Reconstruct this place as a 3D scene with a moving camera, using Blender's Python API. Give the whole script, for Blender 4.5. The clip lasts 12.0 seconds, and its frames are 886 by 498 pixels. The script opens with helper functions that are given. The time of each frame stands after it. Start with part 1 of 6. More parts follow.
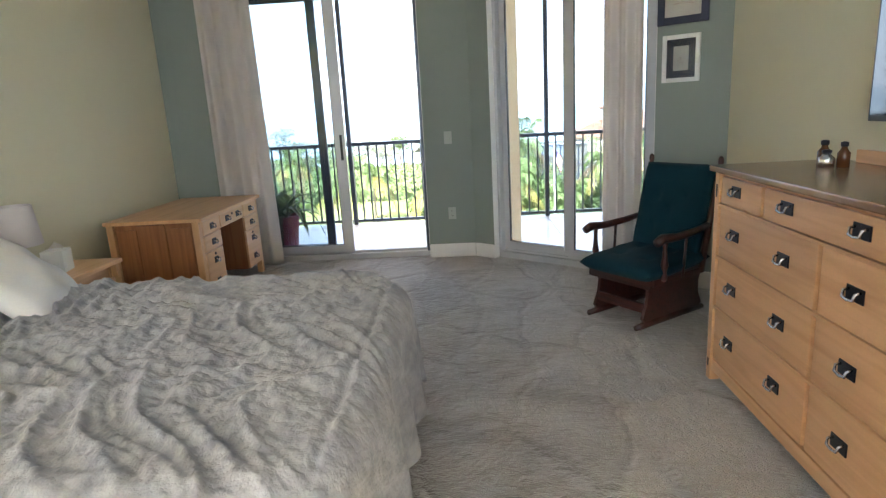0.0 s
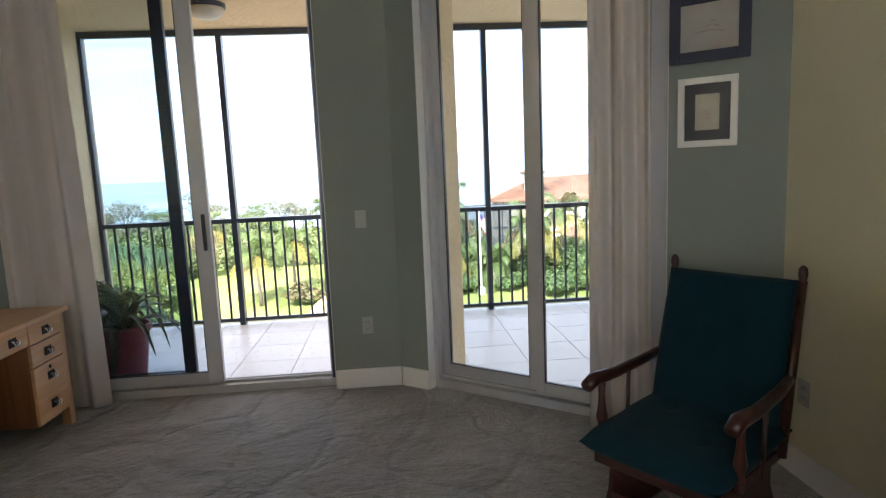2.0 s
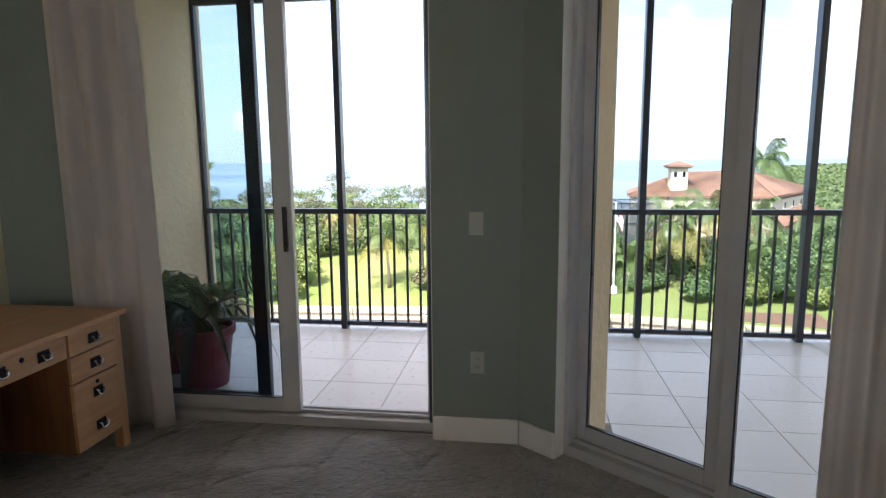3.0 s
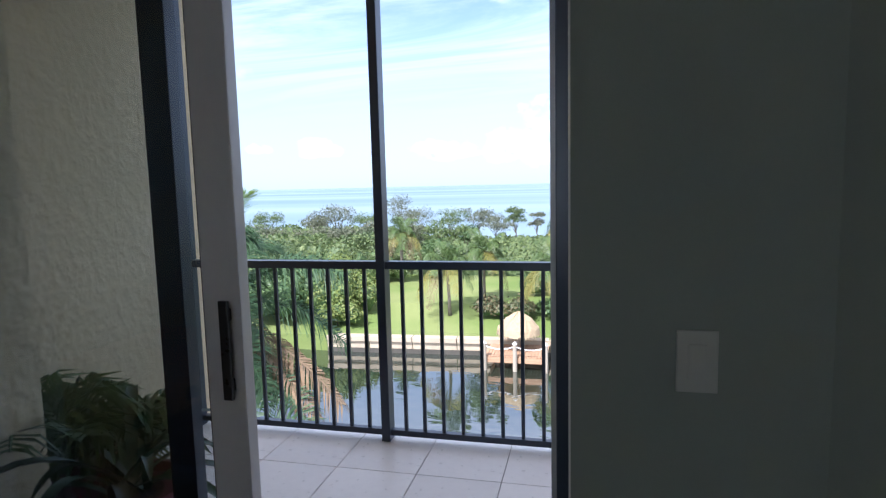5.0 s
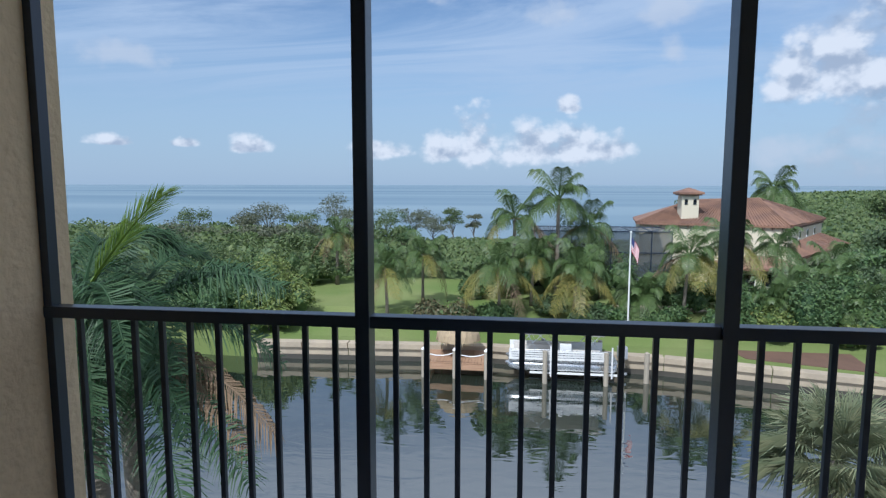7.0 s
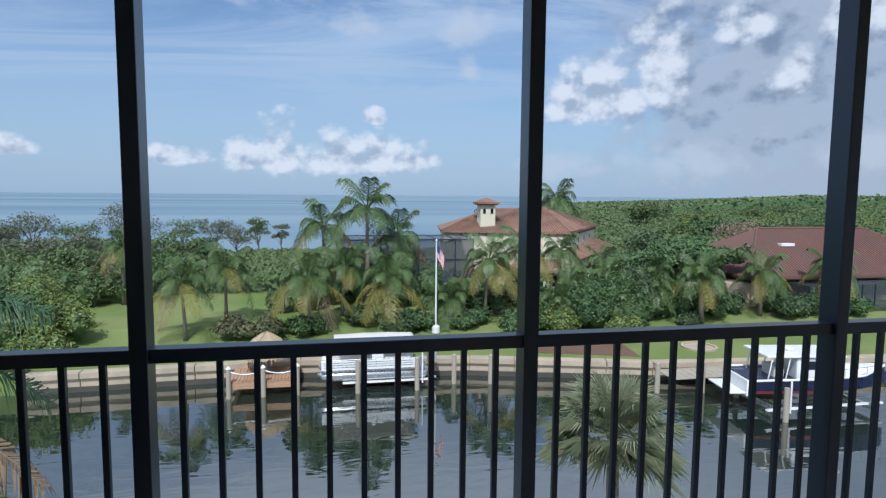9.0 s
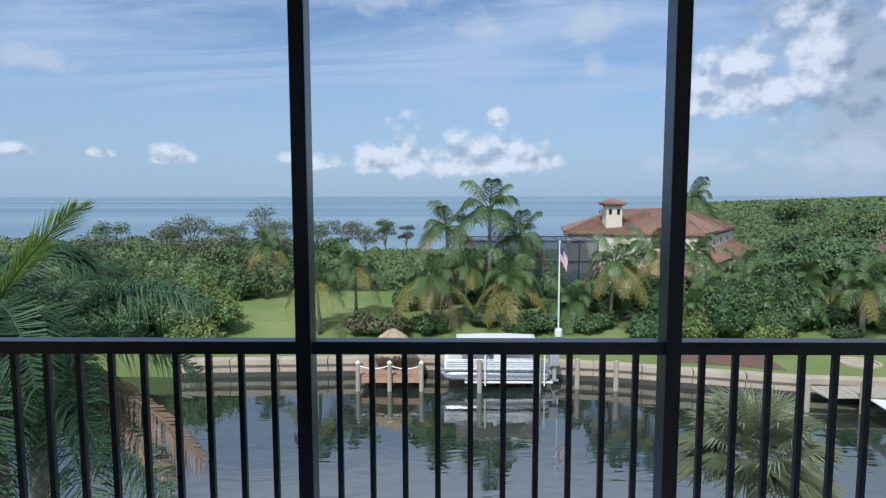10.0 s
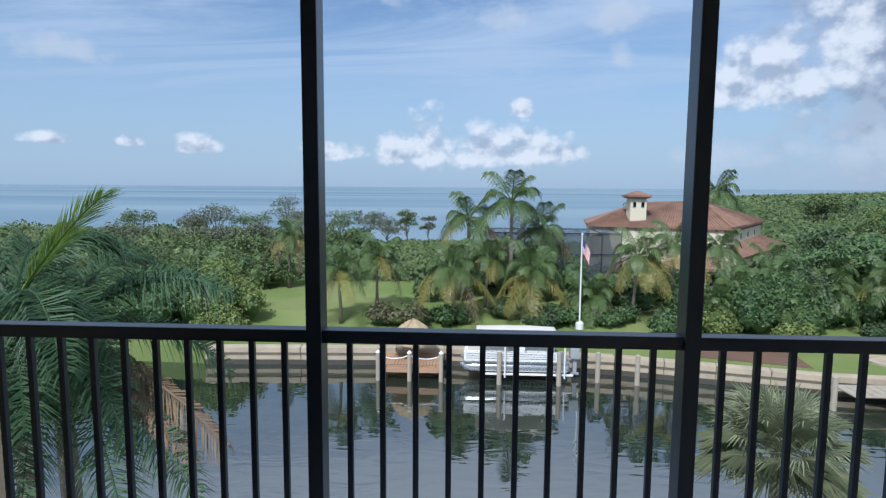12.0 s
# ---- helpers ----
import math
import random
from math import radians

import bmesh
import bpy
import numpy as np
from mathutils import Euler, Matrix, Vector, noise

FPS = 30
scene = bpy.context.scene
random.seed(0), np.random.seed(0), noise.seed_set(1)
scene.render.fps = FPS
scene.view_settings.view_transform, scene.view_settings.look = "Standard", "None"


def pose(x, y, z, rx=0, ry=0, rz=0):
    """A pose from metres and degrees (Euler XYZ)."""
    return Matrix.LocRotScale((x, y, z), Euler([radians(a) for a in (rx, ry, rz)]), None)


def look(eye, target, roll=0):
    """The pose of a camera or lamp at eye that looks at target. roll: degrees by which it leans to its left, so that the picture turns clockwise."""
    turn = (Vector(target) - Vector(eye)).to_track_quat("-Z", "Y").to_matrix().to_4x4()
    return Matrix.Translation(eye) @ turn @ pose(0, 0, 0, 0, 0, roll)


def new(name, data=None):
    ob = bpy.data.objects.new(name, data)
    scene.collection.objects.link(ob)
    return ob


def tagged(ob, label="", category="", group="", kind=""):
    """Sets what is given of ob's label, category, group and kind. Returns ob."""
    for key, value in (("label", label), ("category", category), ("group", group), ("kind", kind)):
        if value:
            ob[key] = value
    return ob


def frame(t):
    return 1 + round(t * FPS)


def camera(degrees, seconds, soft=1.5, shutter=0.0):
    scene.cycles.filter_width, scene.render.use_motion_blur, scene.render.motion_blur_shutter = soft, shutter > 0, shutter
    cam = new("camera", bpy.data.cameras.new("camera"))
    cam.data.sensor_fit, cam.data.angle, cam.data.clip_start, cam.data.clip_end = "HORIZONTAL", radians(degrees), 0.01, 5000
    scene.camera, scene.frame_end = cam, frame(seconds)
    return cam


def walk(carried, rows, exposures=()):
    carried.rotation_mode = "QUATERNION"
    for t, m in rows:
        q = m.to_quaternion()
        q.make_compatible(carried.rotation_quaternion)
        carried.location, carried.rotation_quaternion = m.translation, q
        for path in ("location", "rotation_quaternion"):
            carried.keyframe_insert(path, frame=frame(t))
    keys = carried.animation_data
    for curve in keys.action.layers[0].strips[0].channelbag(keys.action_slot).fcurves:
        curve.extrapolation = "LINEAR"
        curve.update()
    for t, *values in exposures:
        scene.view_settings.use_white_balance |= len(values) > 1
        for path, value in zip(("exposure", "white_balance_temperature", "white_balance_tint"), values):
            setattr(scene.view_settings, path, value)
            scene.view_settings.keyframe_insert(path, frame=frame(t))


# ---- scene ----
cam = camera(73.7, 12.0, 1.3)
PATH = [
    (0, (0.778, -0.607, 1.403), (0.676, 1.337, 0.944), -3.2),
    (0.5, (0.675, -0.251, 1.433), (0.811, 1.707, 1.052), -4.8),
    (1, (0.685, 0.128, 1.423), (1.026, 2.073, 1.107), -4.2),
    (1.5, (0.736, 0.6, 1.446), (0.774, 2.562, 1.061), -5.4),
    (2, (0.801, 1.099, 1.449), (0.963, 3.074, 1.18), -2.4),
    (2.5, (0.837, 1.593, 1.464), (0.74, 3.575, 1.221), -1.4),
    (3, (0.822, 2.094, 1.456), (0.551, 4.053, 1.159), -0.5),
    (3.2, (0.824, 2.266, 1.437), (0.584, 4.231, 1.149), -1.8),
    (4.8, (0.436, 3.69, 1.471), (0.013, 5.627, 1.209), -1.0),
    (5, (0.39, 3.868, 1.478), (-0.081, 5.799, 1.261), -1.4),
    (5.5, (0.221, 4.268, 1.489), (-0.292, 6.186, 1.252), -1.3),
    (6, (0.062, 4.556, 1.523), (-0.295, 6.513, 1.322), -1.5),
    (6.5, (-0.082, 4.836, 1.512), (-0.492, 6.78, 1.284), -1.8),
    (7, (-0.199, 4.997, 1.524), (-0.452, 6.969, 1.305), 0.1),
    (7.5, (-0.276, 5.042, 1.533), (-0.314, 7.03, 1.316), 1.1),
    (9.3, (-0.172, 5.12, 1.533), (0.224, 7.072, 1.355), 0.4),
    (9.5, (-0.233, 5.056, 1.547), (0.064, 7.026, 1.376), 0.4),
    (10, (-0.249, 5.054, 1.549), (-0.275, 7.045, 1.367), -0.1),
    (10.5, (-0.24, 5.063, 1.548), (-0.464, 7.042, 1.368), 0.2),
    (11, (-0.211, 5.068, 1.542), (-0.521, 7.036, 1.365), 0.5),
    (11.5, (-0.203, 5.075, 1.541), (-0.454, 7.049, 1.344), 0.4),
    (12, (-0.22, 5.094, 1.539), (-0.319, 7.08, 1.327), 0.4),
]
# The phone opens up for the dark room and closes down as it nears the bright view.
EXPOSURES = [(0.0, 3.35, 6400, 15), (1.0, 3.3, 6600, 15), (1.5, 3.05, 6800, 15), (2.0, 2.55, 6800, 18), (3.0, 2.0, 6700, 18), (3.6, 1.85, 6400, 18), (4.8, 1.5, 6000, 19), (5.1, 1.2, 5750, 17), (5.6, 0.65, 5600, 14), (6.0, 0.16, 5600, 10), (9.5, 0.02, 5600, 9), (12.0, 0.1, 5600, 9)]
walk(cam, [(t, look(eye, target, roll)) for t, eye, target, roll in PATH], EXPOSURES)

# ---------------------------------------------------------------- light
SUN_EL, SUN_AZ = radians(52), radians(200)   # azimuth clockwise from +y
world = bpy.data.worlds.new("sky")
scene.world = world
world.use_nodes = True
wn, wl = world.node_tree.nodes, world.node_tree.links
wn.clear()
sky = wn.new("ShaderNodeTexSky")
sky.sky_type, sky.sun_disc = "NISHITA", False
sky.sun_elevation, sky.sun_rotation = SUN_EL, SUN_AZ
sky.air_density, sky.dust_density, sky.ozone_density = 1.0, 0.6, 1.5


def wmath(op, a, b=None, clamp=False):
    n = wn.new("ShaderNodeMath")
    n.operation, n.use_clamp = op, clamp
    for k, v in enumerate((a, b)):
        if v is None:
            continue
        if isinstance(v, (int, float)):
            n.inputs[k].default_value = v
        else:
            wl.new(v, n.inputs[k])
    return n.outputs[0]


def wnoise(vec, scale, detail, rough, dist=0.0):
    n = wn.new("ShaderNodeTexNoise")
    n.inputs["Scale"].default_value, n.inputs["Detail"].default_value = scale, detail
    n.inputs["Roughness"].default_value, n.inputs["Distortion"].default_value = rough, dist
    wl.new(vec, n.inputs["Vector"])
    return n.outputs["Fac"]


def wramp(fac, a, b):
    n = wn.new("ShaderNodeMapRange")
    n.interpolation_type = "SMOOTHSTEP"
    n.inputs["From Min"].default_value, n.inputs["From Max"].default_value = a, b
    wl.new(fac, n.inputs["Value"])
    return n.outputs["Result"]


def wmix(fac, a, b):
    n = wn.new("ShaderNodeMix")
    n.data_type = "RGBA"
    wl.new(fac, n.inputs[0])
    for k, v in ((6, a), (7, b)):
        if isinstance(v, tuple):
            n.inputs[k].default_value = v
        else:
            wl.new(v, n.inputs[k])
    return n.outputs[2]


coord = wn.new("ShaderNodeTexCoord").outputs["Generated"]
sep = wn.new("ShaderNodeSeparateXYZ")
wl.new(coord, sep.inputs[0])
up = sep.outputs["Z"]
# the high haze layer: the direction laid on a flat sheet far above
flat = wn.new("ShaderNodeCombineXYZ")
lift = wmath("ADD", wmath("MAXIMUM", up, 0.0), 0.12)
wl.new(wmath("DIVIDE", sep.outputs["X"], lift), flat.inputs[0])
wl.new(wmath("DIVIDE", sep.outputs["Y"], lift), flat.inputs[1])
combed = wn.new("ShaderNodeMapping")
combed.inputs["Rotation"].default_value, combed.inputs["Scale"].default_value = (0, 0, radians(28)), (0.5, 1.5, 1)
wl.new(flat.outputs[0], combed.inputs["Vector"])
veil = wramp(wnoise(combed.outputs[0], 0.75, 9, 0.64, 1.1), 0.37, 0.63)
veil = wmath("MULTIPLY", veil, wramp(up, 0.02, 0.22))
# heaped clouds: flat-based bodies over the sea, broken into billows
def wbillow(vec, scale):
    n = wn.new("ShaderNodeTexVoronoi")
    n.feature = "SMOOTH_F1"
    n.inputs["Scale"].default_value, n.inputs["Smoothness"].default_value = scale, 0.35
    n.inputs["Detail"].default_value, n.inputs["Roughness"].default_value = 3.0, 0.5
    wl.new(vec, n.inputs["Vector"])
    return wmath("SUBTRACT", 0.62, n.outputs["Distance"])


def wshift(x, z):
    """The direction, moved a little aside and stretched upright, for the billows."""
    n = wn.new("ShaderNodeMapping")
    n.inputs["Location"].default_value, n.inputs["Scale"].default_value = (x, 0, z), (1, 1, 1.25)
    wl.new(coord, n.inputs["Vector"])
    return n.outputs[0]


def wpuffs(x, z):
    v = wshift(x, z)
    big = wmath("MULTIPLY", wbillow(v, 24), 0.55)
    return wmath("ADD", big, wmath("MULTIPLY", wmath("SUBTRACT", wnoise(v, 15, 9, 0.58), 0.5), 1.15))


lump = wnoise(wshift(0.0, 0.0), 15, 9, 0.58)
puffs = wpuffs(0.0, 0.0)


def cloud_body(az, el, wide, high, base=2.4):
    """How deep inside a heap of cloud a direction lies; az clockwise from +y; the base is flattened."""
    c = Vector((math.sin(radians(az)) * math.cos(radians(el)), math.cos(radians(az)) * math.cos(radians(el)), math.sin(radians(el))))
    m = wn.new("ShaderNodeMapping")
    m.vector_type = "TEXTURE"
    m.inputs["Location"].default_value = c
    m.inputs["Rotation"].default_value = (0, 0, radians(-az))
    m.inputs["Scale"].default_value = (radians(wide), 0.6, radians(high))
    wl.new(coord, m.inputs["Vector"])
    p = wn.new("ShaderNodeSeparateXYZ")
    wl.new(m.outputs[0], p.inputs[0])
    q = wn.new("ShaderNodeCombineXYZ")
    wl.new(p.outputs["X"], q.inputs[0])
    wl.new(p.outputs["Y"], q.inputs[1])
    wl.new(wmath("MAXIMUM", p.outputs["Z"], wmath("MULTIPLY", p.outputs["Z"], -base)), q.inputs[2])
    d = wn.new("ShaderNodeVectorMath")
    d.operation = "LENGTH"
    wl.new(q.outputs[0], d.inputs[0])
    return wmath("SUBTRACT", 1.0, d.outputs["Value"])


def heap_depth(heaps):
    depth = None
    for heap in heaps:
        b = cloud_body(*heap)
        depth = b if depth is None else wmath("MAXIMUM", depth, b)
    return depth


# bright heaps on the horizon and the tall one over the land
HEAPS = [(-3.8, 3.0, 4.6, 5.2), (-6.8, 3.0, 3.4, 3.2), (1.0, 2.9, 6.0, 4.2), (5.0, 2.9, 4.0, 3.6), (8.6, 2.8, 3.4, 2.8), (4.4, 7.0, 1.6, 1.5), (-13.5, 2.9, 4.4, 1.7), (-25.3, 3.2, 2.8, 1.6),
         (-36, 3.4, 2.6, 0.9), (-31, 3.4, 2.2, 0.9), (26.0, 8.0, 6.4, 6.4), (30.3, 10.0, 3.2, 8.0), (23.5, 8.0, 3.6, 4.4), (41.0, 9.5, 2.2, 3.6), (37.0, 13.5, 3.6, 3.2), (46, 13, 4, 4)]
# thin grey-white scraps high up
SCRAPS = [(33, 3.0, 9.0, 2.6, 1.0), (22, 2.8, 6, 2.2, 1.0), (47, 4, 9, 3, 1.0), (12.5, 15.0, 4.5, 3.2, 1.3), (3.5, 15.0, 4.0, 2.4, 1.3), (-6, 18.0, 8, 2.2, 1.0), (13.5, 11.5, 1.8, 2.0, 1.0), (-35, 10.5, 6, 1.6, 1.0), (20, 19, 7, 2.6, 1.0)]
ragged = wmath("ADD", heap_depth(HEAPS), puffs)
heaped = wramp(ragged, -0.02, 0.50)
scraps = wramp(wmath("ADD", heap_depth(SCRAPS), puffs), 0.0, 0.75)
lit = wmath("SUBTRACT", puffs, wpuffs(-0.008, 0.026))
lit = wmath("ADD", lit, wmath("MULTIPLY", wmath("SUBTRACT", 0.5, ragged), 0.16))
cloud_col = wmix(wramp(lit, -0.34, 0.16), (3.7, 4.2, 5.0, 1), (7.2, 7.25, 7.4, 1))
skycol = wmix(wmath("MULTIPLY", veil, 0.75), sky.outputs[0], (4.7, 5.5, 6.6, 1))
skycol = wmix(wmath("MULTIPLY", wramp(wmath("MULTIPLY", up, -1.0), -0.30, 0.0), 0.85), skycol, (3.35, 4.4, 5.6, 1))
# thicker white veils higher up, out over the balcony's edge
high = wmath("MULTIPLY", wramp(up, 0.27, 0.50), wramp(wnoise(combed.outputs[0], 1.6, 6, 0.6, 0.8), 0.28, 0.56))
skycol = wmix(wmath("MULTIPLY", high, 0.9), skycol, (6.4, 6.7, 7.3, 1))
# a grey bank of cloud over the land, behind the bright heaps
bank = wramp(wmath("ADD", cloud_body(52, 11, 30, 19, 1.0), wmath("MULTIPLY", wmath("SUBTRACT", lump, 0.5), 1.1)), 0.0, 0.5)
bank_col = wmix(wramp(lit, -0.35, 0.25), (2.0, 2.4, 3.1, 1), (4.0, 4.35, 4.95, 1))
skycol = wmix(wmath("MULTIPLY", bank, 0.85), skycol, bank_col)
skycol = wmix(wmath("MULTIPLY", scraps, 0.62), skycol, (5.4, 5.7, 6.2, 1))
skycol = wmix(wmath("MULTIPLY", heaped, 0.93), skycol, cloud_col)
bg = wn.new("ShaderNodeBackground")
bg.inputs["Strength"].default_value = 0.105
wl.new(skycol, bg.inputs[0])
wl.new(bg.outputs[0], wn.new("ShaderNodeOutputWorld").inputs[0])

sun = new("sun", bpy.data.lights.new("sun", "SUN"))
sun.data.energy, sun.data.angle, sun.data.color = 4.2, radians(0.5), (1.0, 0.95, 0.87)
sun_from = Vector((math.sin(SUN_AZ) * math.cos(SUN_EL), math.cos(SUN_AZ) * math.cos(SUN_EL), math.sin(SUN_EL)))
sun.matrix_world = look(sun_from * 60, (0, 0, 0))

# daylight that comes in by the wide window behind the viewer
back = new("window_light", bpy.data.lights.new("window_light", "AREA"))
back.data.shape, back.data.size, back.data.size_y = "RECTANGLE", 3.9, 1.6
back.data.energy, back.data.color = 205, (1.0, 0.94, 0.85)
back.matrix_world = pose(0.25, -3.17, 1.7, 90, 0, 180)

# ---------------------------------------------------------------- materials
def mat(name, col, rough=0.6, metal=0.0, var=0.12, grain=40.0, bump=0.0, bump_scale=None, stain=2.0, spec=0.5,
        rand=0.0, sheen=0.0, trans=0.0, coat=0.0, stretch=(1, 1, 1), light=0.0, hue=None):
    """Painted, cloth, stone or leaf surface with fine grain, larger blotches and relief, at real size."""
    m = bpy.data.materials.new(name)
    m.use_nodes = True
    nt = m.node_tree
    N, L = nt.nodes, nt.links
    b = N["Principled BSDF"]
    tc = N.new("ShaderNodeTexCoord")
    mp = N.new("ShaderNodeMapping")
    mp.inputs["Scale"].default_value = stretch
    L.new(tc.outputs["Object"], mp.inputs["Vector"])

    def tex(scale, detail=4):
        n = N.new("ShaderNodeTexNoise")
        n.inputs["Scale"].default_value, n.inputs["Detail"].default_value = scale, detail
        L.new(mp.outputs[0], n.inputs["Vector"])
        return n.outputs["Fac"]

    def mul(a, k, off):
        n = N.new("ShaderNodeMath")
        n.operation = "MULTIPLY_ADD"
        L.new(a, n.inputs[0])
        n.inputs[1].default_value, n.inputs[2].default_value = k, off
        return n.outputs[0]

    def op(o, a, c):
        n = N.new("ShaderNodeMath")
        n.operation = o
        L.new(a, n.inputs[0])
        L.new(c, n.inputs[1])
        return n.outputs[0]

    fine, big = tex(grain), tex(stain, 6)
    f = op("MULTIPLY", mul(fine, var * 2, 1 - var), mul(big, var * 2.4, 1 - var * 1.2))
    if rand:
        oi = N.new("ShaderNodeObjectInfo")
        f = op("MULTIPLY", f, mul(oi.outputs["Random"], rand * 2, 1 - rand))
    hsv = N.new("ShaderNodeHueSaturation")
    hsv.inputs["Color"].default_value = (*col, 1)
    if hue:
        mx = N.new("ShaderNodeMix")
        mx.data_type = "RGBA"
        mx.inputs[6].default_value, mx.inputs[7].default_value = (*col, 1), (*hue, 1)
        rp = N.new("ShaderNodeMapRange")
        rp.inputs["From Min"].default_value, rp.inputs["From Max"].default_value = 0.38, 0.62
        L.new(big, rp.inputs["Value"])
        L.new(rp.outputs[0], mx.inputs[0])
        L.new(mx.outputs[2], hsv.inputs["Color"])
    L.new(f, hsv.inputs["Value"])
    L.new(hsv.outputs[0], b.inputs["Base Color"])
    L.new(mul(fine, 0.16, rough - 0.08), b.inputs["Roughness"])
    b.inputs["Metallic"].default_value = metal
    b.inputs["Specular IOR Level"].default_value = spec
    b.inputs["Sheen Weight"].default_value = sheen
    b.inputs["Coat Weight"].default_value = coat
    b.inputs["Coat Roughness"].default_value = 0.25
    if bump:
        bp = N.new("ShaderNodeBump")
        bp.inputs["Strength"].default_value, bp.inputs["Distance"].default_value = 0.8, bump
        L.new(tex(bump_scale or grain, 5), bp.inputs["Height"])
        L.new(bp.outputs[0], b.inputs["Normal"])
    if trans:
        tr = N.new("ShaderNodeBsdfTranslucent")
        L.new(hsv.outputs[0], tr.inputs[0])
        ms = N.new("ShaderNodeMixShader")
        ms.inputs[0].default_value = trans
        L.new(b.outputs[0], ms.inputs[1])
        L.new(tr.outputs[0], ms.inputs[2])
        L.new(ms.outputs[0], N["Material Output"].inputs[0])
    return m


def wood(name, col, dark, rough=0.38, scale=3.0, along="X", rand=0.06, coat=0.15):
    """Wood with long grain bands along one axis."""
    m = mat(name, col, rough, var=0.07, grain=90, rand=rand, coat=coat, spec=0.4)
    N, L = m.node_tree.nodes, m.node_tree.links
    hsv = next(n for n in N if n.type == "HUE_SAT")
    tc = next(n for n in N if n.type == "TEX_COORD")
    mp = N.new("ShaderNodeMapping")
    mp.inputs["Scale"].default_value = {"X": (0.06, 1, 1), "Y": (1, 0.06, 1), "Z": (1, 1, 0.06)}[along]
    L.new(tc.outputs["Object"], mp.inputs["Vector"])
    n = N.new("ShaderNodeTexNoise")
    n.inputs["Scale"].default_value, n.inputs["Detail"].default_value, n.inputs["Distortion"].default_value = scale * 12, 6, 0.6
    L.new(mp.outputs[0], n.inputs["Vector"])
    mx = N.new("ShaderNodeMix")
    mx.data_type = "RGBA"
    mx.inputs[6].default_value, mx.inputs[7].default_value = (*col, 1), (*dark, 1)
    rp = N.new("ShaderNodeMapRange")
    rp.inputs["From Min"].default_value, rp.inputs["From Max"].default_value = 0.42, 0.7
    L.new(n.outputs["Fac"], rp.inputs["Value"])
    L.new(rp.outputs[0], mx.inputs[0])
    L.new(mx.outputs[2], hsv.inputs["Color"])
    return m


def glass(name, col, rough=0.0):
    m = mat(name, col, 0.05, var=0.0)
    N, L = m.node_tree.nodes, m.node_tree.links
    b = N["Principled BSDF"]
    for k in ("Base Color", "Roughness"):
        for l in list(b.inputs[k].links):
            L.remove(l)
    b.inputs["Base Color"].default_value = (*col, 1)
    b.inputs["Roughness"].default_value, b.inputs["Transmission Weight"].default_value, b.inputs["IOR"].default_value = rough, 1.0, 1.45
    return m


def leafy(name, a, b, trans=0.25, rough=0.5, stain=0.14):
    """Foliage: each leaf takes its own tone between two greens, over broad patches."""
    m = mat(name, a, rough, var=0.26, grain=1.5, stain=stain, trans=trans, spec=0.3)
    N, L = m.node_tree.nodes, m.node_tree.links
    hsv = next(n for n in N if n.type == "HUE_SAT")
    geo = N.new("ShaderNodeNewGeometry")
    mx = N.new("ShaderNodeMix")
    mx.data_type = "RGBA"
    mx.inputs[6].default_value, mx.inputs[7].default_value = (*a, 1), (*b, 1)
    L.new(geo.outputs["Random Per Island"], mx.inputs[0])
    L.new(mx.outputs[2], hsv.inputs["Color"])
    return m


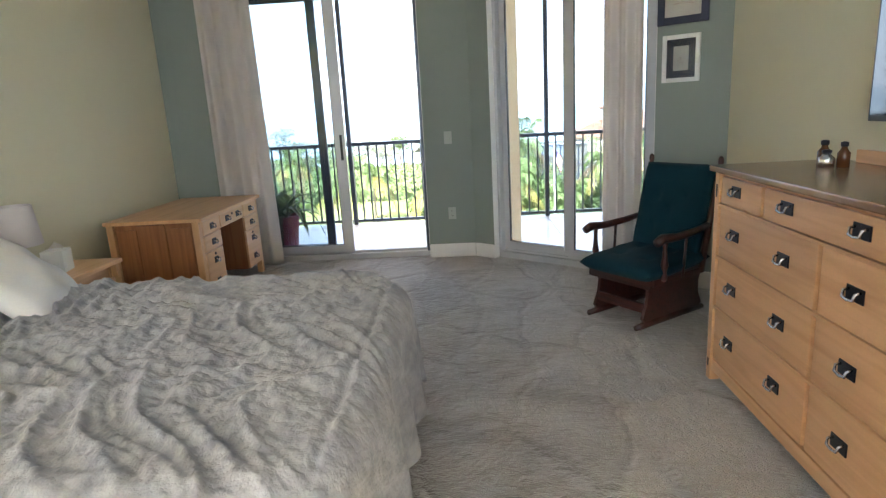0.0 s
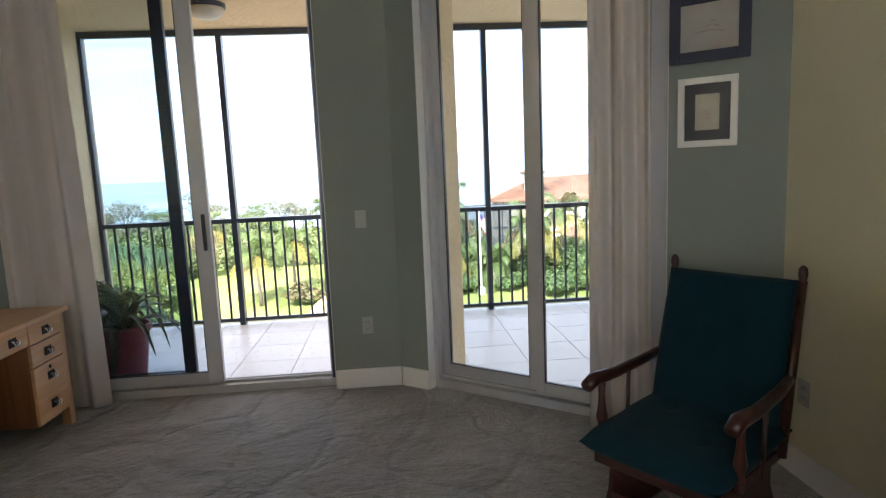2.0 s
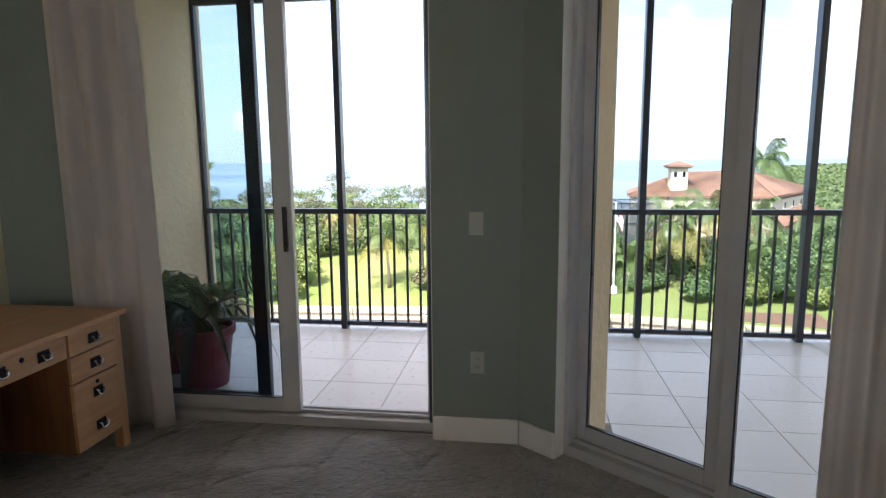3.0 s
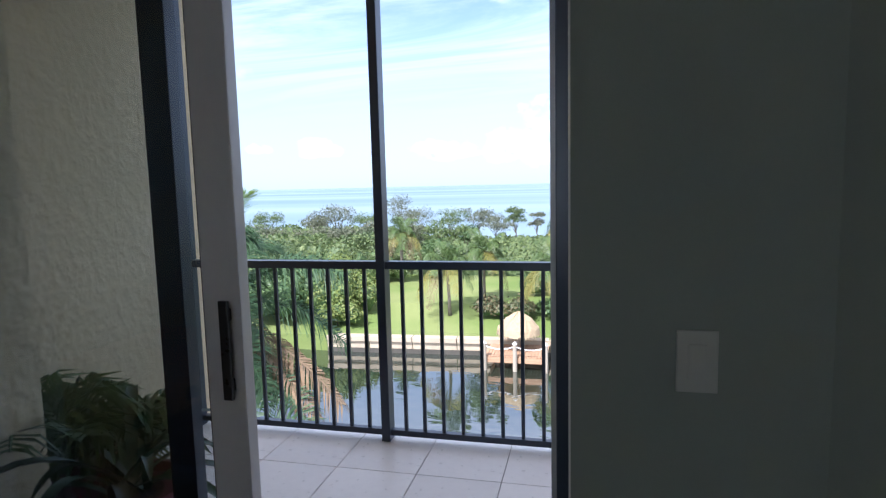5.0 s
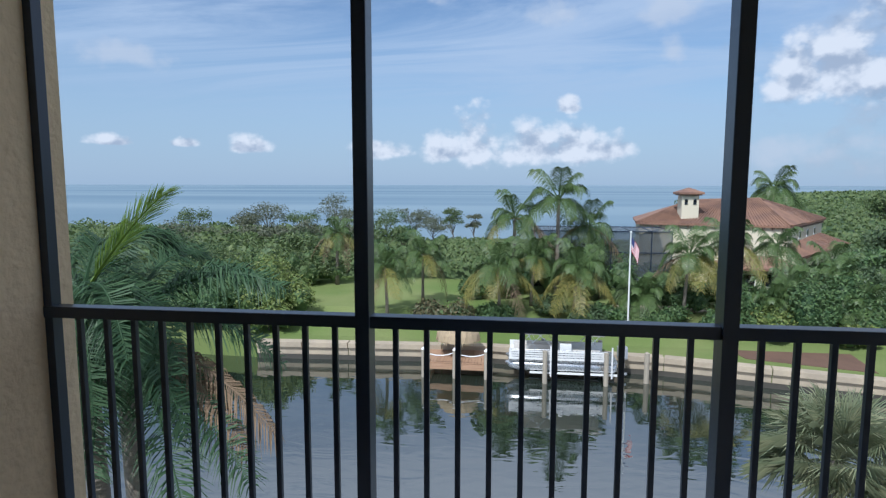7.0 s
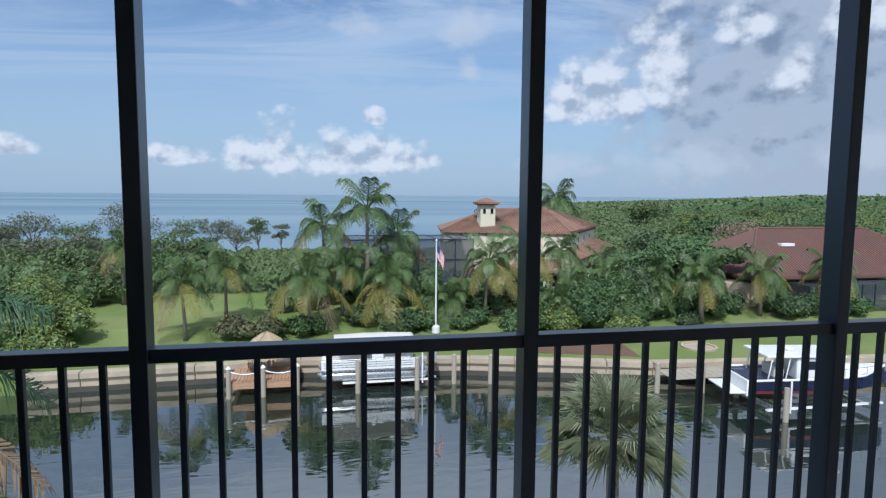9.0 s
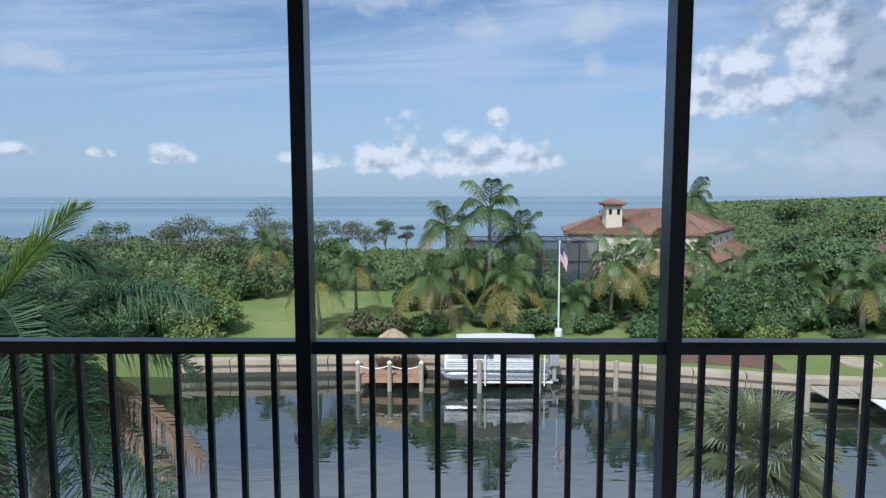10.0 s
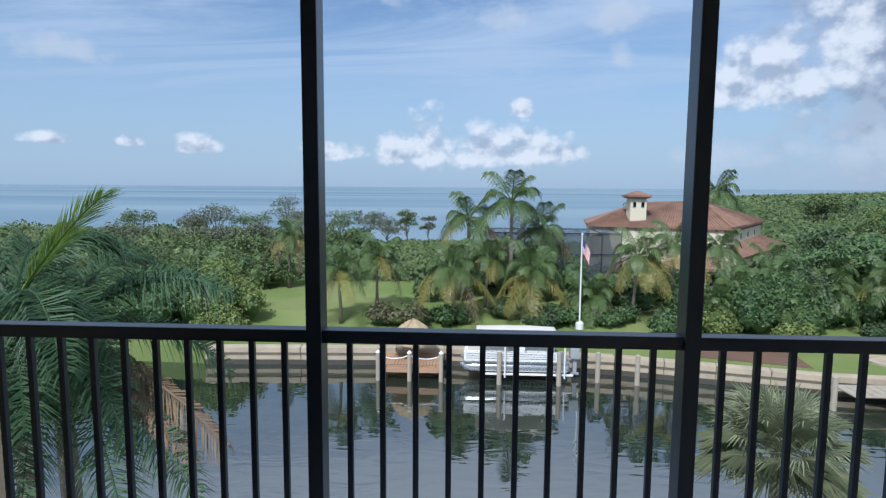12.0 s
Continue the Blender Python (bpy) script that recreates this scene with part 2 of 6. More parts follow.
M = {
    "paint": mat("sage_wall_paint", (0.68, 0.65, 0.48), 0.75, var=0.03, grain=160, bump=0.0006, bump_scale=220, stain=0.8),
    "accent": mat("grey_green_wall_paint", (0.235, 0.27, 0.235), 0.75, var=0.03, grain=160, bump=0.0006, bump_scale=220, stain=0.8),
    "ceiling": mat("white_ceiling_paint", (0.75, 0.74, 0.7), 0.85, var=0.03, grain=200, bump=0.001),
    "white": mat("white_trim_paint", (0.78, 0.77, 0.74), 0.4, var=0.03, grain=60, stain=1.5),
    "alu": mat("white_aluminium", (0.52, 0.52, 0.53), 0.38, metal=0.15, var=0.04, grain=50),
    "bronze": mat("dark_bronze_aluminium", (0.016, 0.029, 0.056), 0.33, metal=0.2, var=0.12, grain=60, spec=0.8),
    "carpet": mat("grey_carpet", (0.35, 0.318, 0.292), 0.6, var=0.2, grain=210, stain=6.0, sheen=1.0, spec=0.45, hue=(0.24, 0.219, 0.201)),
    "stucco": mat("peach_stucco", (0.80, 0.61, 0.39), 0.9, var=0.09, grain=24, bump=0.020, bump_scale=20, stain=1.5, spec=0.2),
    "tile": mat("pale_porcelain_tile", (0.76, 0.73, 0.70), 0.30, var=0.05, grain=25, stain=3, rand=0.05, spec=0.5),
    "grout": mat("grey_grout", (0.30, 0.27, 0.25), 0.9, var=0.1),
    "pane": glass("tinted_glass", (0.68, 0.76, 0.81)),
    "plate": mat("grey_white_plastic", (0.42, 0.43, 0.39), 0.35, var=0.02),
    "black": mat("black_plastic", (0.012, 0.012, 0.014), 0.3, var=0.1),
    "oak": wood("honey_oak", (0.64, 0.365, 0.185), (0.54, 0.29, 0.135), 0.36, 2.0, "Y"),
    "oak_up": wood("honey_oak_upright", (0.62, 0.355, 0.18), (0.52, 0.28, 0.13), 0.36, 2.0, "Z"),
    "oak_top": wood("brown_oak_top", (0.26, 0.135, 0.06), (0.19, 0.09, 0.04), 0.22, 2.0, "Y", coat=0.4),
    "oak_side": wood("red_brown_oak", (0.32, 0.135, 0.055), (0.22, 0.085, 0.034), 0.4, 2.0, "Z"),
    "mahogany": wood("dark_mahogany", (0.065, 0.018, 0.012), (0.03, 0.010, 0.008), 0.3, 2.5, "X", coat=0.3),
    "iron": mat("black_hammered_iron", (0.016, 0.016, 0.022), 0.42, metal=0.7, var=0.2, grain=300, bump=0.0008, bump_scale=260),
    "teal": mat("teal_velour", (0.002, 0.027, 0.041), 0.9, var=0.14, grain=120, bump=0.003, bump_scale=90, stain=4, sheen=0.02, spec=0.15),
    "quilt": mat("grey_white_comforter", (0.32, 0.325, 0.355), 0.9, var=0.12, grain=48, bump=0.014, bump_scale=34, stain=14, sheen=0.2, spec=0.15, hue=(0.39, 0.395, 0.42)),
    "linen": mat("white_linen", (0.70, 0.67, 0.62), 0.9, var=0.06, grain=120, bump=0.001, bump_scale=300, stain=5, sheen=0.2, hue=(0.60, 0.61, 0.62)),
    "curtain": mat("white_curtain_cloth", (0.74, 0.69, 0.65), 0.9, var=0.04, grain=260, bump=0.0006, bump_scale=400, stain=1.2, trans=0.35, spec=0.1),
    "navy": mat("navy_paint", (0.020, 0.024, 0.055), 0.45, var=0.12, grain=40),
    "paper": mat("cream_paper", (0.66, 0.63, 0.57), 0.85, var=0.05, grain=30, stain=8, hue=(0.60, 0.55, 0.50)),
    "ink": mat("pale_red_ink", (0.42, 0.28, 0.22), 0.9, var=0.2, grain=60),
    "screen": mat("glossy_black_screen", (0.006, 0.006, 0.008), 0.06, var=0.0, spec=1.0),
    "redpot": mat("dark_red_glazed_pot", (0.17, 0.012, 0.030), 0.35, var=0.12, grain=30, rand=0.1),
    "darkpot": mat("dark_grey_pot", (0.02, 0.022, 0.025), 0.4, var=0.15, grain=30),
    "soil": mat("potting_soil", (0.04, 0.028, 0.02), 0.95, var=0.3, grain=60, bump=0.01),
    "leaf_dark": mat("dark_green_leaf", (0.030, 0.060, 0.024), 0.4, var=0.2, grain=8, rand=0.2, trans=0.2, hue=(0.045, 0.075, 0.03)),
    "brass": mat("brown_glass", (0.10, 0.04, 0.015), 0.08, var=0.05),
    "chrome": mat("steel", (0.55, 0.55, 0.56), 0.25, metal=0.9, var=0.05),
    "shade": mat("white_lampshade", (0.76, 0.72, 0.72), 0.85, var=0.03, grain=300, trans=0.4),
    "frost": mat("frosted_lamp_glass", (0.70, 0.66, 0.58), 0.35, var=0.05, trans=0.3),
    "pane_clear": glass("picture_glass", (0.97, 0.98, 0.98)),
    "mangrove": leafy("mangrove_leaves", (0.075, 0.120, 0.046), (0.158, 0.205, 0.076)),
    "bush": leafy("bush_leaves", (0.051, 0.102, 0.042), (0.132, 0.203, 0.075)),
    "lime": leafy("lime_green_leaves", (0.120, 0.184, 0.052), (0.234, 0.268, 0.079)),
    "olive": leafy("olive_leaves", (0.066, 0.105, 0.050), (0.110, 0.155, 0.075)),
    "grey_green": leafy("grey_green_leaves", (0.105, 0.125, 0.080), (0.175, 0.185, 0.120)),
    "croton": leafy("croton_leaves", (0.080, 0.112, 0.055), (0.190, 0.150, 0.080)),
    "grey_twigs": leafy("bare_grey_twigs", (0.228, 0.156, 0.120), (0.323, 0.228, 0.180), 0.1),
    "palm": leafy("palm_leaflets", (0.064, 0.118, 0.038), (0.137, 0.191, 0.065), 0.22, 0.4),
    "palm_yellow": leafy("yellowing_palm_leaflets", (0.163, 0.175, 0.045), (0.286, 0.239, 0.068), 0.22, 0.45),
    "palm_dead": leafy("dead_palm_leaflets", (0.17, 0.12, 0.075), (0.27, 0.19, 0.12), 0.15, 0.7),
    "palm_near": leafy("glossy_palm_leaflets", (0.031, 0.078, 0.034), (0.077, 0.140, 0.063), 0.25, 0.5),
    "palm_spear": leafy("young_palm_leaflets", (0.190, 0.302, 0.055), (0.283, 0.387, 0.078), 0.3, 0.4),
    "fan": leafy("fan_palm_blades", (0.160, 0.200, 0.115), (0.300, 0.310, 0.185), 0.25, 0.42),
    "trunk": mat("palm_trunk", (0.22, 0.19, 0.155), 0.9, var=0.2, grain=14, bump=0.03, bump_scale=9, stretch=(1, 1, 4), rand=0.1),
    "bark": mat("tree_bark", (0.12, 0.095, 0.075), 0.9, var=0.2, grain=12, bump=0.02, stretch=(1, 1, 0.3)),
    "lawn": mat("mown_lawn", (0.125, 0.180, 0.050), 0.9, var=0.12, grain=5, bump=0.02, bump_scale=30, stain=0.12, spec=0.15, hue=(0.175, 0.205, 0.075)),
    "mulch": mat("mulch_bed", (0.13, 0.075, 0.05), 0.95, var=0.25, grain=8, stain=0.7),
    "concrete": mat("pale_seawall_concrete", (0.44, 0.365, 0.265), 0.85, var=0.12, grain=6, bump=0.01, stain=0.6, hue=(0.33, 0.275, 0.205)),
    "wetwall": mat("dark_wet_concrete", (0.055, 0.05, 0.04), 0.5, var=0.25, grain=5, stain=0.5),
    "water": mat("dark_canal_water", (0.016, 0.024, 0.017), 0.10, var=0.1, grain=0.2, stain=0.05, spec=0.65),
    "sea": mat("grey_blue_sea", (0.105, 0.175, 0.235), 0.50, var=0.06, grain=0.004, stain=0.006, spec=0.3, stretch=(0.12, 1, 1), hue=(0.20, 0.27, 0.315)),
    "dockwood": wood("weathered_dock_boards", (0.40, 0.25, 0.155), (0.30, 0.18, 0.11), 0.8, 1.0, "X", coat=0.0),
    "thatch": mat("dry_palm_thatch", (0.44, 0.34, 0.21), 0.95, var=0.25, grain=12, bump=0.06, bump_scale=7, stretch=(4, 4, 0.6), hue=(0.33, 0.25, 0.16)),
    "piling": mat("weathered_piling", (0.33, 0.29, 0.23), 0.85, var=0.18, grain=9, stretch=(1, 1, 0.2)),
    "hull": mat("white_gelcoat", (0.74, 0.74, 0.73), 0.22, var=0.03, grain=5, coat=0.3),
    "canvas": mat("grey_white_canvas", (0.55, 0.52, 0.48), 0.85, var=0.06, grain=20, stain=1.5),
    "pontoon": mat("brushed_aluminium", (0.62, 0.63, 0.64), 0.28, metal=0.85, var=0.06, grain=12),
    "navyhull": mat("navy_hull_paint", (0.012, 0.018, 0.05), 0.25, var=0.05),
    "redline": mat("dull_red_paint", (0.12, 0.016, 0.02), 0.5, var=0.1),
    "motor": mat("grey_engine_cowl", (0.30, 0.32, 0.35), 0.3, var=0.05),
    "winglass": mat("dark_window_glass", (0.012, 0.016, 0.020), 0.08, var=0.0, spec=0.7),
    "cage": mat("dark_insect_screen", (0.075, 0.09, 0.105), 0.6, var=0.1, grain=2),
    "cream": mat("cream_stucco", (0.66, 0.60, 0.46), 0.9, var=0.05, grain=6, stain=0.4),
    "tan": mat("tan_stucco", (0.42, 0.34, 0.26), 0.9, var=0.06, grain=6, stain=0.4),
    "terracotta": mat("terracotta_roof_tiles", (0.26, 0.145, 0.095), 0.8, var=0.3, grain=5, stain=0.6, rand=0.18, hue=(0.15, 0.085, 0.062)),
    "brownroof": mat("brown_roof_tiles", (0.165, 0.080, 0.062), 0.8, var=0.18, grain=4, stain=0.5, rand=0.18, hue=(0.125, 0.070, 0.058)),
    "flag_red": mat("flag_red_cloth", (0.42, 0.03, 0.05), 0.8, var=0.05),
    "flag_white": mat("flag_white_cloth", (0.72, 0.70, 0.70), 0.8, var=0.05),
    "flag_blue": mat("flag_blue_cloth", (0.03, 0.04, 0.14), 0.8, var=0.05),
    "sand": mat("pale_path", (0.46, 0.37, 0.28), 0.95, var=0.1, grain=3, stain=0.5),
}


def ripples(m):
    """Wind ripples on still water, in two sizes, calmer in patches."""
    N, L = m.node_tree.nodes, m.node_tree.links
    b = N["Principled BSDF"]
    tc = next(n for n in N if n.type == "TEX_COORD")
    mp = N.new("ShaderNodeMapping")
    mp.inputs["Scale"].default_value = (0.5, 1.35, 1)
    L.new(tc.outputs["Object"], mp.inputs["Vector"])
    n1, n2 = N.new("ShaderNodeTexNoise"), N.new("ShaderNodeTexNoise")
    n1.inputs["Scale"].default_value, n1.inputs["Detail"].default_value, n1.inputs["Distortion"].default_value = 0.7, 2.5, 1.0
    n2.inputs["Scale"].default_value, n2.inputs["Detail"].default_value = 0.10, 2
    for n in (n1, n2):
        L.new(mp.outputs[0], n.inputs["Vector"])
    mu = N.new("ShaderNodeMath")
    mu.operation = "MULTIPLY"
    L.new(n1.outputs["Fac"], mu.inputs[0])
    L.new(n2.outputs["Fac"], mu.inputs[1])
    bp = N.new("ShaderNodeBump")
    bp.inputs["Strength"].default_value, bp.inputs["Distance"].default_value = 0.10, 0.30
    L.new(mu.outputs[0], bp.inputs["Height"])
    L.new(bp.outputs[0], b.inputs["Normal"])
    for l in list(b.inputs["Roughness"].links):
        L.remove(l)
    b.inputs["Roughness"].default_value, b.inputs["IOR"].default_value = 0.012, 3.0


ripples(M["water"])
M["cage"].node_tree.nodes["Principled BSDF"].inputs["Alpha"].default_value = 0.5


def pile(m):
    """Trodden carpet pile: swathes, foot-sized hollows and tufts in one relief."""
    N, L = m.node_tree.nodes, m.node_tree.links
    tc = next(n for n in N if n.type == "TEX_COORD")
    total = None
    for scale, detail, weight, wobble in ((1.7, 4, 1.5, 0.9), (5.0, 3, 0.40, 1.5), (26, 4, 0.30, 0.8), (150, 2, 0.15, 0.0)):
        n = N.new("ShaderNodeTexNoise")
        n.inputs["Scale"].default_value, n.inputs["Detail"].default_value, n.inputs["Distortion"].default_value = scale, detail, wobble
        if scale < 4:
            n.noise_type = "RIDGED_MULTIFRACTAL"
        L.new(tc.outputs["Object"], n.inputs["Vector"])
        a = N.new("ShaderNodeMath")
        a.operation = "MULTIPLY_ADD"
        L.new(n.outputs["Fac"], a.inputs[0])
        a.inputs[1].default_value = weight
        if total is not None:
            L.new(total, a.inputs[2])
        total = a.outputs[0]
    # brushed patches: pile lies another way in each; its shading and the creases' are coloured in
    bend = N.new("ShaderNodeTexNoise")
    bend.inputs["Scale"].default_value, bend.inputs["Detail"].default_value = 2.2, 3
    L.new(tc.outputs["Object"], bend.inputs["Vector"])
    warp = N.new("ShaderNodeMix")
    warp.data_type = "VECTOR"
    warp.inputs[0].default_value = 0.22
    L.new(tc.outputs["Object"], warp.inputs[4])
    L.new(bend.outputs["Color"], warp.inputs[5])
    turn = N.new("ShaderNodeMapping")
    turn.inputs["Rotation"].default_value, turn.inputs["Scale"].default_value = (0, 0, radians(34)), (3.4, 1.7, 0.01)
    L.new(warp.outputs[1], turn.inputs["Vector"])
    cells, seams = N.new("ShaderNodeTexVoronoi"), N.new("ShaderNodeTexVoronoi")
    seams.feature = "DISTANCE_TO_EDGE"
    for n in (cells, seams):
        n.inputs["Scale"].default_value, n.inputs["Randomness"].default_value = 1.0, 1.0
        L.new(turn.outputs[0], n.inputs["Vector"])
    # light and dark of the turned pile, put into the colour patch by patch
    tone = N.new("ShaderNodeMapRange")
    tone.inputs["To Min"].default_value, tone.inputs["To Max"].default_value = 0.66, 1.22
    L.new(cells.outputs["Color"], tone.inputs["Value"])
    # creases between the patches: painted darker here, and sunk in the relief below
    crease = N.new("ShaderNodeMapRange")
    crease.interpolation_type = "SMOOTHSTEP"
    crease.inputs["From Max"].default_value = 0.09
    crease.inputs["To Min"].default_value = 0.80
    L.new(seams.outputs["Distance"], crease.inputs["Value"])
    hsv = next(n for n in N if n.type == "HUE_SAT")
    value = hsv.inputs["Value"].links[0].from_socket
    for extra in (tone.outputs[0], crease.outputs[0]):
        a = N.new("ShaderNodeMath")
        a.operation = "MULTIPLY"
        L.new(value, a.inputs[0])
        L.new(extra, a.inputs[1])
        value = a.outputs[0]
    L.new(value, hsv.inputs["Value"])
    a = N.new("ShaderNodeMath")
    a.operation = "MULTIPLY_ADD"
    L.new(crease.outputs[0], a.inputs[0])
    a.inputs[1].default_value = 0.9
    L.new(total, a.inputs[2])
    total = a.outputs[0]
    bp = N.new("ShaderNodeBump")
    bp.inputs["Strength"].default_value, bp.inputs["Distance"].default_value = 1.0, 0.13
    L.new(total, bp.inputs["Height"])
    L.new(bp.outputs[0], N["Principled BSDF"].inputs["Normal"])


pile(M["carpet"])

# ---------------------------------------------------------------- building helpers
def bm_box(bm, lo, hi, m=None, bevel=0.0):
    lo, hi = Vector(lo), Vector(hi)
    t = Matrix.Translation((lo + hi) / 2) @ Matrix.Diagonal((*(hi - lo), 1))
    g = bmesh.ops.create_cube(bm, size=1, matrix=(m @ t) if m else t)
    if bevel:
        bmesh.ops.bevel(bm, geom=[e for e in {e for v in g["verts"] for e in v.link_edges}], offset=bevel, segments=2, profile=0.7, affect="EDGES")
    return bm


def boxes(*specs, m=None, bevel=0.0):
    bm = bmesh.new()
    for lo, hi in specs:
        bm_box(bm, lo, hi, m, bevel)
    return bm


def prism(points, z0, z1):
    bm = bmesh.new()
    a = [bm.verts.new((x, y, z0)) for x, y in points]
    b = [bm.verts.new((x, y, z1)) for x, y in points]
    bm.faces.new(a[::-1])
    bm.faces.new(b)
    for i in range(len(a)):
        bm.faces.new((a[i - 1], a[i], b[i], b[i - 1]))
    bmesh.ops.recalc_face_normals(bm, faces=bm.faces)
    return bm


def lathe(profile, seg=20, bm=None, m=None):
    """A turned body from (radius, height) pairs."""
    bm = bm or bmesh.new()
    rings = []
    for r, z in profile:
        ring = []
        for i in range(seg):
            a = 2 * math.pi * i / seg
            p = Vector((r * math.cos(a), r * math.sin(a), z))
            ring.append(bm.verts.new(m @ p if m else p))
        rings.append(ring)
    for lo, hi in zip(rings, rings[1:]):
        for i in range(seg):
            bm.faces.new((lo[i - 1], lo[i], hi[i], hi[i - 1]))
    bm.faces.new(rings[0][::-1])
    bm.faces.new(rings[-1])
    return bm


def tube(points, radii, seg=8, bm=None):
    """A tapering tube along a line of points."""
    bm = bm or bmesh.new()
    pts = [Vector(p) for p in points]
    if not hasattr(radii, "__len__"):
        radii = [radii] * len(pts)
    rings = []
    for i, p in enumerate(pts):
        d = (pts[min(i + 1, len(pts) - 1)] - pts[max(i - 1, 0)]).normalized()
        s = d.cross(Vector((0, 0, 1)) if abs(d.z) < 0.9 else Vector((1, 0, 0))).normalized()
        u = s.cross(d)
        rings.append([bm.verts.new(p + radii[i] * (math.cos(2 * math.pi * k / seg) * s + math.sin(2 * math.pi * k / seg) * u)) for k in range(seg)])
    for lo, hi in zip(rings, rings[1:]):
        for k in range(seg):
            bm.faces.new((lo[k - 1], lo[k], hi[k], hi[k - 1]))
    bm.faces.new(rings[0][::-1])
    bm.faces.new(rings[-1])
    return bm


def mesh_of(name, bm, material, smooth=False):
    me = bpy.data.meshes.new(name)
    bmesh.ops.recalc_face_normals(bm, faces=bm.faces[:]) if len(bm.faces) < 20000 else None
    bm.to_mesh(me)
    bm.free()
    me.materials.append(material)
    if smooth:
        me.polygons.foreach_set("use_smooth", [True] * len(me.polygons))
    return me


def part(name, bm, material, parent=None, label="", m=None, smooth=False, bevel=0.0):
    """One bmesh as one mesh object, under a thing or a part when parent is given."""
    ob = new(name, mesh_of(name, bm, material, smooth))
    if parent is not None:
        ob.parent = parent
    if m is not None:
        ob.matrix_basis = m
    if label:
        tagged(ob, label)
    if bevel:
        b = ob.modifiers.new("edges", "BEVEL")
        b.width, b.segments, b.limit_method = bevel, 2, "ANGLE"
    return ob


def thing(name, label, category, m=None, group="", kind=""):
    ob = new(name)
    ob.empty_display_size = 0.1
    if m is not None:
        ob.matrix_basis = m
    return tagged(ob, label, category, group, kind)


def struct(name, bm, material, label, category, m=None, smooth=False):
    ob = part(name, bm, material, None, "", m, smooth)
    return tagged(ob, label, category, "", "structure")


# ---------------------------------------------------------------- the flat's shell
XL, XR, YB, YN, H = -2.06, 2.57, -3.2, 5.0, 3.0     # left, right, back, north, ceiling
DA = radians(-38)                                   # the slanted wall's run
D0 = Vector((0.81, 5.0, 0))
DIAG = Matrix.Translation(D0) @ Matrix.Rotation(DA, 4, "Z")      # x along the wall, y outwards
DLEN = (XR - D0.x) / math.cos(DA)
YC = D0.y + DLEN * math.sin(DA)                     # where it meets the right wall
ROOM = [(XL, YB), (XR, YB), (XR, YC), (D0.x, D0.y), (XL, YN)]
ZB = -0.02                                          # balcony floor
YR = 7.07                                           # railing line
XE = -2.03                                          # balcony's end wall

D1 = (-1.42, 0.36)                                  # opening of the first door
D2 = (0.22, 1.72)                                   # opening of the second door, along the slanted wall
DH = 2.76
OUT = 0.45                                          # wall depth

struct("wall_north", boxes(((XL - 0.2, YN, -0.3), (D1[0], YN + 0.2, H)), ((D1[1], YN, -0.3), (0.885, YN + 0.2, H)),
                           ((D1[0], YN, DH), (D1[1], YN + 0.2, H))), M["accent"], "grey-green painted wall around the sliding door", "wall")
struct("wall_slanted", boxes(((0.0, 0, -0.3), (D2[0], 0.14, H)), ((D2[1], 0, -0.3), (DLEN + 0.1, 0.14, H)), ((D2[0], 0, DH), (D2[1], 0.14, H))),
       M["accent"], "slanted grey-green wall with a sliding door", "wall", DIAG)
struct("wall_east", boxes(((XR, YB - 0.2, -0.3), (XR + 0.2, YC, H))), M["paint"], "sage green painted side wall", "wall")
struct("wall_west", boxes(((XL - 0.2, YB - 0.2, -0.3), (XL, YN, H))), M["paint"], "sage green painted wall behind the bed", "wall")
struct("wall_south", boxes(((XL, YB - 0.2, -0.3), (-1.75, YB, H)), ((2.25, YB - 0.2, -0.3), (XR, YB, H)), ((-1.75, YB - 0.2, -0.3), (2.25, YB, 0.85)), ((-1.75, YB - 0.2, 2.55), (2.25, YB, H))), M["paint"], "sage green painted rear wall", "wall")
struct("ceiling", prism(ROOM, H, H + 0.25), M["ceiling"], "white painted flat ceiling", "ceiling")
struct("outer_wall", boxes(((-6, YN + 0.204, -0.3), (D1[0], YN + OUT, 3.1)), ((D1[1] - 0.005, YN + 0.204, -0.3), (0.96, YN + OUT, 3.1)),
                           ((D1[0], YN + 0.204, DH), (D1[1] - 0.005, YN + OUT, 3.1))), M["stucco"], "peach textured stucco outer wall", "wall")
struct("outer_wall_slanted", boxes(((0.24, 0.144, -0.3), (D2[0] + 0.03, 0.42, 3.1)), ((D2[1] + 0.04, 0.144, -0.3), (DLEN + 0.6, 0.42, 3.1)),
                                   ((D2[0], 0.144, DH), (D2[1] + 0.04, 0.42, 3.1))), M["stucco"], "peach stucco outer wall on the slant", "wall", DIAG)
struct("balcony_end_wall", boxes(((XE - 0.25, YN + OUT, -0.3), (XE, YR + 0.13, 3.1))), M["stucco"], "peach textured stucco end wall of the balcony", "wall")

# baseboards
BB = 0.132


def board(name, lo, hi, m=None):
    bm = boxes((lo, hi))
    o = part(name, bm, M["white"], None, "", m, bevel=0.006)
    tagged(o, "white painted tall baseboard", "baseboard", "", "structure")


board("baseboard", (D1[1] + 0.003, YN - 0.016, 0), (D0.x - 0.005, YN, BB))
board("baseboard", (0.006, -0.016, 0), (D2[0], 0, BB), DIAG)
board("baseboard", (D2[1], -0.016, 0), (DLEN - 0.012, 0, BB), DIAG)
board("baseboard", (XR - 0.016, YB, 0), (XR, YC - 0.02, BB))
board("baseboard", (XL, YB, 0), (XL + 0.016, YN - 0.02, BB))
board("baseboard", (XL + 0.02, YN - 0.016, 0), (D1[0] - 0.003, YN, BB))

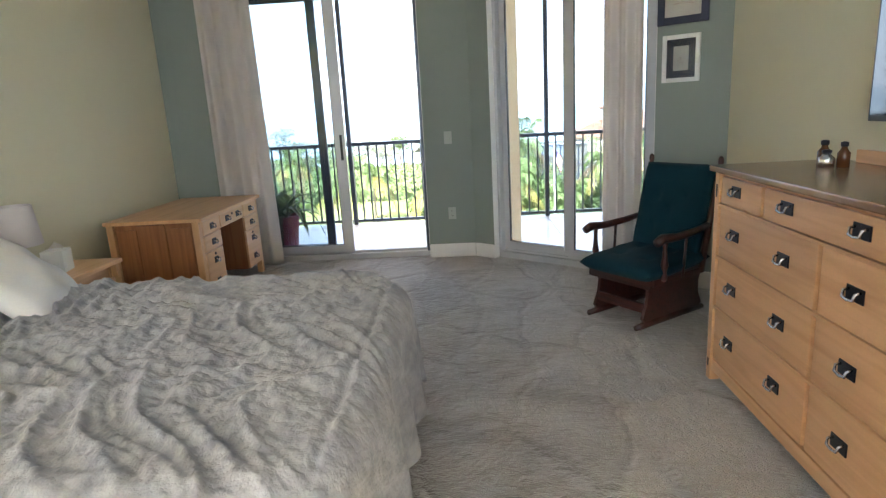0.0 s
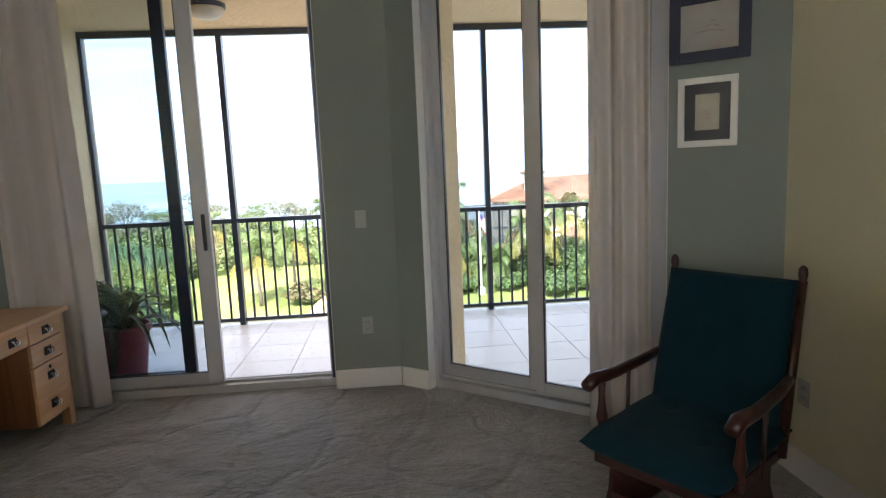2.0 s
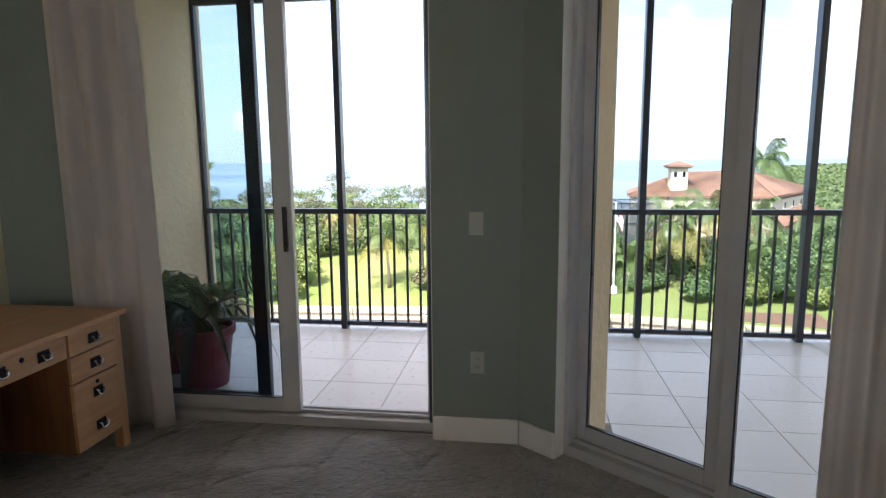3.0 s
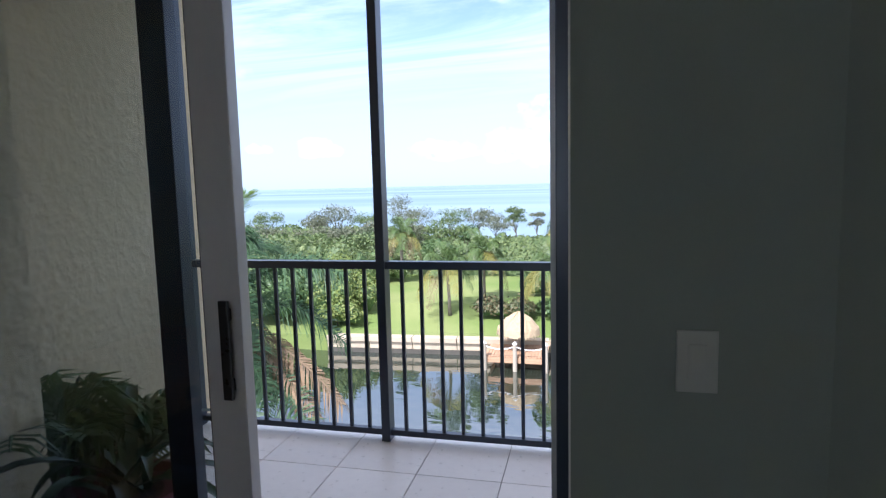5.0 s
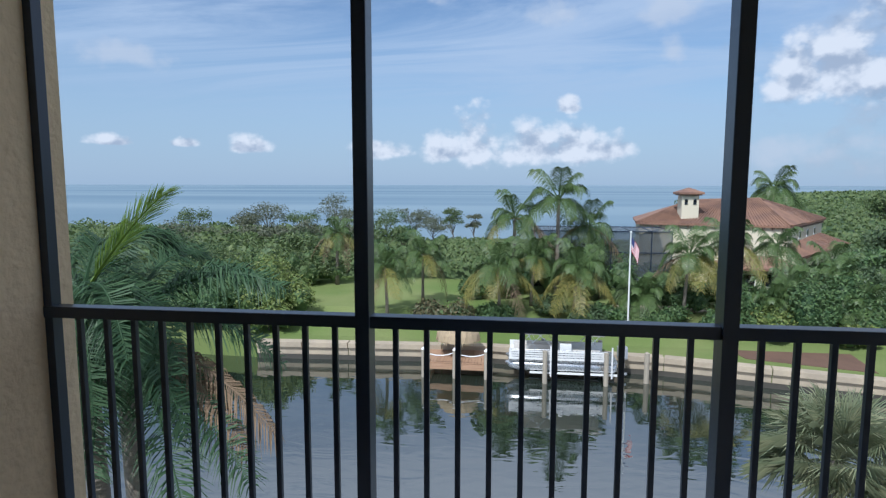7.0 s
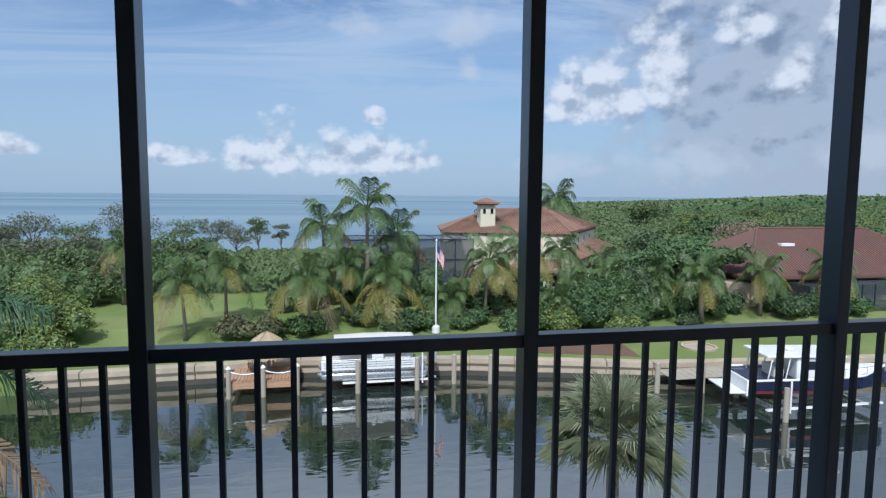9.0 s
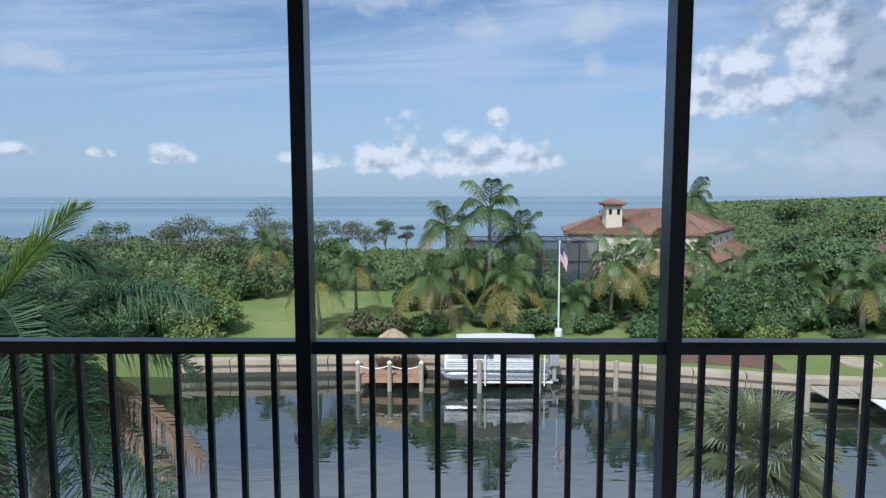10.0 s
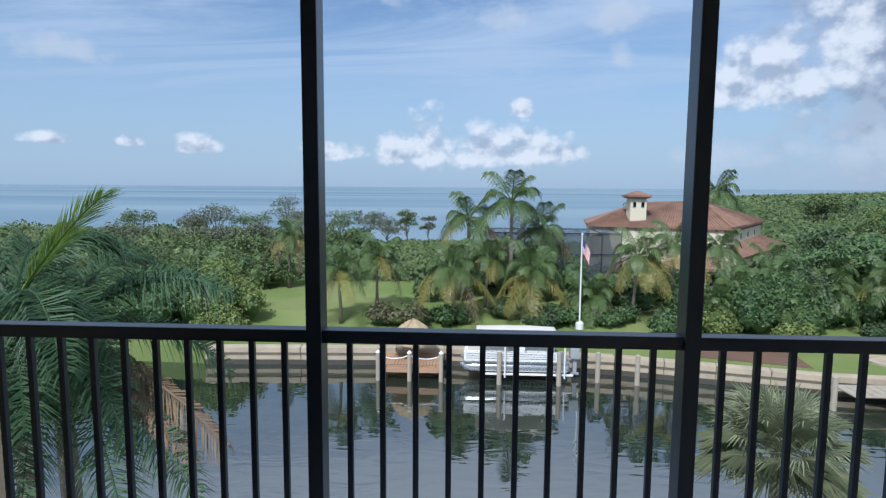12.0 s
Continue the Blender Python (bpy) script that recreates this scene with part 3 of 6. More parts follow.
# balcony slab, ceiling and the building around it
struct("balcony_slab", boxes(((XE - 0.25, 5.0, -0.35), (7.5, YR + 0.13, ZB - 0.008))), M["grout"], "grey grouted concrete balcony slab", "floor")
struct("balcony_ceiling", boxes(((XE - 0.25, 2.6, 2.84), (7.5, YR + 0.13, 3.1))), M["stucco"], "peach stucco balcony ceiling", "ceiling")
struct("building_roof", boxes(((-9, -9, 3.26), (9, YR + 0.13, 3.5)), ((-9, 5.6, 3.102), (9, YR + 0.13, 3.258))), M["stucco"], "stucco roof slab above the flat", "roof")
struct("building_wall", boxes(((-6, 4.9, -10.5), (9, 5.3, -0.352)), ((XR + 0.9, 2.5, -0.35), (7.5, 2.9, 2.838))), M["stucco"], "peach stucco wall of the apartment building", "wall")


# ---------------------------------------------------------------- sliding doors
def sliding_door(name, width, m, panels, label):
    """Two tall panels in a frame: a fixed one outside, a moving one inside; x along the opening, y outwards."""
    d = thing(name, label, "sliding door", m, "", "structure")
    y0, y1 = 0.07, 0.19
    part("sill", boxes(((0, y0, 0.0), (width, y1, 0.055)), ((0, y0 + 0.045, 0.055), (width, y0 + 0.06, 0.075)), ((0, y1 - 0.02, 0.055), (width, y1, 0.07))), M["alu"], d, "white aluminium track sill", bevel=0.003)
    part("head", boxes(((0, y0, DH - 0.06), (width, y1, DH))), M["alu"], d, bevel=0.003)
    for x in (0, width - 0.03):
        dark = name == "door_1" and x > 0
        j = part("jamb", boxes(((x, y0, 0.055), (x + 0.03, y1, DH - 0.06))), M["bronze"] if dark else M["alu"], d, "dark bronze strike jamb" if dark else "", bevel=0.003)
        if dark:
            for y in (y0 + 0.03, y0 + 0.075):
                part("guide_strip", boxes(((x - 0.012, y, 0.056), (x - 0.0005, y + 0.010, DH - 0.061))), M["alu"], j, "thin white guide strip")
    for kind, x0, x1, y, metal, handle in panels:
        st = 0.075 if metal == M["bronze"] or name == "door_2" else 0.10
        bm = boxes(((x0, y, 0.075), (x0 + st * 0.7, y + 0.04, DH - 0.065)), ((x1 - st, y, 0.075), (x1, y + 0.04, DH - 0.065)),
                   ((x0 + st * 0.7, y, 0.075), (x1 - st, y + 0.04, 0.145)), ((x0 + st * 0.7, y, DH - 0.145), (x1 - st, y + 0.04, DH - 0.065)), bevel=0.004)
        p = part(kind, bm, metal, d)
        g = part("pane", boxes(((x0 + st * 0.7 - 0.01, y + 0.017, 0.135), (x1 - st + 0.01, y + 0.023, DH - 0.135))), M["pane"], p, "tinted glass pane")
        g.visible_shadow = False
        for gx in (x0 + st * 0.7, x1 - st - 0.007):
            part("gasket", boxes(((gx, y + 0.008, 0.145), (gx + 0.007, y + 0.032, DH - 0.145))), M["black"], p, "black rubber glazing gasket")
        part("gasket", boxes(((x0 + st * 0.7 + 0.007, y + 0.008, 0.145), (x1 - st - 0.007, y + 0.032, 0.151))), M["black"], p, "black rubber glazing gasket")
        if handle:
            hx = x1 - 0.035
            part("handle", boxes(((hx - 0.012, y - 0.022, 0.98), (hx + 0.012, y - 0.012, 1.22)), ((hx - 0.009, y - 0.012, 1.0), (hx + 0.009, y, 1.03)), ((hx - 0.009, y - 0.012, 1.17), (hx + 0.009, y, 1.2)), bevel=0.003), M["black"], p, "black pull handle")
    return d


W1 = D1[1] - D1[0]
sliding_door("door_1", W1, Matrix.Translation((D1[0], YN, 0)),
             [("fixed_panel", 0.03, 0.83, 0.135, M["bronze"], False), ("moving_panel", 0.10, 1.02, 0.085, M["alu"], True)],
             "tall white aluminium sliding door, its panel slid open")
W2 = D2[1] - D2[0]
sliding_door("door_2", W2, DIAG @ Matrix.Translation((D2[0], 0, 0)),
             [("fixed_panel", 0.03, 0.74, 0.135, M["alu"], False), ("moving_panel", 0.73, W2 - 0.03, 0.085, M["alu"], False)],
             "tall white aluminium sliding door, closed")
for m, x, w in ((Matrix.Identity(4), D1[0], W1), (DIAG, D2[0], W2)):
    for xx in (x - 0.001, x + w - 0.003):
        struct("door_reveal", boxes(((xx, (YN if m != DIAG else 0) - 0.002, 0.0), (xx + 0.004, (YN if m != DIAG else 0) + 0.072, DH))), M["white"], "white painted plaster reveal beside the door", "trim", m)


# ---------------------------------------------------------------- railing with the screen posts
def railing():
    r = thing("railing", "dark bronze aluminium balcony railing with tall screen posts", "railing", Matrix.Translation((0, YR, ZB)))
    top, step = 1.068, 1.26
    x0, x1 = XE, 7.4
    part("top_rail", boxes(((x0, -0.03, top - 0.045), (x1, 0.03, top)), bevel=0.004), M["bronze"], r)
    part("bottom_rail", boxes(((x0, -0.02, 0.03), (x1, 0.02, 0.065)), bevel=0.003), M["bronze"], r)
    part("head_rail", boxes(((x0, -0.025, 2.80), (x1, 0.025, 2.858)), bevel=0.003), M["bronze"], r)
    part("end_post", boxes(((x0, -0.025, 0), (x0 + 0.035, 0.025, 2.8)), bevel=0.003), M["bronze"], r)
    posts = [-0.753 + step * k for k in range(7)]
    post = None
    for k, x in enumerate(posts):
        if post is None:
            post = mesh_of("post", boxes(((-0.026, -0.045, 0), (0.026, 0.045, 2.8)), bevel=0.004), M["bronze"])
            bar = mesh_of("baluster", boxes(((-0.010, -0.010, 0.06), (0.010, 0.010, top - 0.04)), bevel=0.002), M["bronze"])
        o = new("post", post)
        o.parent, o.location = r, (x, 0.0, 0)
    for k in range(-1, 6):
        for j in range(1, 11):
            o = new("baluster", bar)
            o.parent, o.location = r, (posts[0] + step * k + j * step / 11, 0, 0)
    return r


railing()
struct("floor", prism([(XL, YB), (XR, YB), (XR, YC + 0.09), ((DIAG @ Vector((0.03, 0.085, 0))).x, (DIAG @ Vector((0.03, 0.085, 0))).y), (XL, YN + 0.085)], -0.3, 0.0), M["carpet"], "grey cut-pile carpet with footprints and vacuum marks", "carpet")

# ---------------------------------------------------------------- window behind the viewer, which lights the room
struct("window_1", boxes(((-1.75, YB - 0.06, 0.85), (2.25, YB - 0.05, 0.9)), ((-1.75, YB - 0.06, 2.5), (2.25, YB - 0.05, 2.55)), bevel=0.003), M["white"], "white frame of the rear window", "window")


# ---------------------------------------------------------------- dresser
def pull(parent, m, wide=0.085):
    """A bail pull on its back plate; local x along the drawer, y out of it."""
    p = part("pull", boxes(((-wide / 2, 0, -0.024), (wide / 2, 0.005, 0.024)), bevel=0.002), M["iron"], parent, "black iron bail pull", m)
    w = wide * 0.34
    part("bail", tube([(-w, 0.004, 0.012), (-w, 0.022, 0.008), (-w * 0.9, 0.026, -0.012), (0, 0.027, -0.016), (w * 0.9, 0.026, -0.012), (w, 0.022, 0.008), (w, 0.004, 0.012)], 0.005, 6), M["chrome"], p, smooth=True)
    return p


def dresser():
    """Front faces -x; origin at the floor, x = front plane, y = far end."""
    d = thing("dresser", "wide honey-oak dresser with black iron pulls on carpet", "dresser", Matrix.Translation((1.945, 2.25, 0)))
    W, Z, DP = 1.72, 1.05, 0.56
    part("body", boxes(((0.022, -W + 0.03, 0.10), (DP, -0.03, Z - 0.002)), bevel=0.003), M["oak"], d)
    part("top", boxes(((-0.028, -W - 0.02, Z), (DP + 0.01, 0.022, Z + 0.028)), bevel=0.006), M["oak_top"], d, "dark brown polished top")
    part("gallery", boxes(((DP - 0.03, -W + 0.06, Z + 0.028), (DP - 0.008, -0.165, Z + 0.085)), bevel=0.004), M["oak"], d)
    for y in (-0.045, -W):
        for x in (-0.004, DP - 0.05):
            part("post", boxes(((x, y, 0), (x + 0.05, y + 0.045, Z - 0.002)), bevel=0.004), M["oak_up"], d)
    for z0, z1 in ((0.93, 0.99), (0.07, 0.11)):
        part("tenon", boxes(((-0.0065, -0.029, z0), (-0.003, -0.016, z1))), M["iron"], d, "dark through-tenon mark")
    part("base_rail", boxes(((0.004, -W + 0.045, 0.055), (0.03, -0.045, 0.115)), bevel=0.003), M["oak"], d)
    rows = [(0.647, 0.893), (0.394, 0.641), (0.12, 0.388)]
    drawers = [((-0.445, -0.052), (0.9, 1.035), (-0.215,)), ((-1.275, -0.458), (0.9, 1.035), (-0.64, -1.07)), ((-W + 0.052, -1.288), (0.9, 1.035), (-1.5,))]
    for z in rows:
        drawers += [((-0.86, -0.052), z, (-0.22, -0.64)), ((-W + 0.052, -0.873), z, (-1.07, -1.49))]
    for (y0, y1), (z0, z1), pulls in drawers:
        dr = part("drawer", boxes(((0.003, y0 + 0.006, z0 + 0.006), (0.024, y1 - 0.006, z1 - 0.006)), bevel=0.004), M["oak"], d)
        for y in pulls:
            pull(dr, pose(0.003, y, (z0 + z1) / 2 + 0.01, 0, 0, 90))
    for z in (0.8965, 0.644, 0.391):
        part("divider_rail", boxes(((-0.003, -W + 0.045, z - 0.007), (0.02, -0.045, z + 0.006)), bevel=0.003), M["oak"], d)
    return d


dresser()


def television():
    t = thing("television", "flat black television screen hung on the wall", "television", pose(2.465, 1.35, 1.62, 0, 0, 3.0))
    part("casing", boxes(((0.0, -0.62, -0.36), (0.035, 0.62, 0.36)), bevel=0.006), M["black"], t)
    part("panel", boxes(((-0.004, -0.605, -0.335), (-0.0005, 0.605, 0.348))), M["screen"], t, "glossy black screen")
    part("bracket", boxes(((0.035, -0.2, -0.2), (0.10, 0.2, 0.2)), bevel=0.004), M["iron"], t)


television()


def bottle(x, y, h, r, glassy, label):
    b = thing("bottle", label, "bottle", Matrix.Translation((x, y, 1.078)), "bottles on the dresser")
    part("flask", lathe([(r, 0), (r, h * 0.55), (r * 0.5, h * 0.72), (r * 0.45, h * 0.8)], 14), glassy, b, smooth=True)
    part("stopper", lathe([(r * 0.5, h * 0.8), (r * 0.62, h * 0.82), (r * 0.62, h * 0.97), (r * 0.3, h)], 12), M["iron"], b, smooth=True)


bottle(2.30, 2.02, 0.11, 0.026, M["brass"], "small dark brown glass bottle on the dresser")
bottle(2.34, 1.95, 0.105, 0.024, M["brass"], "small dark brown glass bottle on the dresser")
bottle(2.27, 1.95, 0.075, 0.03, M["chrome"], "small squat silvery jar on the dresser")


# ---------------------------------------------------------------- desk
def desk():
    """Front faces +x; origin at the floor under the front plane's near corner."""
    d = thing("desk", "honey-oak kneehole desk with black iron pulls", "desk", Matrix.Translation((-1.215, 3.56, 0)))
    W, Z, DP = 1.20, 0.70, 0.70
    part("desktop", boxes(((-DP - 0.01, -0.02, Z), (0.03, W + 0.025, Z + 0.027)), bevel=0.005), M["oak"], d)
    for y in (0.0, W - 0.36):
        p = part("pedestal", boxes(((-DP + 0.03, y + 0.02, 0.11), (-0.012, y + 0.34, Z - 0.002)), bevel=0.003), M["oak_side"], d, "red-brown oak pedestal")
    for y in (-0.008, W - 0.042):
        for x in (-0.05, -DP + 0.005):
            part("leg", boxes(((x, y, 0), (x + 0.05, y + 0.05, Z - 0.001)), bevel=0.004), M["oak_up"], d)
    part("apron", boxes(((-0.03, 0.34, 0.58), (-0.012, W - 0.34, Z - 0.002))), M["oak"], d)
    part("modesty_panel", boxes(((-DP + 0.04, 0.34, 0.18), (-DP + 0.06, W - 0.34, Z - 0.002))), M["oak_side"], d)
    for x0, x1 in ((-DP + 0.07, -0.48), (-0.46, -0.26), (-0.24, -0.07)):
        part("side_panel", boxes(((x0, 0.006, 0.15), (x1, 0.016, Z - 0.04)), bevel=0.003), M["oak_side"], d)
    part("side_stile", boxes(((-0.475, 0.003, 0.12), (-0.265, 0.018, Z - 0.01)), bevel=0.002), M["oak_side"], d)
    fronts = [(0.045, 0.345, 0.585, 0.69, (0.195,)), (0.36, W - 0.36, 0.595, 0.69, (0.49, W - 0.49)), (W - 0.345, W - 0.045, 0.585, 0.69, (W - 0.195,))]
    for y0 in (0.045, W - 0.345):
        fronts += [(y0, y0 + 0.30, 0.455, 0.577, (y0 + 0.15,)), (y0, y0 + 0.30, 0.12, 0.447, (y0 + 0.15,))]
    for y0, y1, z0, z1, pulls in fronts:
        dr = part("drawer", boxes(((-0.014, y0, z0), (0.006, y1, z1)), bevel=0.004), M["oak"], d)
        tall = z1 - z0 > 0.2
        for y in pulls:
            for z in ((z1 - 0.075, z0 + 0.085) if tall else ((z0 + z1) / 2,)):
                pull(dr, pose(0.006, y, z, 0, 0, -90), 0.062)
        if tall or len(pulls) == 2:
            part("lock", lathe([(0.011, 0), (0.011, 0.004), (0.006, 0.006)], 10, m=Matrix.Translation((0.006, (y0 + y1) / 2, z1 - 0.028)) @ Matrix.Rotation(radians(90), 4, "Y")), M["iron"], dr, "small round lock")
    return d


desk()


# ---------------------------------------------------------------- bed
def cloth_grid(nx, ny, f):
    bm = bmesh.new()
    vs = [[bm.verts.new(f(i / nx, j / ny)) for j in range(ny + 1)] for i in range(nx + 1)]
    for i in range(nx):
        for j in range(ny):
            bm.faces.new((vs[i][j], vs[i + 1][j], vs[i + 1][j + 1], vs[i][j + 1]))
    return bm


def bed():
    x0, x1, y0, y1 = -1.98, 0.40, 0.50, 2.26
    b = thing("bed", "unmade king bed under a rumpled grey comforter", "bed", Matrix.Translation((0, 0, 0)))
    part("frame", boxes(((x0, y0 + 0.06, 0.10), (x1 - 0.03, y1 - 0.06, 0.26)), bevel=0.01), M["oak_side"], b)
    part("mattress", boxes(((x0 + 0.02, y0 + 0.02, 0.26), (x1 - 0.02, y1 - 0.02, 0.535)), bevel=0.05), M["linen"], b)
    part("headboard", boxes(((XL + 0.002, y0 - 0.04, 0.1), (x0 - 0.002, y1 + 0.04, 1.12)), bevel=0.015), M["oak_side"], b)
    for x in (x0 + 0.08, x1 - 0.14):
        for y in (y0 + 0.10, y1 - 0.16):
            part("leg", boxes(((x, y, 0), (x + 0.06, y + 0.06, 0.1))), M["oak_side"], b)

    def drop(a, r):
        """Arc over an edge: distance past the edge to (outwards, down)."""
        if a <= 0:
            return 0.0, 0.0
        q = math.pi / 2 * r
        if a < q:
            return r * math.sin(a / r), r * (1 - math.cos(a / r))
        return r + (a - q) * 0.10, r + (a - q)

    def f(u, v):
        hang, R = 0.50, 0.26
        sx, sy = -1.55 + u * (x1 + 1.55 + hang), (y0 - hang) + v * (y1 - y0 + 2 * hang)
        px, py = min(sx, x1 - 0.05 - R), min(max(sy, y0 + 0.04 + R), y1 - 0.04 - R)
        out = Vector((sx - px, sy - py, 0))
        far = out.length
        go = out / far if far > 1e-6 else Vector((0, 0, 0))
        push, down = drop(far - R, 0.14)
        p = Vector((sx, sy, 0))
        warp = noise.noise(p * 1.7) * 0.35
        k = sx * 0.75 + sy * 0.62 + warp
        k2 = sx * 0.35 + sy * 0.94 - warp
        ridge = (1 - abs(noise.noise(Vector((k * 7.5, (sx * 0.5 - sy) * 1.6, 3))))) ** 3
        crinkle = 0.014 * (1 - abs(noise.noise(Vector((k * 17, k2 * 5, 8))))) ** 2 + 0.012 * (1 - abs(noise.noise(Vector((k2 * 15, k * 6, 5))))) ** 2 + 0.007 * noise.noise(p * 23) + 0.005 * noise.noise(p * 41) - 0.014
        w = 0.034 * ridge + 0.018 * noise.noise(p * 3.1) + crinkle
        hung = min(down / 0.3, 1)
        side = sx * go.y - sy * go.x
        push += 0.026 * math.sin(side * 17 + 2.2 * noise.noise(p * 2.0)) * hung
        q = Vector((px, py, 0)) + go * (min(far, R) + push)
        seam = 0.014 * math.exp(-((sx - x1 + 0.02) / 0.012) ** 2)
        z = 0.61 - down + w * (1 - hung * 0.75) - seam
        return Vector((q.x, q.y, max(z, 0.06 + 0.02 * noise.noise(p * 4))))

    part("comforter", cloth_grid(270, 260, f), M["quilt"], b, "rumpled grey-white patterned comforter", smooth=True)
    return b


bed()


def pillow(m, w, h, t, label):
    def f(u, v):
        a, c = u * 2 - 1, v * 2 - 1
        s = (1 - abs(a) ** 2.6) ** 0.5 * (1 - abs(c) ** 2.6) ** 0.5 if abs(a) < 1 and abs(c) < 1 else 0
        pinch = 1 - 0.10 * (1 - abs(a)) * abs(c) - 0.0
        n = noise.noise(Vector((a * 1.8, c * 1.8, w * 9)))
        return a * w / 2 * (1 - 0.08 * (1 - abs(c) ** 2)), c * h / 2 * (1 - 0.08 * (1 - abs(a) ** 2)), s, n
    bm = bmesh.new()
    n = 26
    for side in (1, -1):
        vs = []
        for i in range(n + 1):
            row = []
            for j in range(n + 1):
                x, y, s, k = f(i / n, j / n)
                row.append(bm.verts.new((x, y, side * (t / 2 * s * (1 + 0.25 * k)) + 0.012 * k)))
            vs.append(row)
        for i in range(n):
            for j in range(n):
                bm.faces.new((vs[i][j], vs[i + 1][j], vs[i + 1][j + 1], vs[i][j + 1]))
    bmesh.ops.remove_doubles(bm, verts=bm.verts, dist=0.0005)
    o = part("pillow", bm, M["linen"], None, "", m, smooth=True)
    tagged(o, label, "pillow", "pillows on the bed")


pillow(pose(-1.32, 1.93, 0.735, 0, 44, 16), 0.50, 0.52, 0.20, "plump cream pillow propped against others on the bed")
pillow(pose(-1.74, 1.90, 0.84, 0, 68, 4), 0.5, 0.66, 0.18, "white pillow leaning against the headboard")
pillow(pose(-1.72, 1.05, 0.82, 0, 66, -3), 0.5, 0.70, 0.18, "white pillow leaning against the headboard")


# ---------------------------------------------------------------- bedside
def nightstand():
    n = thing("nightstand", "small light oak nightstand beside the bed", "nightstand", Matrix.Translation((-1.73, 2.71, 0)))
    part("tabletop", boxes(((-0.26, -0.24, 0.575), (0.28, 0.24, 0.60)), bevel=0.005), M["oak"], n)
    part("drawer_box", boxes(((-0.23, -0.20, 0.44), (0.22, 0.20, 0.574)), bevel=0.003), M["oak"], n)
    part("shelf", boxes(((-0.23, -0.2, 0.14), (0.22, 0.2, 0.16))), M["oak"], n)
    for x in (-0.24, 0.19):
        for y in (-0.21, 0.17):
            part("leg", boxes(((x, y, 0), (x + 0.04, y + 0.04, 0.574)), bevel=0.003), M["oak_up"], n)
    for y in (-0.19, 0.19):
        part("corbel", prism([(0.23, y - 0.01), (0.27, y - 0.01), (0.27, y + 0.01), (0.23, y + 0.01)], 0.49, 0.574), M["oak_up"], n)


nightstand()


def table_lamp():
    l = thing("table_lamp", "table lamp with a white drum shade on the nightstand", "lamp", Matrix.Translation((-1.84, 2.62, 0.60)))
    part("base", lathe([(0.07, 0), (0.07, 0.012), (0.03, 0.02), (0.045, 0.08), (0.028, 0.15), (0.012, 0.17), (0.010, 0.24)], 18), M["linen"], l, smooth=True)
    bm = bmesh.new()
    for r0, r1 in ((0.125, 0.10), (0.122, 0.097)):
        a = [bm.verts.new((r0 * math.cos(i * math.tau / 28), r0 * math.sin(i * math.tau / 28), 0.17)) for i in range(28)]
        c = [bm.verts.new((r1 * math.cos(i * math.tau / 28), r1 * math.sin(i * math.tau / 28), 0.40)) for i in range(28)]
        for i in range(28):
            bm.faces.new((a[i - 1], a[i], c[i], c[i - 1]))
    part("shade", bm, M["shade"], l, "white fabric drum shade", smooth=True)


table_lamp()


def tissue_box():
    t = thing("tissue_box", "pale grey tissue box with a tissue sticking out", "tissue box", pose(-1.66, 2.66, 0.60, 0, 0, 12))
    part("carton", boxes(((-0.06, -0.06, 0), (0.06, 0.06, 0.13)), bevel=0.004), M["linen"], t)
    part("tissue", cloth_grid(10, 6, lambda u, v: Vector(((u - 0.5) * 0.08, (v - 0.5) * 0.03 + 0.01 * math.sin(u * 9), 0.129 + 0.05 * (1 - abs(u - 0.5) * 1.6) * (0.4 + v * 0.6)))), M["paper"], t, smooth=True)


tissue_box()


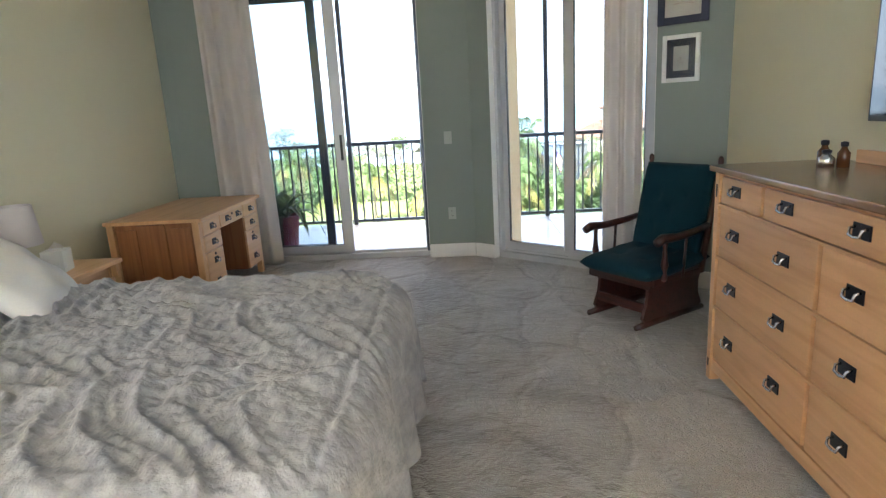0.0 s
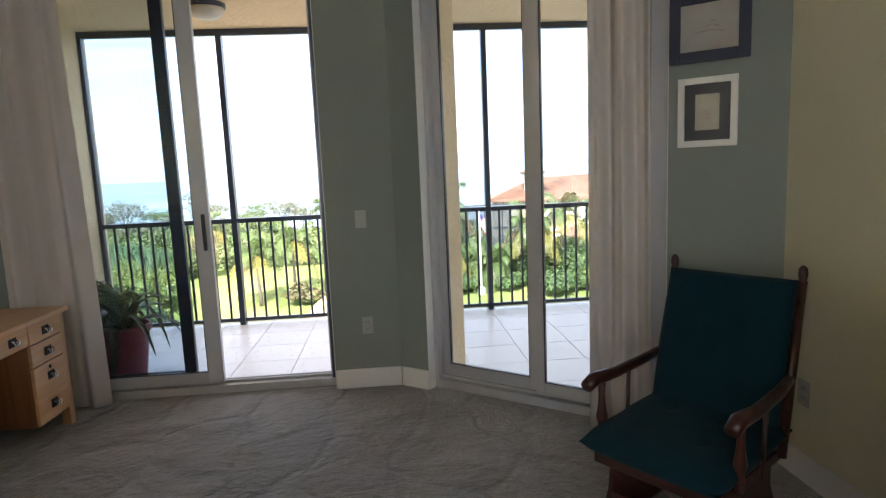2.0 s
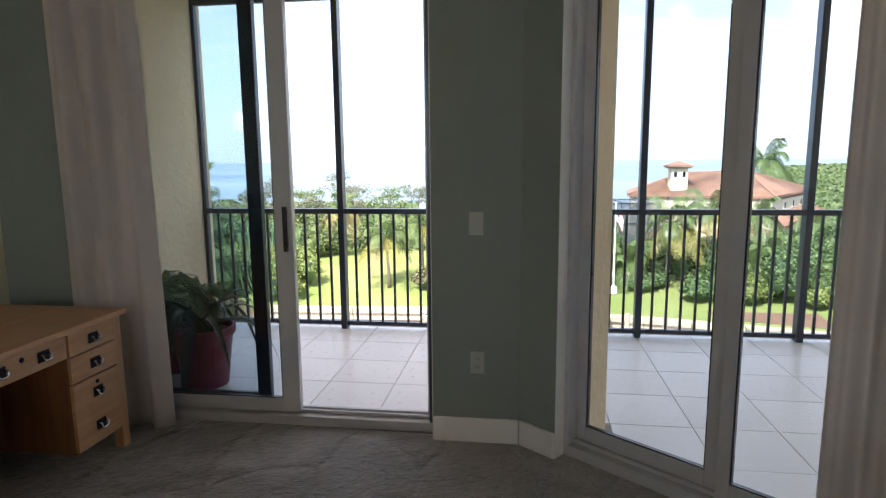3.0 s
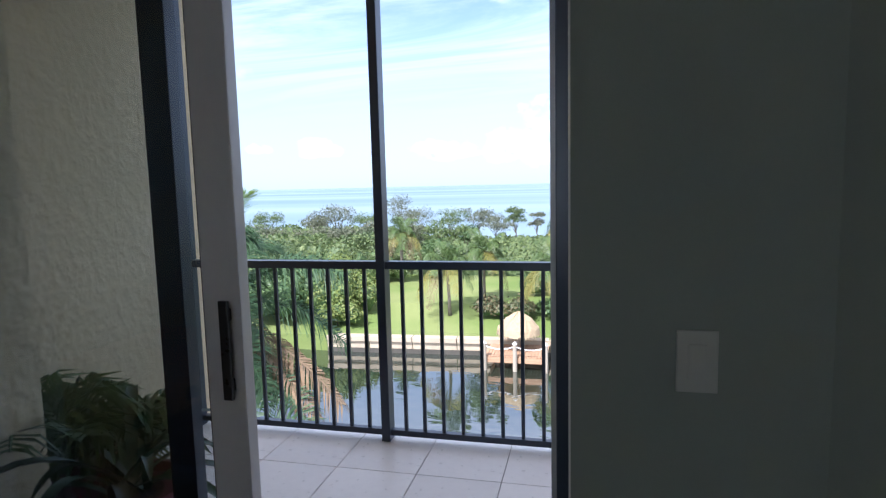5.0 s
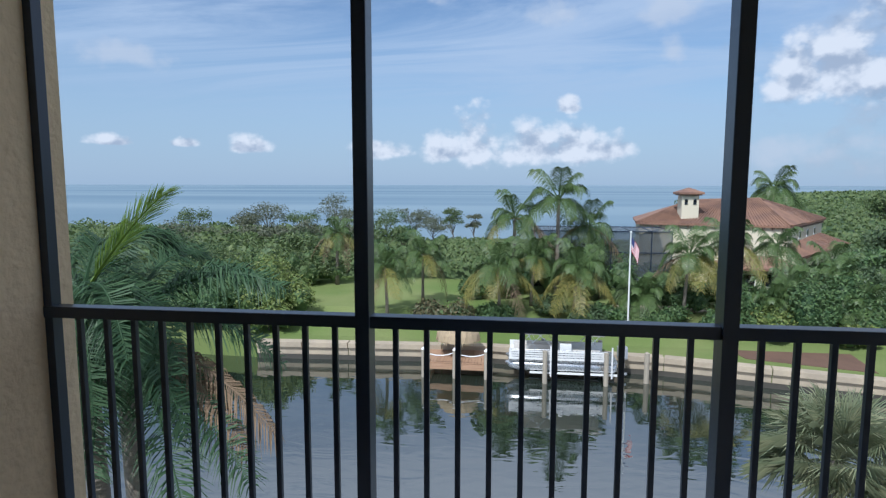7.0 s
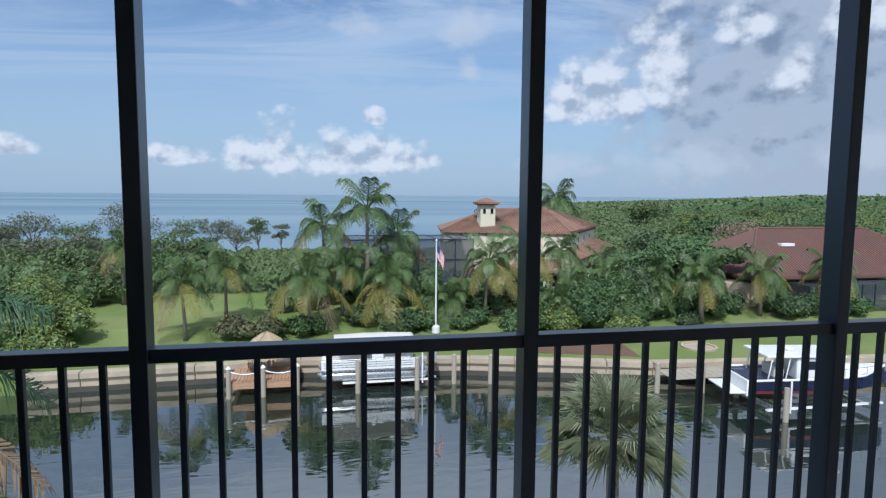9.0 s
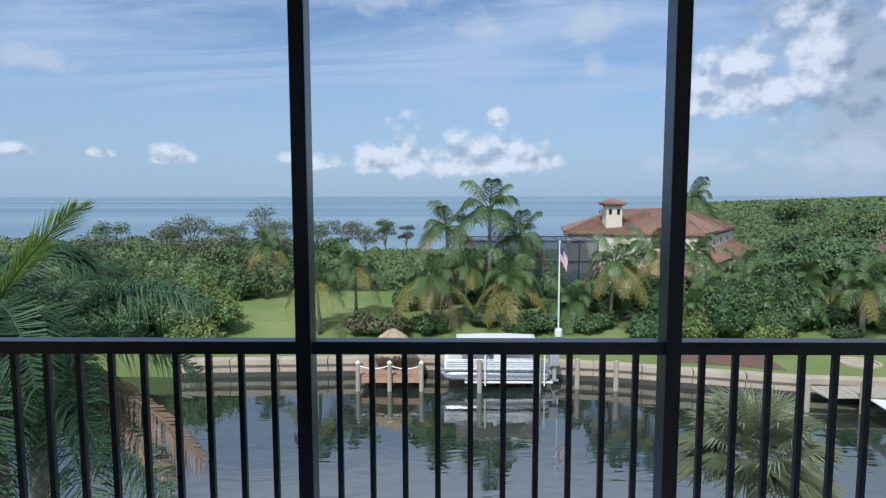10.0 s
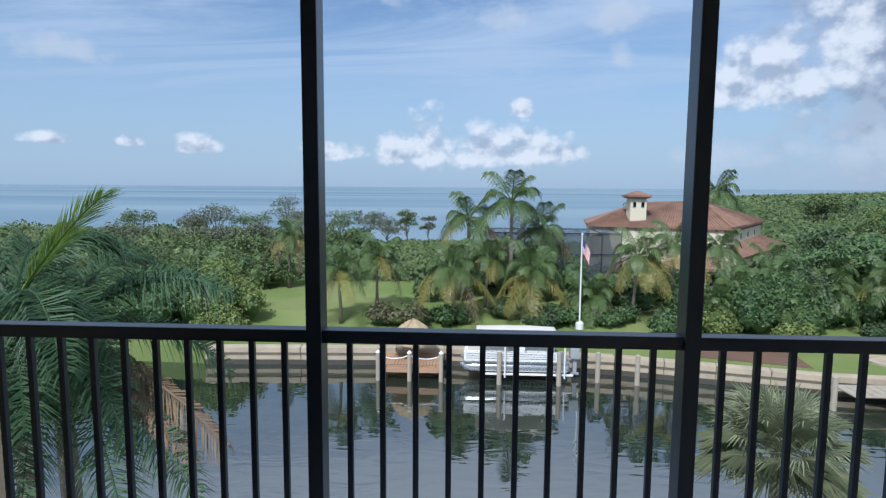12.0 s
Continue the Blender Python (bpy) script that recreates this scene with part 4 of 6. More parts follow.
# ---------------------------------------------------------------- glider chair
def glider_chair():
    c = thing("glider_chair", "dark wooden glider chair with teal cushions", "chair", pose(1.94, 3.24, 0, 0, 0, -55))
    # local: -y is the front, x to the sitter's left
    W, B = 0.27, 0.195
    m = M["mahogany"]
    for s in (-1, 1):
        x = s * B
        part("runner", tube([(x, -0.36, 0.022), (x, -0.2, 0.03), (x, 0.1, 0.03), (x, 0.30, 0.022)], [0.018, 0.026, 0.026, 0.018], 8), m, c, smooth=True)
        side = [(-0.28, 0.03), (-0.31, 0.07), (-0.27, 0.16), (-0.26, 0.24), (-0.30, 0.30), (0.27, 0.30), (0.24, 0.22), (0.24, 0.14), (0.28, 0.06), (0.24, 0.03)]
        bm = bmesh.new()
        a = [bm.verts.new((x - 0.012, y, z)) for y, z in side]
        b = [bm.verts.new((x + 0.012, y, z)) for y, z in side]
        bm.faces.new(a)
        bm.faces.new(b[::-1])
        for i in range(len(a)):
            bm.faces.new((a[i - 1], a[i], b[i], b[i - 1]))
        part("side_panel", bm, m, c, bevel=0.004)
        # arm and its turned spindles
        xa = s * (W + 0.015)
        part("arm", tube([(xa, -0.30, 0.565), (xa, -0.25, 0.585), (xa, -0.10, 0.575), (xa * 0.98, 0.10, 0.585), (xa * 0.95, 0.21, 0.60)], [0.026, 0.030, 0.024, 0.022, 0.02], 10), m, c, smooth=True)
        part("front_spindle", lathe([(0.014, 0), (0.020, 0.03), (0.013, 0.06), (0.024, 0.10), (0.016, 0.15), (0.013, 0.20), (0.016, 0.245)], 12, m=Matrix.Translation((xa * 0.97, -0.21, 0.315))), m, c, smooth=True)
        part("rear_spindle", tube([(xa * 0.97, -0.03, 0.30), (xa * 0.98, -0.01, 0.575)], 0.009, 8), m, c, smooth=True)
        # back post, leaning, with its finial
        px = s * (W - 0.005)
        part("back_post", tube([(px, 0.17, 0.30), (px, 0.24, 0.62), (px * 0.99, 0.33, 0.955)], [0.020, 0.020, 0.017], 10), m, c, smooth=True)
        part("finial", lathe([(0.012, 0), (0.019, 0.006), (0.013, 0.014), (0.018, 0.035), (0.016, 0.06), (0.006, 0.072)], 12, m=Matrix.Translation((px * 0.99, 0.332, 0.95))), m, c, smooth=True)
    part("front_rail", boxes(((-W + 0.02, -0.30, 0.265), (W - 0.02, -0.275, 0.325)), bevel=0.004), m, c)
    part("lower_rail", boxes(((-B + 0.012, -0.285, 0.10), (B - 0.012, -0.262, 0.16)), bevel=0.004), m, c)
    part("rear_rail", boxes(((-B + 0.012, 0.21, 0.05), (B - 0.012, 0.232, 0.29)), bevel=0.004), m, c)
    part("seat_frame", boxes(((-W + 0.01, -0.28, 0.285), (W - 0.01, 0.22, 0.325)), bevel=0.004), m, c)
    part("back_crest", boxes(((-W + 0.01, 0.305, 0.86), (W - 0.01, 0.325, 0.92)), bevel=0.004), m, c)

    def cushion(w, d, t, tufts, m4, name):
        bm = bmesh.new()
        n = 30
        for side in (1, -1):
            vs = []
            for i in range(n + 1):
                row = []
                for j in range(n + 1):
                    a, b = i / n * 2 - 1, j / n * 2 - 1
                    edge = (max(0, 1 - abs(a) ** 6) * max(0, 1 - abs(b) ** 6)) ** 0.4
                    z = t / 2 * edge
                    if side == 1:
                        for tx, ty in tufts:
                            z -= 0.022 * math.exp(-((a - tx) ** 2 + (b - ty) ** 2) / 0.018) * edge
                        z += 0.006 * noise.noise(Vector((a * 2.5, b * 2.5, 1))) * edge
                    row.append(bm.verts.new((a * w / 2, b * d / 2, side * z)))
                vs.append(row)
            for i in range(n):
                for j in range(n):
                    bm.faces.new((vs[i][j], vs[i + 1][j], vs[i + 1][j + 1], vs[i][j + 1]))
        bmesh.ops.remove_doubles(bm, verts=bm.verts, dist=0.0005)
        part(name, bm, M["teal"], c, "tufted teal velour cushion", m4, smooth=True)

    cushion(0.56, 0.60, 0.11, [(-0.4, -0.3), (0.4, -0.3), (-0.4, 0.4), (0.4, 0.4)], pose(0, -0.06, 0.375, 3, 0, 0), "seat_cushion")
    cushion(0.52, 0.64, 0.10, [(-0.4, 0.3), (0.4, 0.3), (0, 0.0), (-0.4, -0.4), (0.4, -0.4)], pose(0, 0.215, 0.66, 75.5, 0, 0), "back_cushion")
    return c


glider_chair()


# ---------------------------------------------------------------- curtains, pictures, wall plates
def curtain(m, w, folds, label, seed):
    """Hanging cloth with uneven folds; x along the wall, y into the room is negative."""
    top = 2.88

    def f(u, v):
        z = 0.012 + v * (top - 0.012)
        a = u * folds * math.tau
        k = noise.noise(Vector((u * 3.3, v * 0.8, seed)))
        amp = 0.030 * (1 + 0.5 * k) * (1.0 - 0.15 * v)
        flare = 1 + 0.06 * (1 - v) ** 2
        return Vector((u * w * flare + 0.012 * k, -0.05 - amp * math.sin(a + 1.3 * k) - 0.007 * math.sin(2.3 * a + seed), z + 0.006 * k * (1 - v)))

    c = thing("curtain", label, "curtain", m, "door curtains")
    cl = part("cloth", cloth_grid(90, 40, f), M["curtain"], c, smooth=True)
    sol = cl.modifiers.new("thickness", "SOLIDIFY")
    sol.thickness = 0.003
    part("rod", tube([(-0.06, -0.05, top + 0.012), (w + 0.06, -0.05, top + 0.012)], 0.012, 10), M["iron"], c, smooth=True)
    return c


curtain(Matrix.Translation((-1.62, YN, 0)), 0.50, 2.6, "floor-length white curtain drawn beside the open door", 2.0)
curtain(DIAG @ Matrix.Translation((1.335, 0, 0)), 0.32, 2.3, "floor-length white curtain drawn beside the closed door", 7.0)


def picture(s0, s1, z0, z1, rim, mat_border, rim_mat, mount_mat, label, strokes):
    w, h = s1 - s0, z1 - z0
    p = thing("picture", label, "picture", DIAG @ Matrix.Translation((s0, -0.001, z0)), "pictures on the slanted wall")
    bm = boxes(((0, -0.022, 0), (rim, 0, h)), ((w - rim, -0.022, 0), (w, 0, h)), ((rim, -0.022, 0), (w - rim, 0, rim)), ((rim, -0.022, h - rim), (w - rim, 0, h)))
    part("picture_frame", bm, rim_mat, p, bevel=0.003)
    part("mount", boxes(((rim, -0.010, rim), (w - rim, -0.003, h - rim))), mount_mat, p)
    b = rim + mat_border
    part("print", boxes(((b, -0.013, b), (w - b, -0.0105, h - b))), M["paper"], p, "cream paper print with a faint drawing")
    for x0, x1, z in strokes:
        part("stroke", tube([(x0 * w, -0.0132, z * h), ((x0 + x1) / 2 * w, -0.0132, (z + 0.03) * h), (x1 * w, -0.0132, (z - 0.01) * h)], 0.0016, 5), M["ink"], p)
    part("glazing", boxes(((rim, -0.0165, rim), (w - rim, -0.0150, h - rim))), M["pane_clear"], p).visible_shadow = False


picture(1.725, 2.075, 1.893, 2.205, 0.05, 0.0, M["navy"], M["paper"], "navy framed print with a faint sketch on the wall", [(0.45, 0.62, 0.5), (0.5, 0.58, 0.56), (0.3, 0.7, 0.42)])
picture(1.767, 2.028, 1.501, 1.823, 0.03, 0.048, M["white"], M["navy"], "white framed print with a navy mount on the wall", [(0.42, 0.55, 0.45), (0.45, 0.52, 0.5), (0.44, 0.56, 0.4)])


def wall_plate(m, outlet, label, name):
    p = thing(name, label, "outlet" if outlet else "light switch", m)
    part("plate", boxes(((-0.036, -0.006, -0.058), (0.036, 0, 0.058)), bevel=0.003), M["plate"], p)
    if outlet:
        for z in (-0.022, 0.022):
            part("socket", boxes(((-0.016, -0.0085, z - 0.014), (0.016, -0.0055, z + 0.014)), bevel=0.003), M["plate"], p)
            for x in (-0.007, 0.007):
                part("slot", boxes(((x - 0.0015, -0.0092, z - 0.006), (x + 0.0015, -0.0084, z + 0.006))), M["black"], p)
    else:
        part("rocker", boxes(((-0.016, -0.0095, -0.033), (0.016, -0.0055, 0.033)), bevel=0.002), M["plate"], p)


wall_plate(Matrix.Translation((0.593, YN, 0.43)), True, "white wall outlet above the baseboard", "wall_outlet")
wall_plate(Matrix.Translation((0.587, YN, 1.145)), False, "white rocker light switch on the green wall", "light_switch")
wall_plate(pose(XR, 3.46, 0.40, 0, 0, -90), True, "white wall outlet behind the glider chair", "wall_outlet")


# ---------------------------------------------------------------- balcony things
def ceiling_lamp():
    l = thing("ceiling_lamp", "flush round balcony ceiling lamp with frosted glass", "lamp", Matrix.Translation((-0.61, 6.22, 2.84)))
    part("canopy", lathe([(0.13, -0.035), (0.15, -0.03), (0.15, 0)], 28), M["bronze"], l, smooth=False)
    part("bowl", lathe([(0.02, -0.115), (0.09, -0.105), (0.13, -0.075), (0.138, -0.036)], 28), M["frost"], l, "frosted white glass bowl", smooth=True)


ceiling_lamp()


def strap_leaf(bm, base, az, length, width, rise, droop, fold=0.25, n=9):
    """One long arching leaf with a keel."""
    base = Vector(base)
    d, s = Vector((math.cos(az), math.sin(az), 0)), Vector((-math.sin(az), math.cos(az), 0))
    prev = None
    for i in range(n + 1):
        t = i / n
        p = base + d * (length * (t - 0.18 * t * t * droop)) + Vector((0, 0, length * (rise * t - droop * t * t)))
        w = width * (math.sin(math.pi * min(0.12 + 0.88 * t, 1)) ** 0.6 if t < 1 else 0.04) * 0.5
        row = [bm.verts.new(p + s * w + Vector((0, 0, w * fold))), bm.verts.new(p - Vector((0, 0, w * fold))), bm.verts.new(p - s * w + Vector((0, 0, w * fold)))]
        if prev:
            bm.faces.new((prev[0], prev[1], row[1], row[0]))
            bm.faces.new((prev[1], prev[2], row[2], row[1]))
        prev = row


def pot(parent, r, h, material, name="pot"):
    p = part(name, lathe([(r * 0.72, 0), (r * 0.95, h * 0.86), (r * 1.04, h * 0.87), (r * 1.04, h), (r * 0.94, h), (r * 0.9, h * 0.9)], 26), material, parent, smooth=False)
    part("soil", lathe([(r * 0.89, h * 0.86), (r * 0.6, h * 0.9), (0.01, h * 0.91)], 16), M["soil"], parent)
    return p


def strap_plant(x, y, r, h, n, length, label, material, seed):
    rnd = random.Random(seed)
    t = thing("potted_plant", label, "potted plant", Matrix.Translation((x, y, ZB)), "pots in the balcony corner")
    pot(t, r, h, material)
    for k in range(n):
        bm = bmesh.new()
        strap_leaf(bm, (rnd.uniform(-0.05, 0.05), rnd.uniform(-0.05, 0.05), h * 0.9), k * 2.4 + rnd.uniform(-0.3, 0.3), length * rnd.uniform(0.65, 1.1), 0.05 * rnd.uniform(0.8, 1.2), rnd.uniform(0.6, 1.5), rnd.uniform(0.7, 1.5))
        part("leaf", bm, M["leaf_dark"], t, smooth=True)


def feather_plant(x, y, r, h, n, length, label, material, seed, z=ZB):
    """A parlour palm: arching ribs with two rows of narrow leaflets."""
    rnd = random.Random(seed)
    t = thing("potted_palm", label, "potted plant", Matrix.Translation((x, y, z)), "pots in the balcony corner")
    pot(t, r, h, material)
    for k in range(n):
        bm = bmesh.new()
        frond(bm, Vector((0, 0, h * 0.9)), k * 2.4 + rnd.uniform(-0.4, 0.4), length * rnd.uniform(0.7, 1.1), rnd.uniform(1.2, 2.2), rnd.uniform(0.8, 1.6), 16, 0.26, 0.022, rnd)
        part("frond", bm, M["palm"], t)


def frond(bm, base, az, length, rise, droop, pairs, leaf, width, rnd, hang=0.35, lean=0.0, plume=0.0, sweep=0.0):
    """A feather leaf: a thin rib with leaflets on both sides; rise and droop shape its arch."""
    d, s = Vector((math.cos(az), math.sin(az), 0)), Vector((-math.sin(az), math.cos(az), 0))

    def at(t):
        hor = t - 0.30 * droop * t * t * 0.5
        return base + d * (length * hor * (1 / (1 + 0.35 * rise))) + Vector((0, 0, length * (rise * t - droop * t * t) * 0.55)) + s * (lean * t * t * length)

    rib = [at(i / 8) for i in range(9)]
    tube(rib, [length * 0.012 * (1 - 0.8 * i / 8) + 0.002 for i in range(9)], 4, bm)
    for i in range(pairs):
        t = 0.14 + 0.86 * (i + 0.5) / pairs
        p, q = at(t), at(min(t + 0.03, 1.03))
        along = (q - p).normalized()
        out = along.cross(Vector((0, 0, 1)))
        out = out.normalized() if out.length > 0.01 else s
        size = leaf * (math.sin(math.pi * (0.12 + 0.80 * t)) ** 0.7) * rnd.uniform(0.85, 1.15)
        for side in (1, -1):
            tip_dir = (out * side * rnd.uniform(0.8, 1.0) + along * (rnd.uniform(0.45, 0.85) + sweep) + Vector((0, 0, rnd.uniform(-0.8 * plume, 0.25 + plume)))).normalized()
            mid = p + tip_dir * size * 0.5
            tip = p + tip_dir * size - Vector((0, 0, size * hang * rnd.uniform(0.6, 1.5)))
            w = along * (width * 0.5)
            a, b2 = bm.verts.new(p - w * 0.5), bm.verts.new(p + w * 0.5)
            c2, e = bm.verts.new(mid + w), bm.verts.new(mid - w)
            f2 = bm.verts.new(tip)
            bm.faces.new((a, b2, c2, e))
            bm.faces.new((e, c2, f2))


strap_plant(-1.29, 5.66, 0.20, 0.40, 20, 0.66, "dark green strap-leaved plant in a dark red pot", M["redpot"], 3)
feather_plant(-1.76, 5.66, 0.17, 0.40, 18, 0.95, "bushy green palm in a dark red pot", M["redpot"], 4)
feather_plant(-1.62, 5.90, 0.15, 0.36, 18, 0.55, "leafy green plant in a dark red pot", M["redpot"], 5)
strap_plant(-1.86, 5.98, 0.13, 0.26, 14, 0.5, "dark green arching plant in a dark grey pot", M["darkpot"], 8)

# ---------------------------------------------------------------- outdoors: ground and water
ZW, ZG = -10.45, -9.3
SHORE = [(-18.0, 43.0), (-2.0, 43.9), (9.0, 42.6), (20.6, 39.6), (24.0, 39.2), (70.0, 36.0)]   # seawall line


def shore_y(x):
    for (xa, ya), (xb, yb) in zip(SHORE, SHORE[1:]):
        if xa <= x <= xb:
            return ya + (yb - ya) * (x - xa) / (xb - xa)
    return SHORE[0][1] if x < SHORE[0][0] else SHORE[-1][1]


struct("water", boxes(((-400, 6, ZW - 0.3), (400, 60, ZW))), M["water"], "still dark canal water with wind ripples", "water")
struct("ground", prism([(-400, 44.5), (-30, 43.5), *SHORE, (400, 30), (400, 60), (-400, 60)], -14, ZG), M["lawn"], "mown green lawn behind the seawall", "ground")
# behind the seawall the garden climbs a gentle bank to a terrace
RISE = Vector((-0.25, 5.05, 1.54))


def shrink(y):
    """How far the land at a distance is drawn in, so that it climbs from the wall to the terrace."""
    return 1 - 0.1 * min(max((y - RISE.y - 40) / 10, 0), 1)


def settled(p):
    return RISE + (Vector(p) - RISE) * shrink(p[1])


bm = cloth_grid(2, 10, lambda u, v: settled((-440 + u * 880, 45.05 + 10 * v, ZG + 0.003)))
struct("garden_bank", bm, M["lawn"], "mown green lawn climbing from the seawall", "ground", smooth=True)
terrace = prism([(-440, 55.04), (440, 55.04), (440, 560), (170, 450), (66, 172), (44, 112), (20, 113), (-60, 113), (-440, 140)], -14, ZG + 0.003)
for v in terrace.verts:
    v.co = RISE + (v.co - RISE) * 0.9
struct("garden_terrace", terrace, M["lawn"], "mown green lawn of the raised garden", "ground")
struct("sea", boxes(((-4000, 100, -14), (4000, 4700, ZW + 0.06))), M["sea"], "calm grey-blue sea with pale bands", "water")
struct("near_bank", boxes(((-60, 4.0, -13), (60, 10.5, ZW + 1.0))), M["lawn"], "lawn strip below the building", "ground")


def seawall():
    w = thing("seawall", "pale concrete seawall with a cap above dark water", "seawall", None, "", "structure")
    for (xa, ya), (xb, yb) in zip(SHORE, SHORE[1:]):
        d = Vector((xb - xa, yb - ya, 0))
        m = Matrix.Translation((xa, ya, 0)) @ Matrix.Rotation(math.atan2(d.y, d.x), 4, "Z")
        n = max(1, round(d.length / 3.2))
        for k in range(n):
            x0, x1 = d.length * k / n, d.length * (k + 1) / n - 0.05
            part("cap_block", boxes(((x0, -0.28, ZG - 0.30), (x1, 0.5, ZG + 0.06)), bevel=0.03), M["concrete"], w, m=m)
            part("wall_panel", boxes(((x0, -0.10, ZW + 0.32), (x1, 0.25, ZG - 0.30)), bevel=0.02), M["concrete"], w, m=m)
        part("wet_foot", boxes(((0, -0.14, ZW - 0.3), (d.length, 0.2, ZW + 0.32))), M["wetwall"], w, "dark wet stained foot", m=m)


seawall()
struct("mulch_bed", prism([(14.0, 43.0), (20.5, 41.0), (21.0, 44.9), (13.6, 44.9)], ZG, ZG + 0.03), M["mulch"], "red-brown mulch bed along the seawall", "ground")
struct("path", prism([(5.5, 56.5), (12, 55.6), (16, 57), (15, 59), (6, 58.5)], ZG + 0.01, ZG + 0.06), M["sand"], "pale paved path in the garden", "path")
bm = lathe([(1.25, ZG), (1.25, ZG + 0.12), (1.05, ZG + 0.12), (1.05, ZG + 0.03)], 30)
tagged(part("flower_bed_ring", bm, M["concrete"], None, "", Matrix.Translation((26.0, 42.6, 0))), "round concrete-edged flower bed in the lawn", "flower bed")


# ---------------------------------------------------------------- foliage
def quads(name, centers, normals, sizes, aspect, material, rng):
    """Many small diamond leaves, each with its own tilt, as one mesh."""
    n = len(centers)
    t = np.cross(normals, rng.normal(size=(n, 3)))
    t /= np.linalg.norm(t, axis=1, keepdims=True) + 1e-9
    b = np.cross(normals, t)
    s = sizes[:, None]
    fold = normals * s * 0.18
    v = np.stack([centers - t * s, centers - b * s * aspect + fold, centers + t * s, centers + b * s * aspect + fold], 1).reshape(-1, 3)
    me = bpy.data.meshes.new(name)
    me.vertices.add(4 * n)
    me.vertices.foreach_set("co", v.astype(np.float32).ravel())
    me.loops.add(4 * n)
    me.loops.foreach_set("vertex_index", np.arange(4 * n, dtype=np.int32))
    me.polygons.add(n)
    me.polygons.foreach_set("loop_start", np.arange(0, 4 * n, 4, dtype=np.int32))
    me.update(calc_edges=True)
    me.materials.append(material)
    return me


def leaf_points(blobs, count, rng, shell=0.45):
    """Points in ellipsoids, gathered towards their skins in clumps, and their outward directions."""
    vol = np.array([r[0] * r[1] + r[0] * r[2] for _, r in blobs])
    pick = rng.choice(len(blobs), count, p=vol / vol.sum())
    c = np.array([b[0] for b in blobs])[pick]
    r = np.array([b[1] for b in blobs])[pick]
    d = rng.normal(size=(count, 3))
    d[:, 2] = np.abs(d[:, 2]) * 1.0 - 0.35
    d /= np.linalg.norm(d, axis=1, keepdims=True)
    lump = 1 + 0.22 * np.sin(d[:, 0] * 9 + pick) * np.sin(d[:, 1] * 8 + 2 * pick) + 0.12 * np.sin(d[:, 2] * 15 + d[:, 0] * 11 + pick)
    k = (1 - shell * rng.random(count) ** 1.6) * lump
    return c + d * r * k[:, None], d


def leaf_mesh(name, blobs, count, size, material, seed, aspect=0.5):
    rng = np.random.default_rng(seed)
    p, d = leaf_points(blobs, count, rng)
    nrm = d * 0.8 + rng.normal(size=d.shape) * 0.55 + np.array([0, 0, 0.35])
    nrm /= np.linalg.norm(nrm, axis=1, keepdims=True)
    return quads(name, p, nrm, size * rng.uniform(0.6, 1.4, count), aspect, material, rng)


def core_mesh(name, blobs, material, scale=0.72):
    """Dark uneven filler added as a thicket's shaded heart, so that no light shows through its middle."""
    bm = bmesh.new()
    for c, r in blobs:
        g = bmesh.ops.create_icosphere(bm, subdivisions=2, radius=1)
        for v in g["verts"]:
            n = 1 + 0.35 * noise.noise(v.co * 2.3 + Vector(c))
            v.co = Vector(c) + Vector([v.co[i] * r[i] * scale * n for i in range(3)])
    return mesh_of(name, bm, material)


def tree(x, y, height, crown_r, leaves, material, seed, label, size=0.2, bare=0.35, group="", zg=ZG):
    """A forked tree: tapering trunk, limbs, and a crown of leaf clumps on the limbs' ends."""
    rnd = random.Random(seed)
    t = thing("tree", label, "tree", Matrix.Translation((x, y, zg)), group)
    fork = height * bare
    bm = tube([(0, 0, 0), (0.1, 0.05, fork * 0.5), (rnd.uniform(-0.2, 0.2), 0.1, fork)], [height * 0.025, height * 0.02, height * 0.017], 7)
    blobs = []
    for k in range(8):
        a, out = k * 2.4 + rnd.uniform(-0.5, 0.5), crown_r * rnd.uniform(0.25, 0.85)
        tip = Vector((math.cos(a) * out, math.sin(a) * out, fork + (height - fork) * rnd.uniform(0.35, 0.95)))
        tube([(0, 0.1, fork * 0.9), (tip.x * 0.45, tip.y * 0.45, fork + (tip.z - fork) * 0.55), tip], [height * 0.012, height * 0.008, height * 0.003], 5, bm)
        r = crown_r * rnd.uniform(0.34, 0.58)
        blobs.append(((tip.x, tip.y, tip.z), (r, r, r * rnd.uniform(0.6, 1.0))))
    part("trunk", bm, M["bark"], t)
    o = new("crown", leaf_mesh("crown", blobs, leaves, size, material, seed))
    o.parent = t
    return t


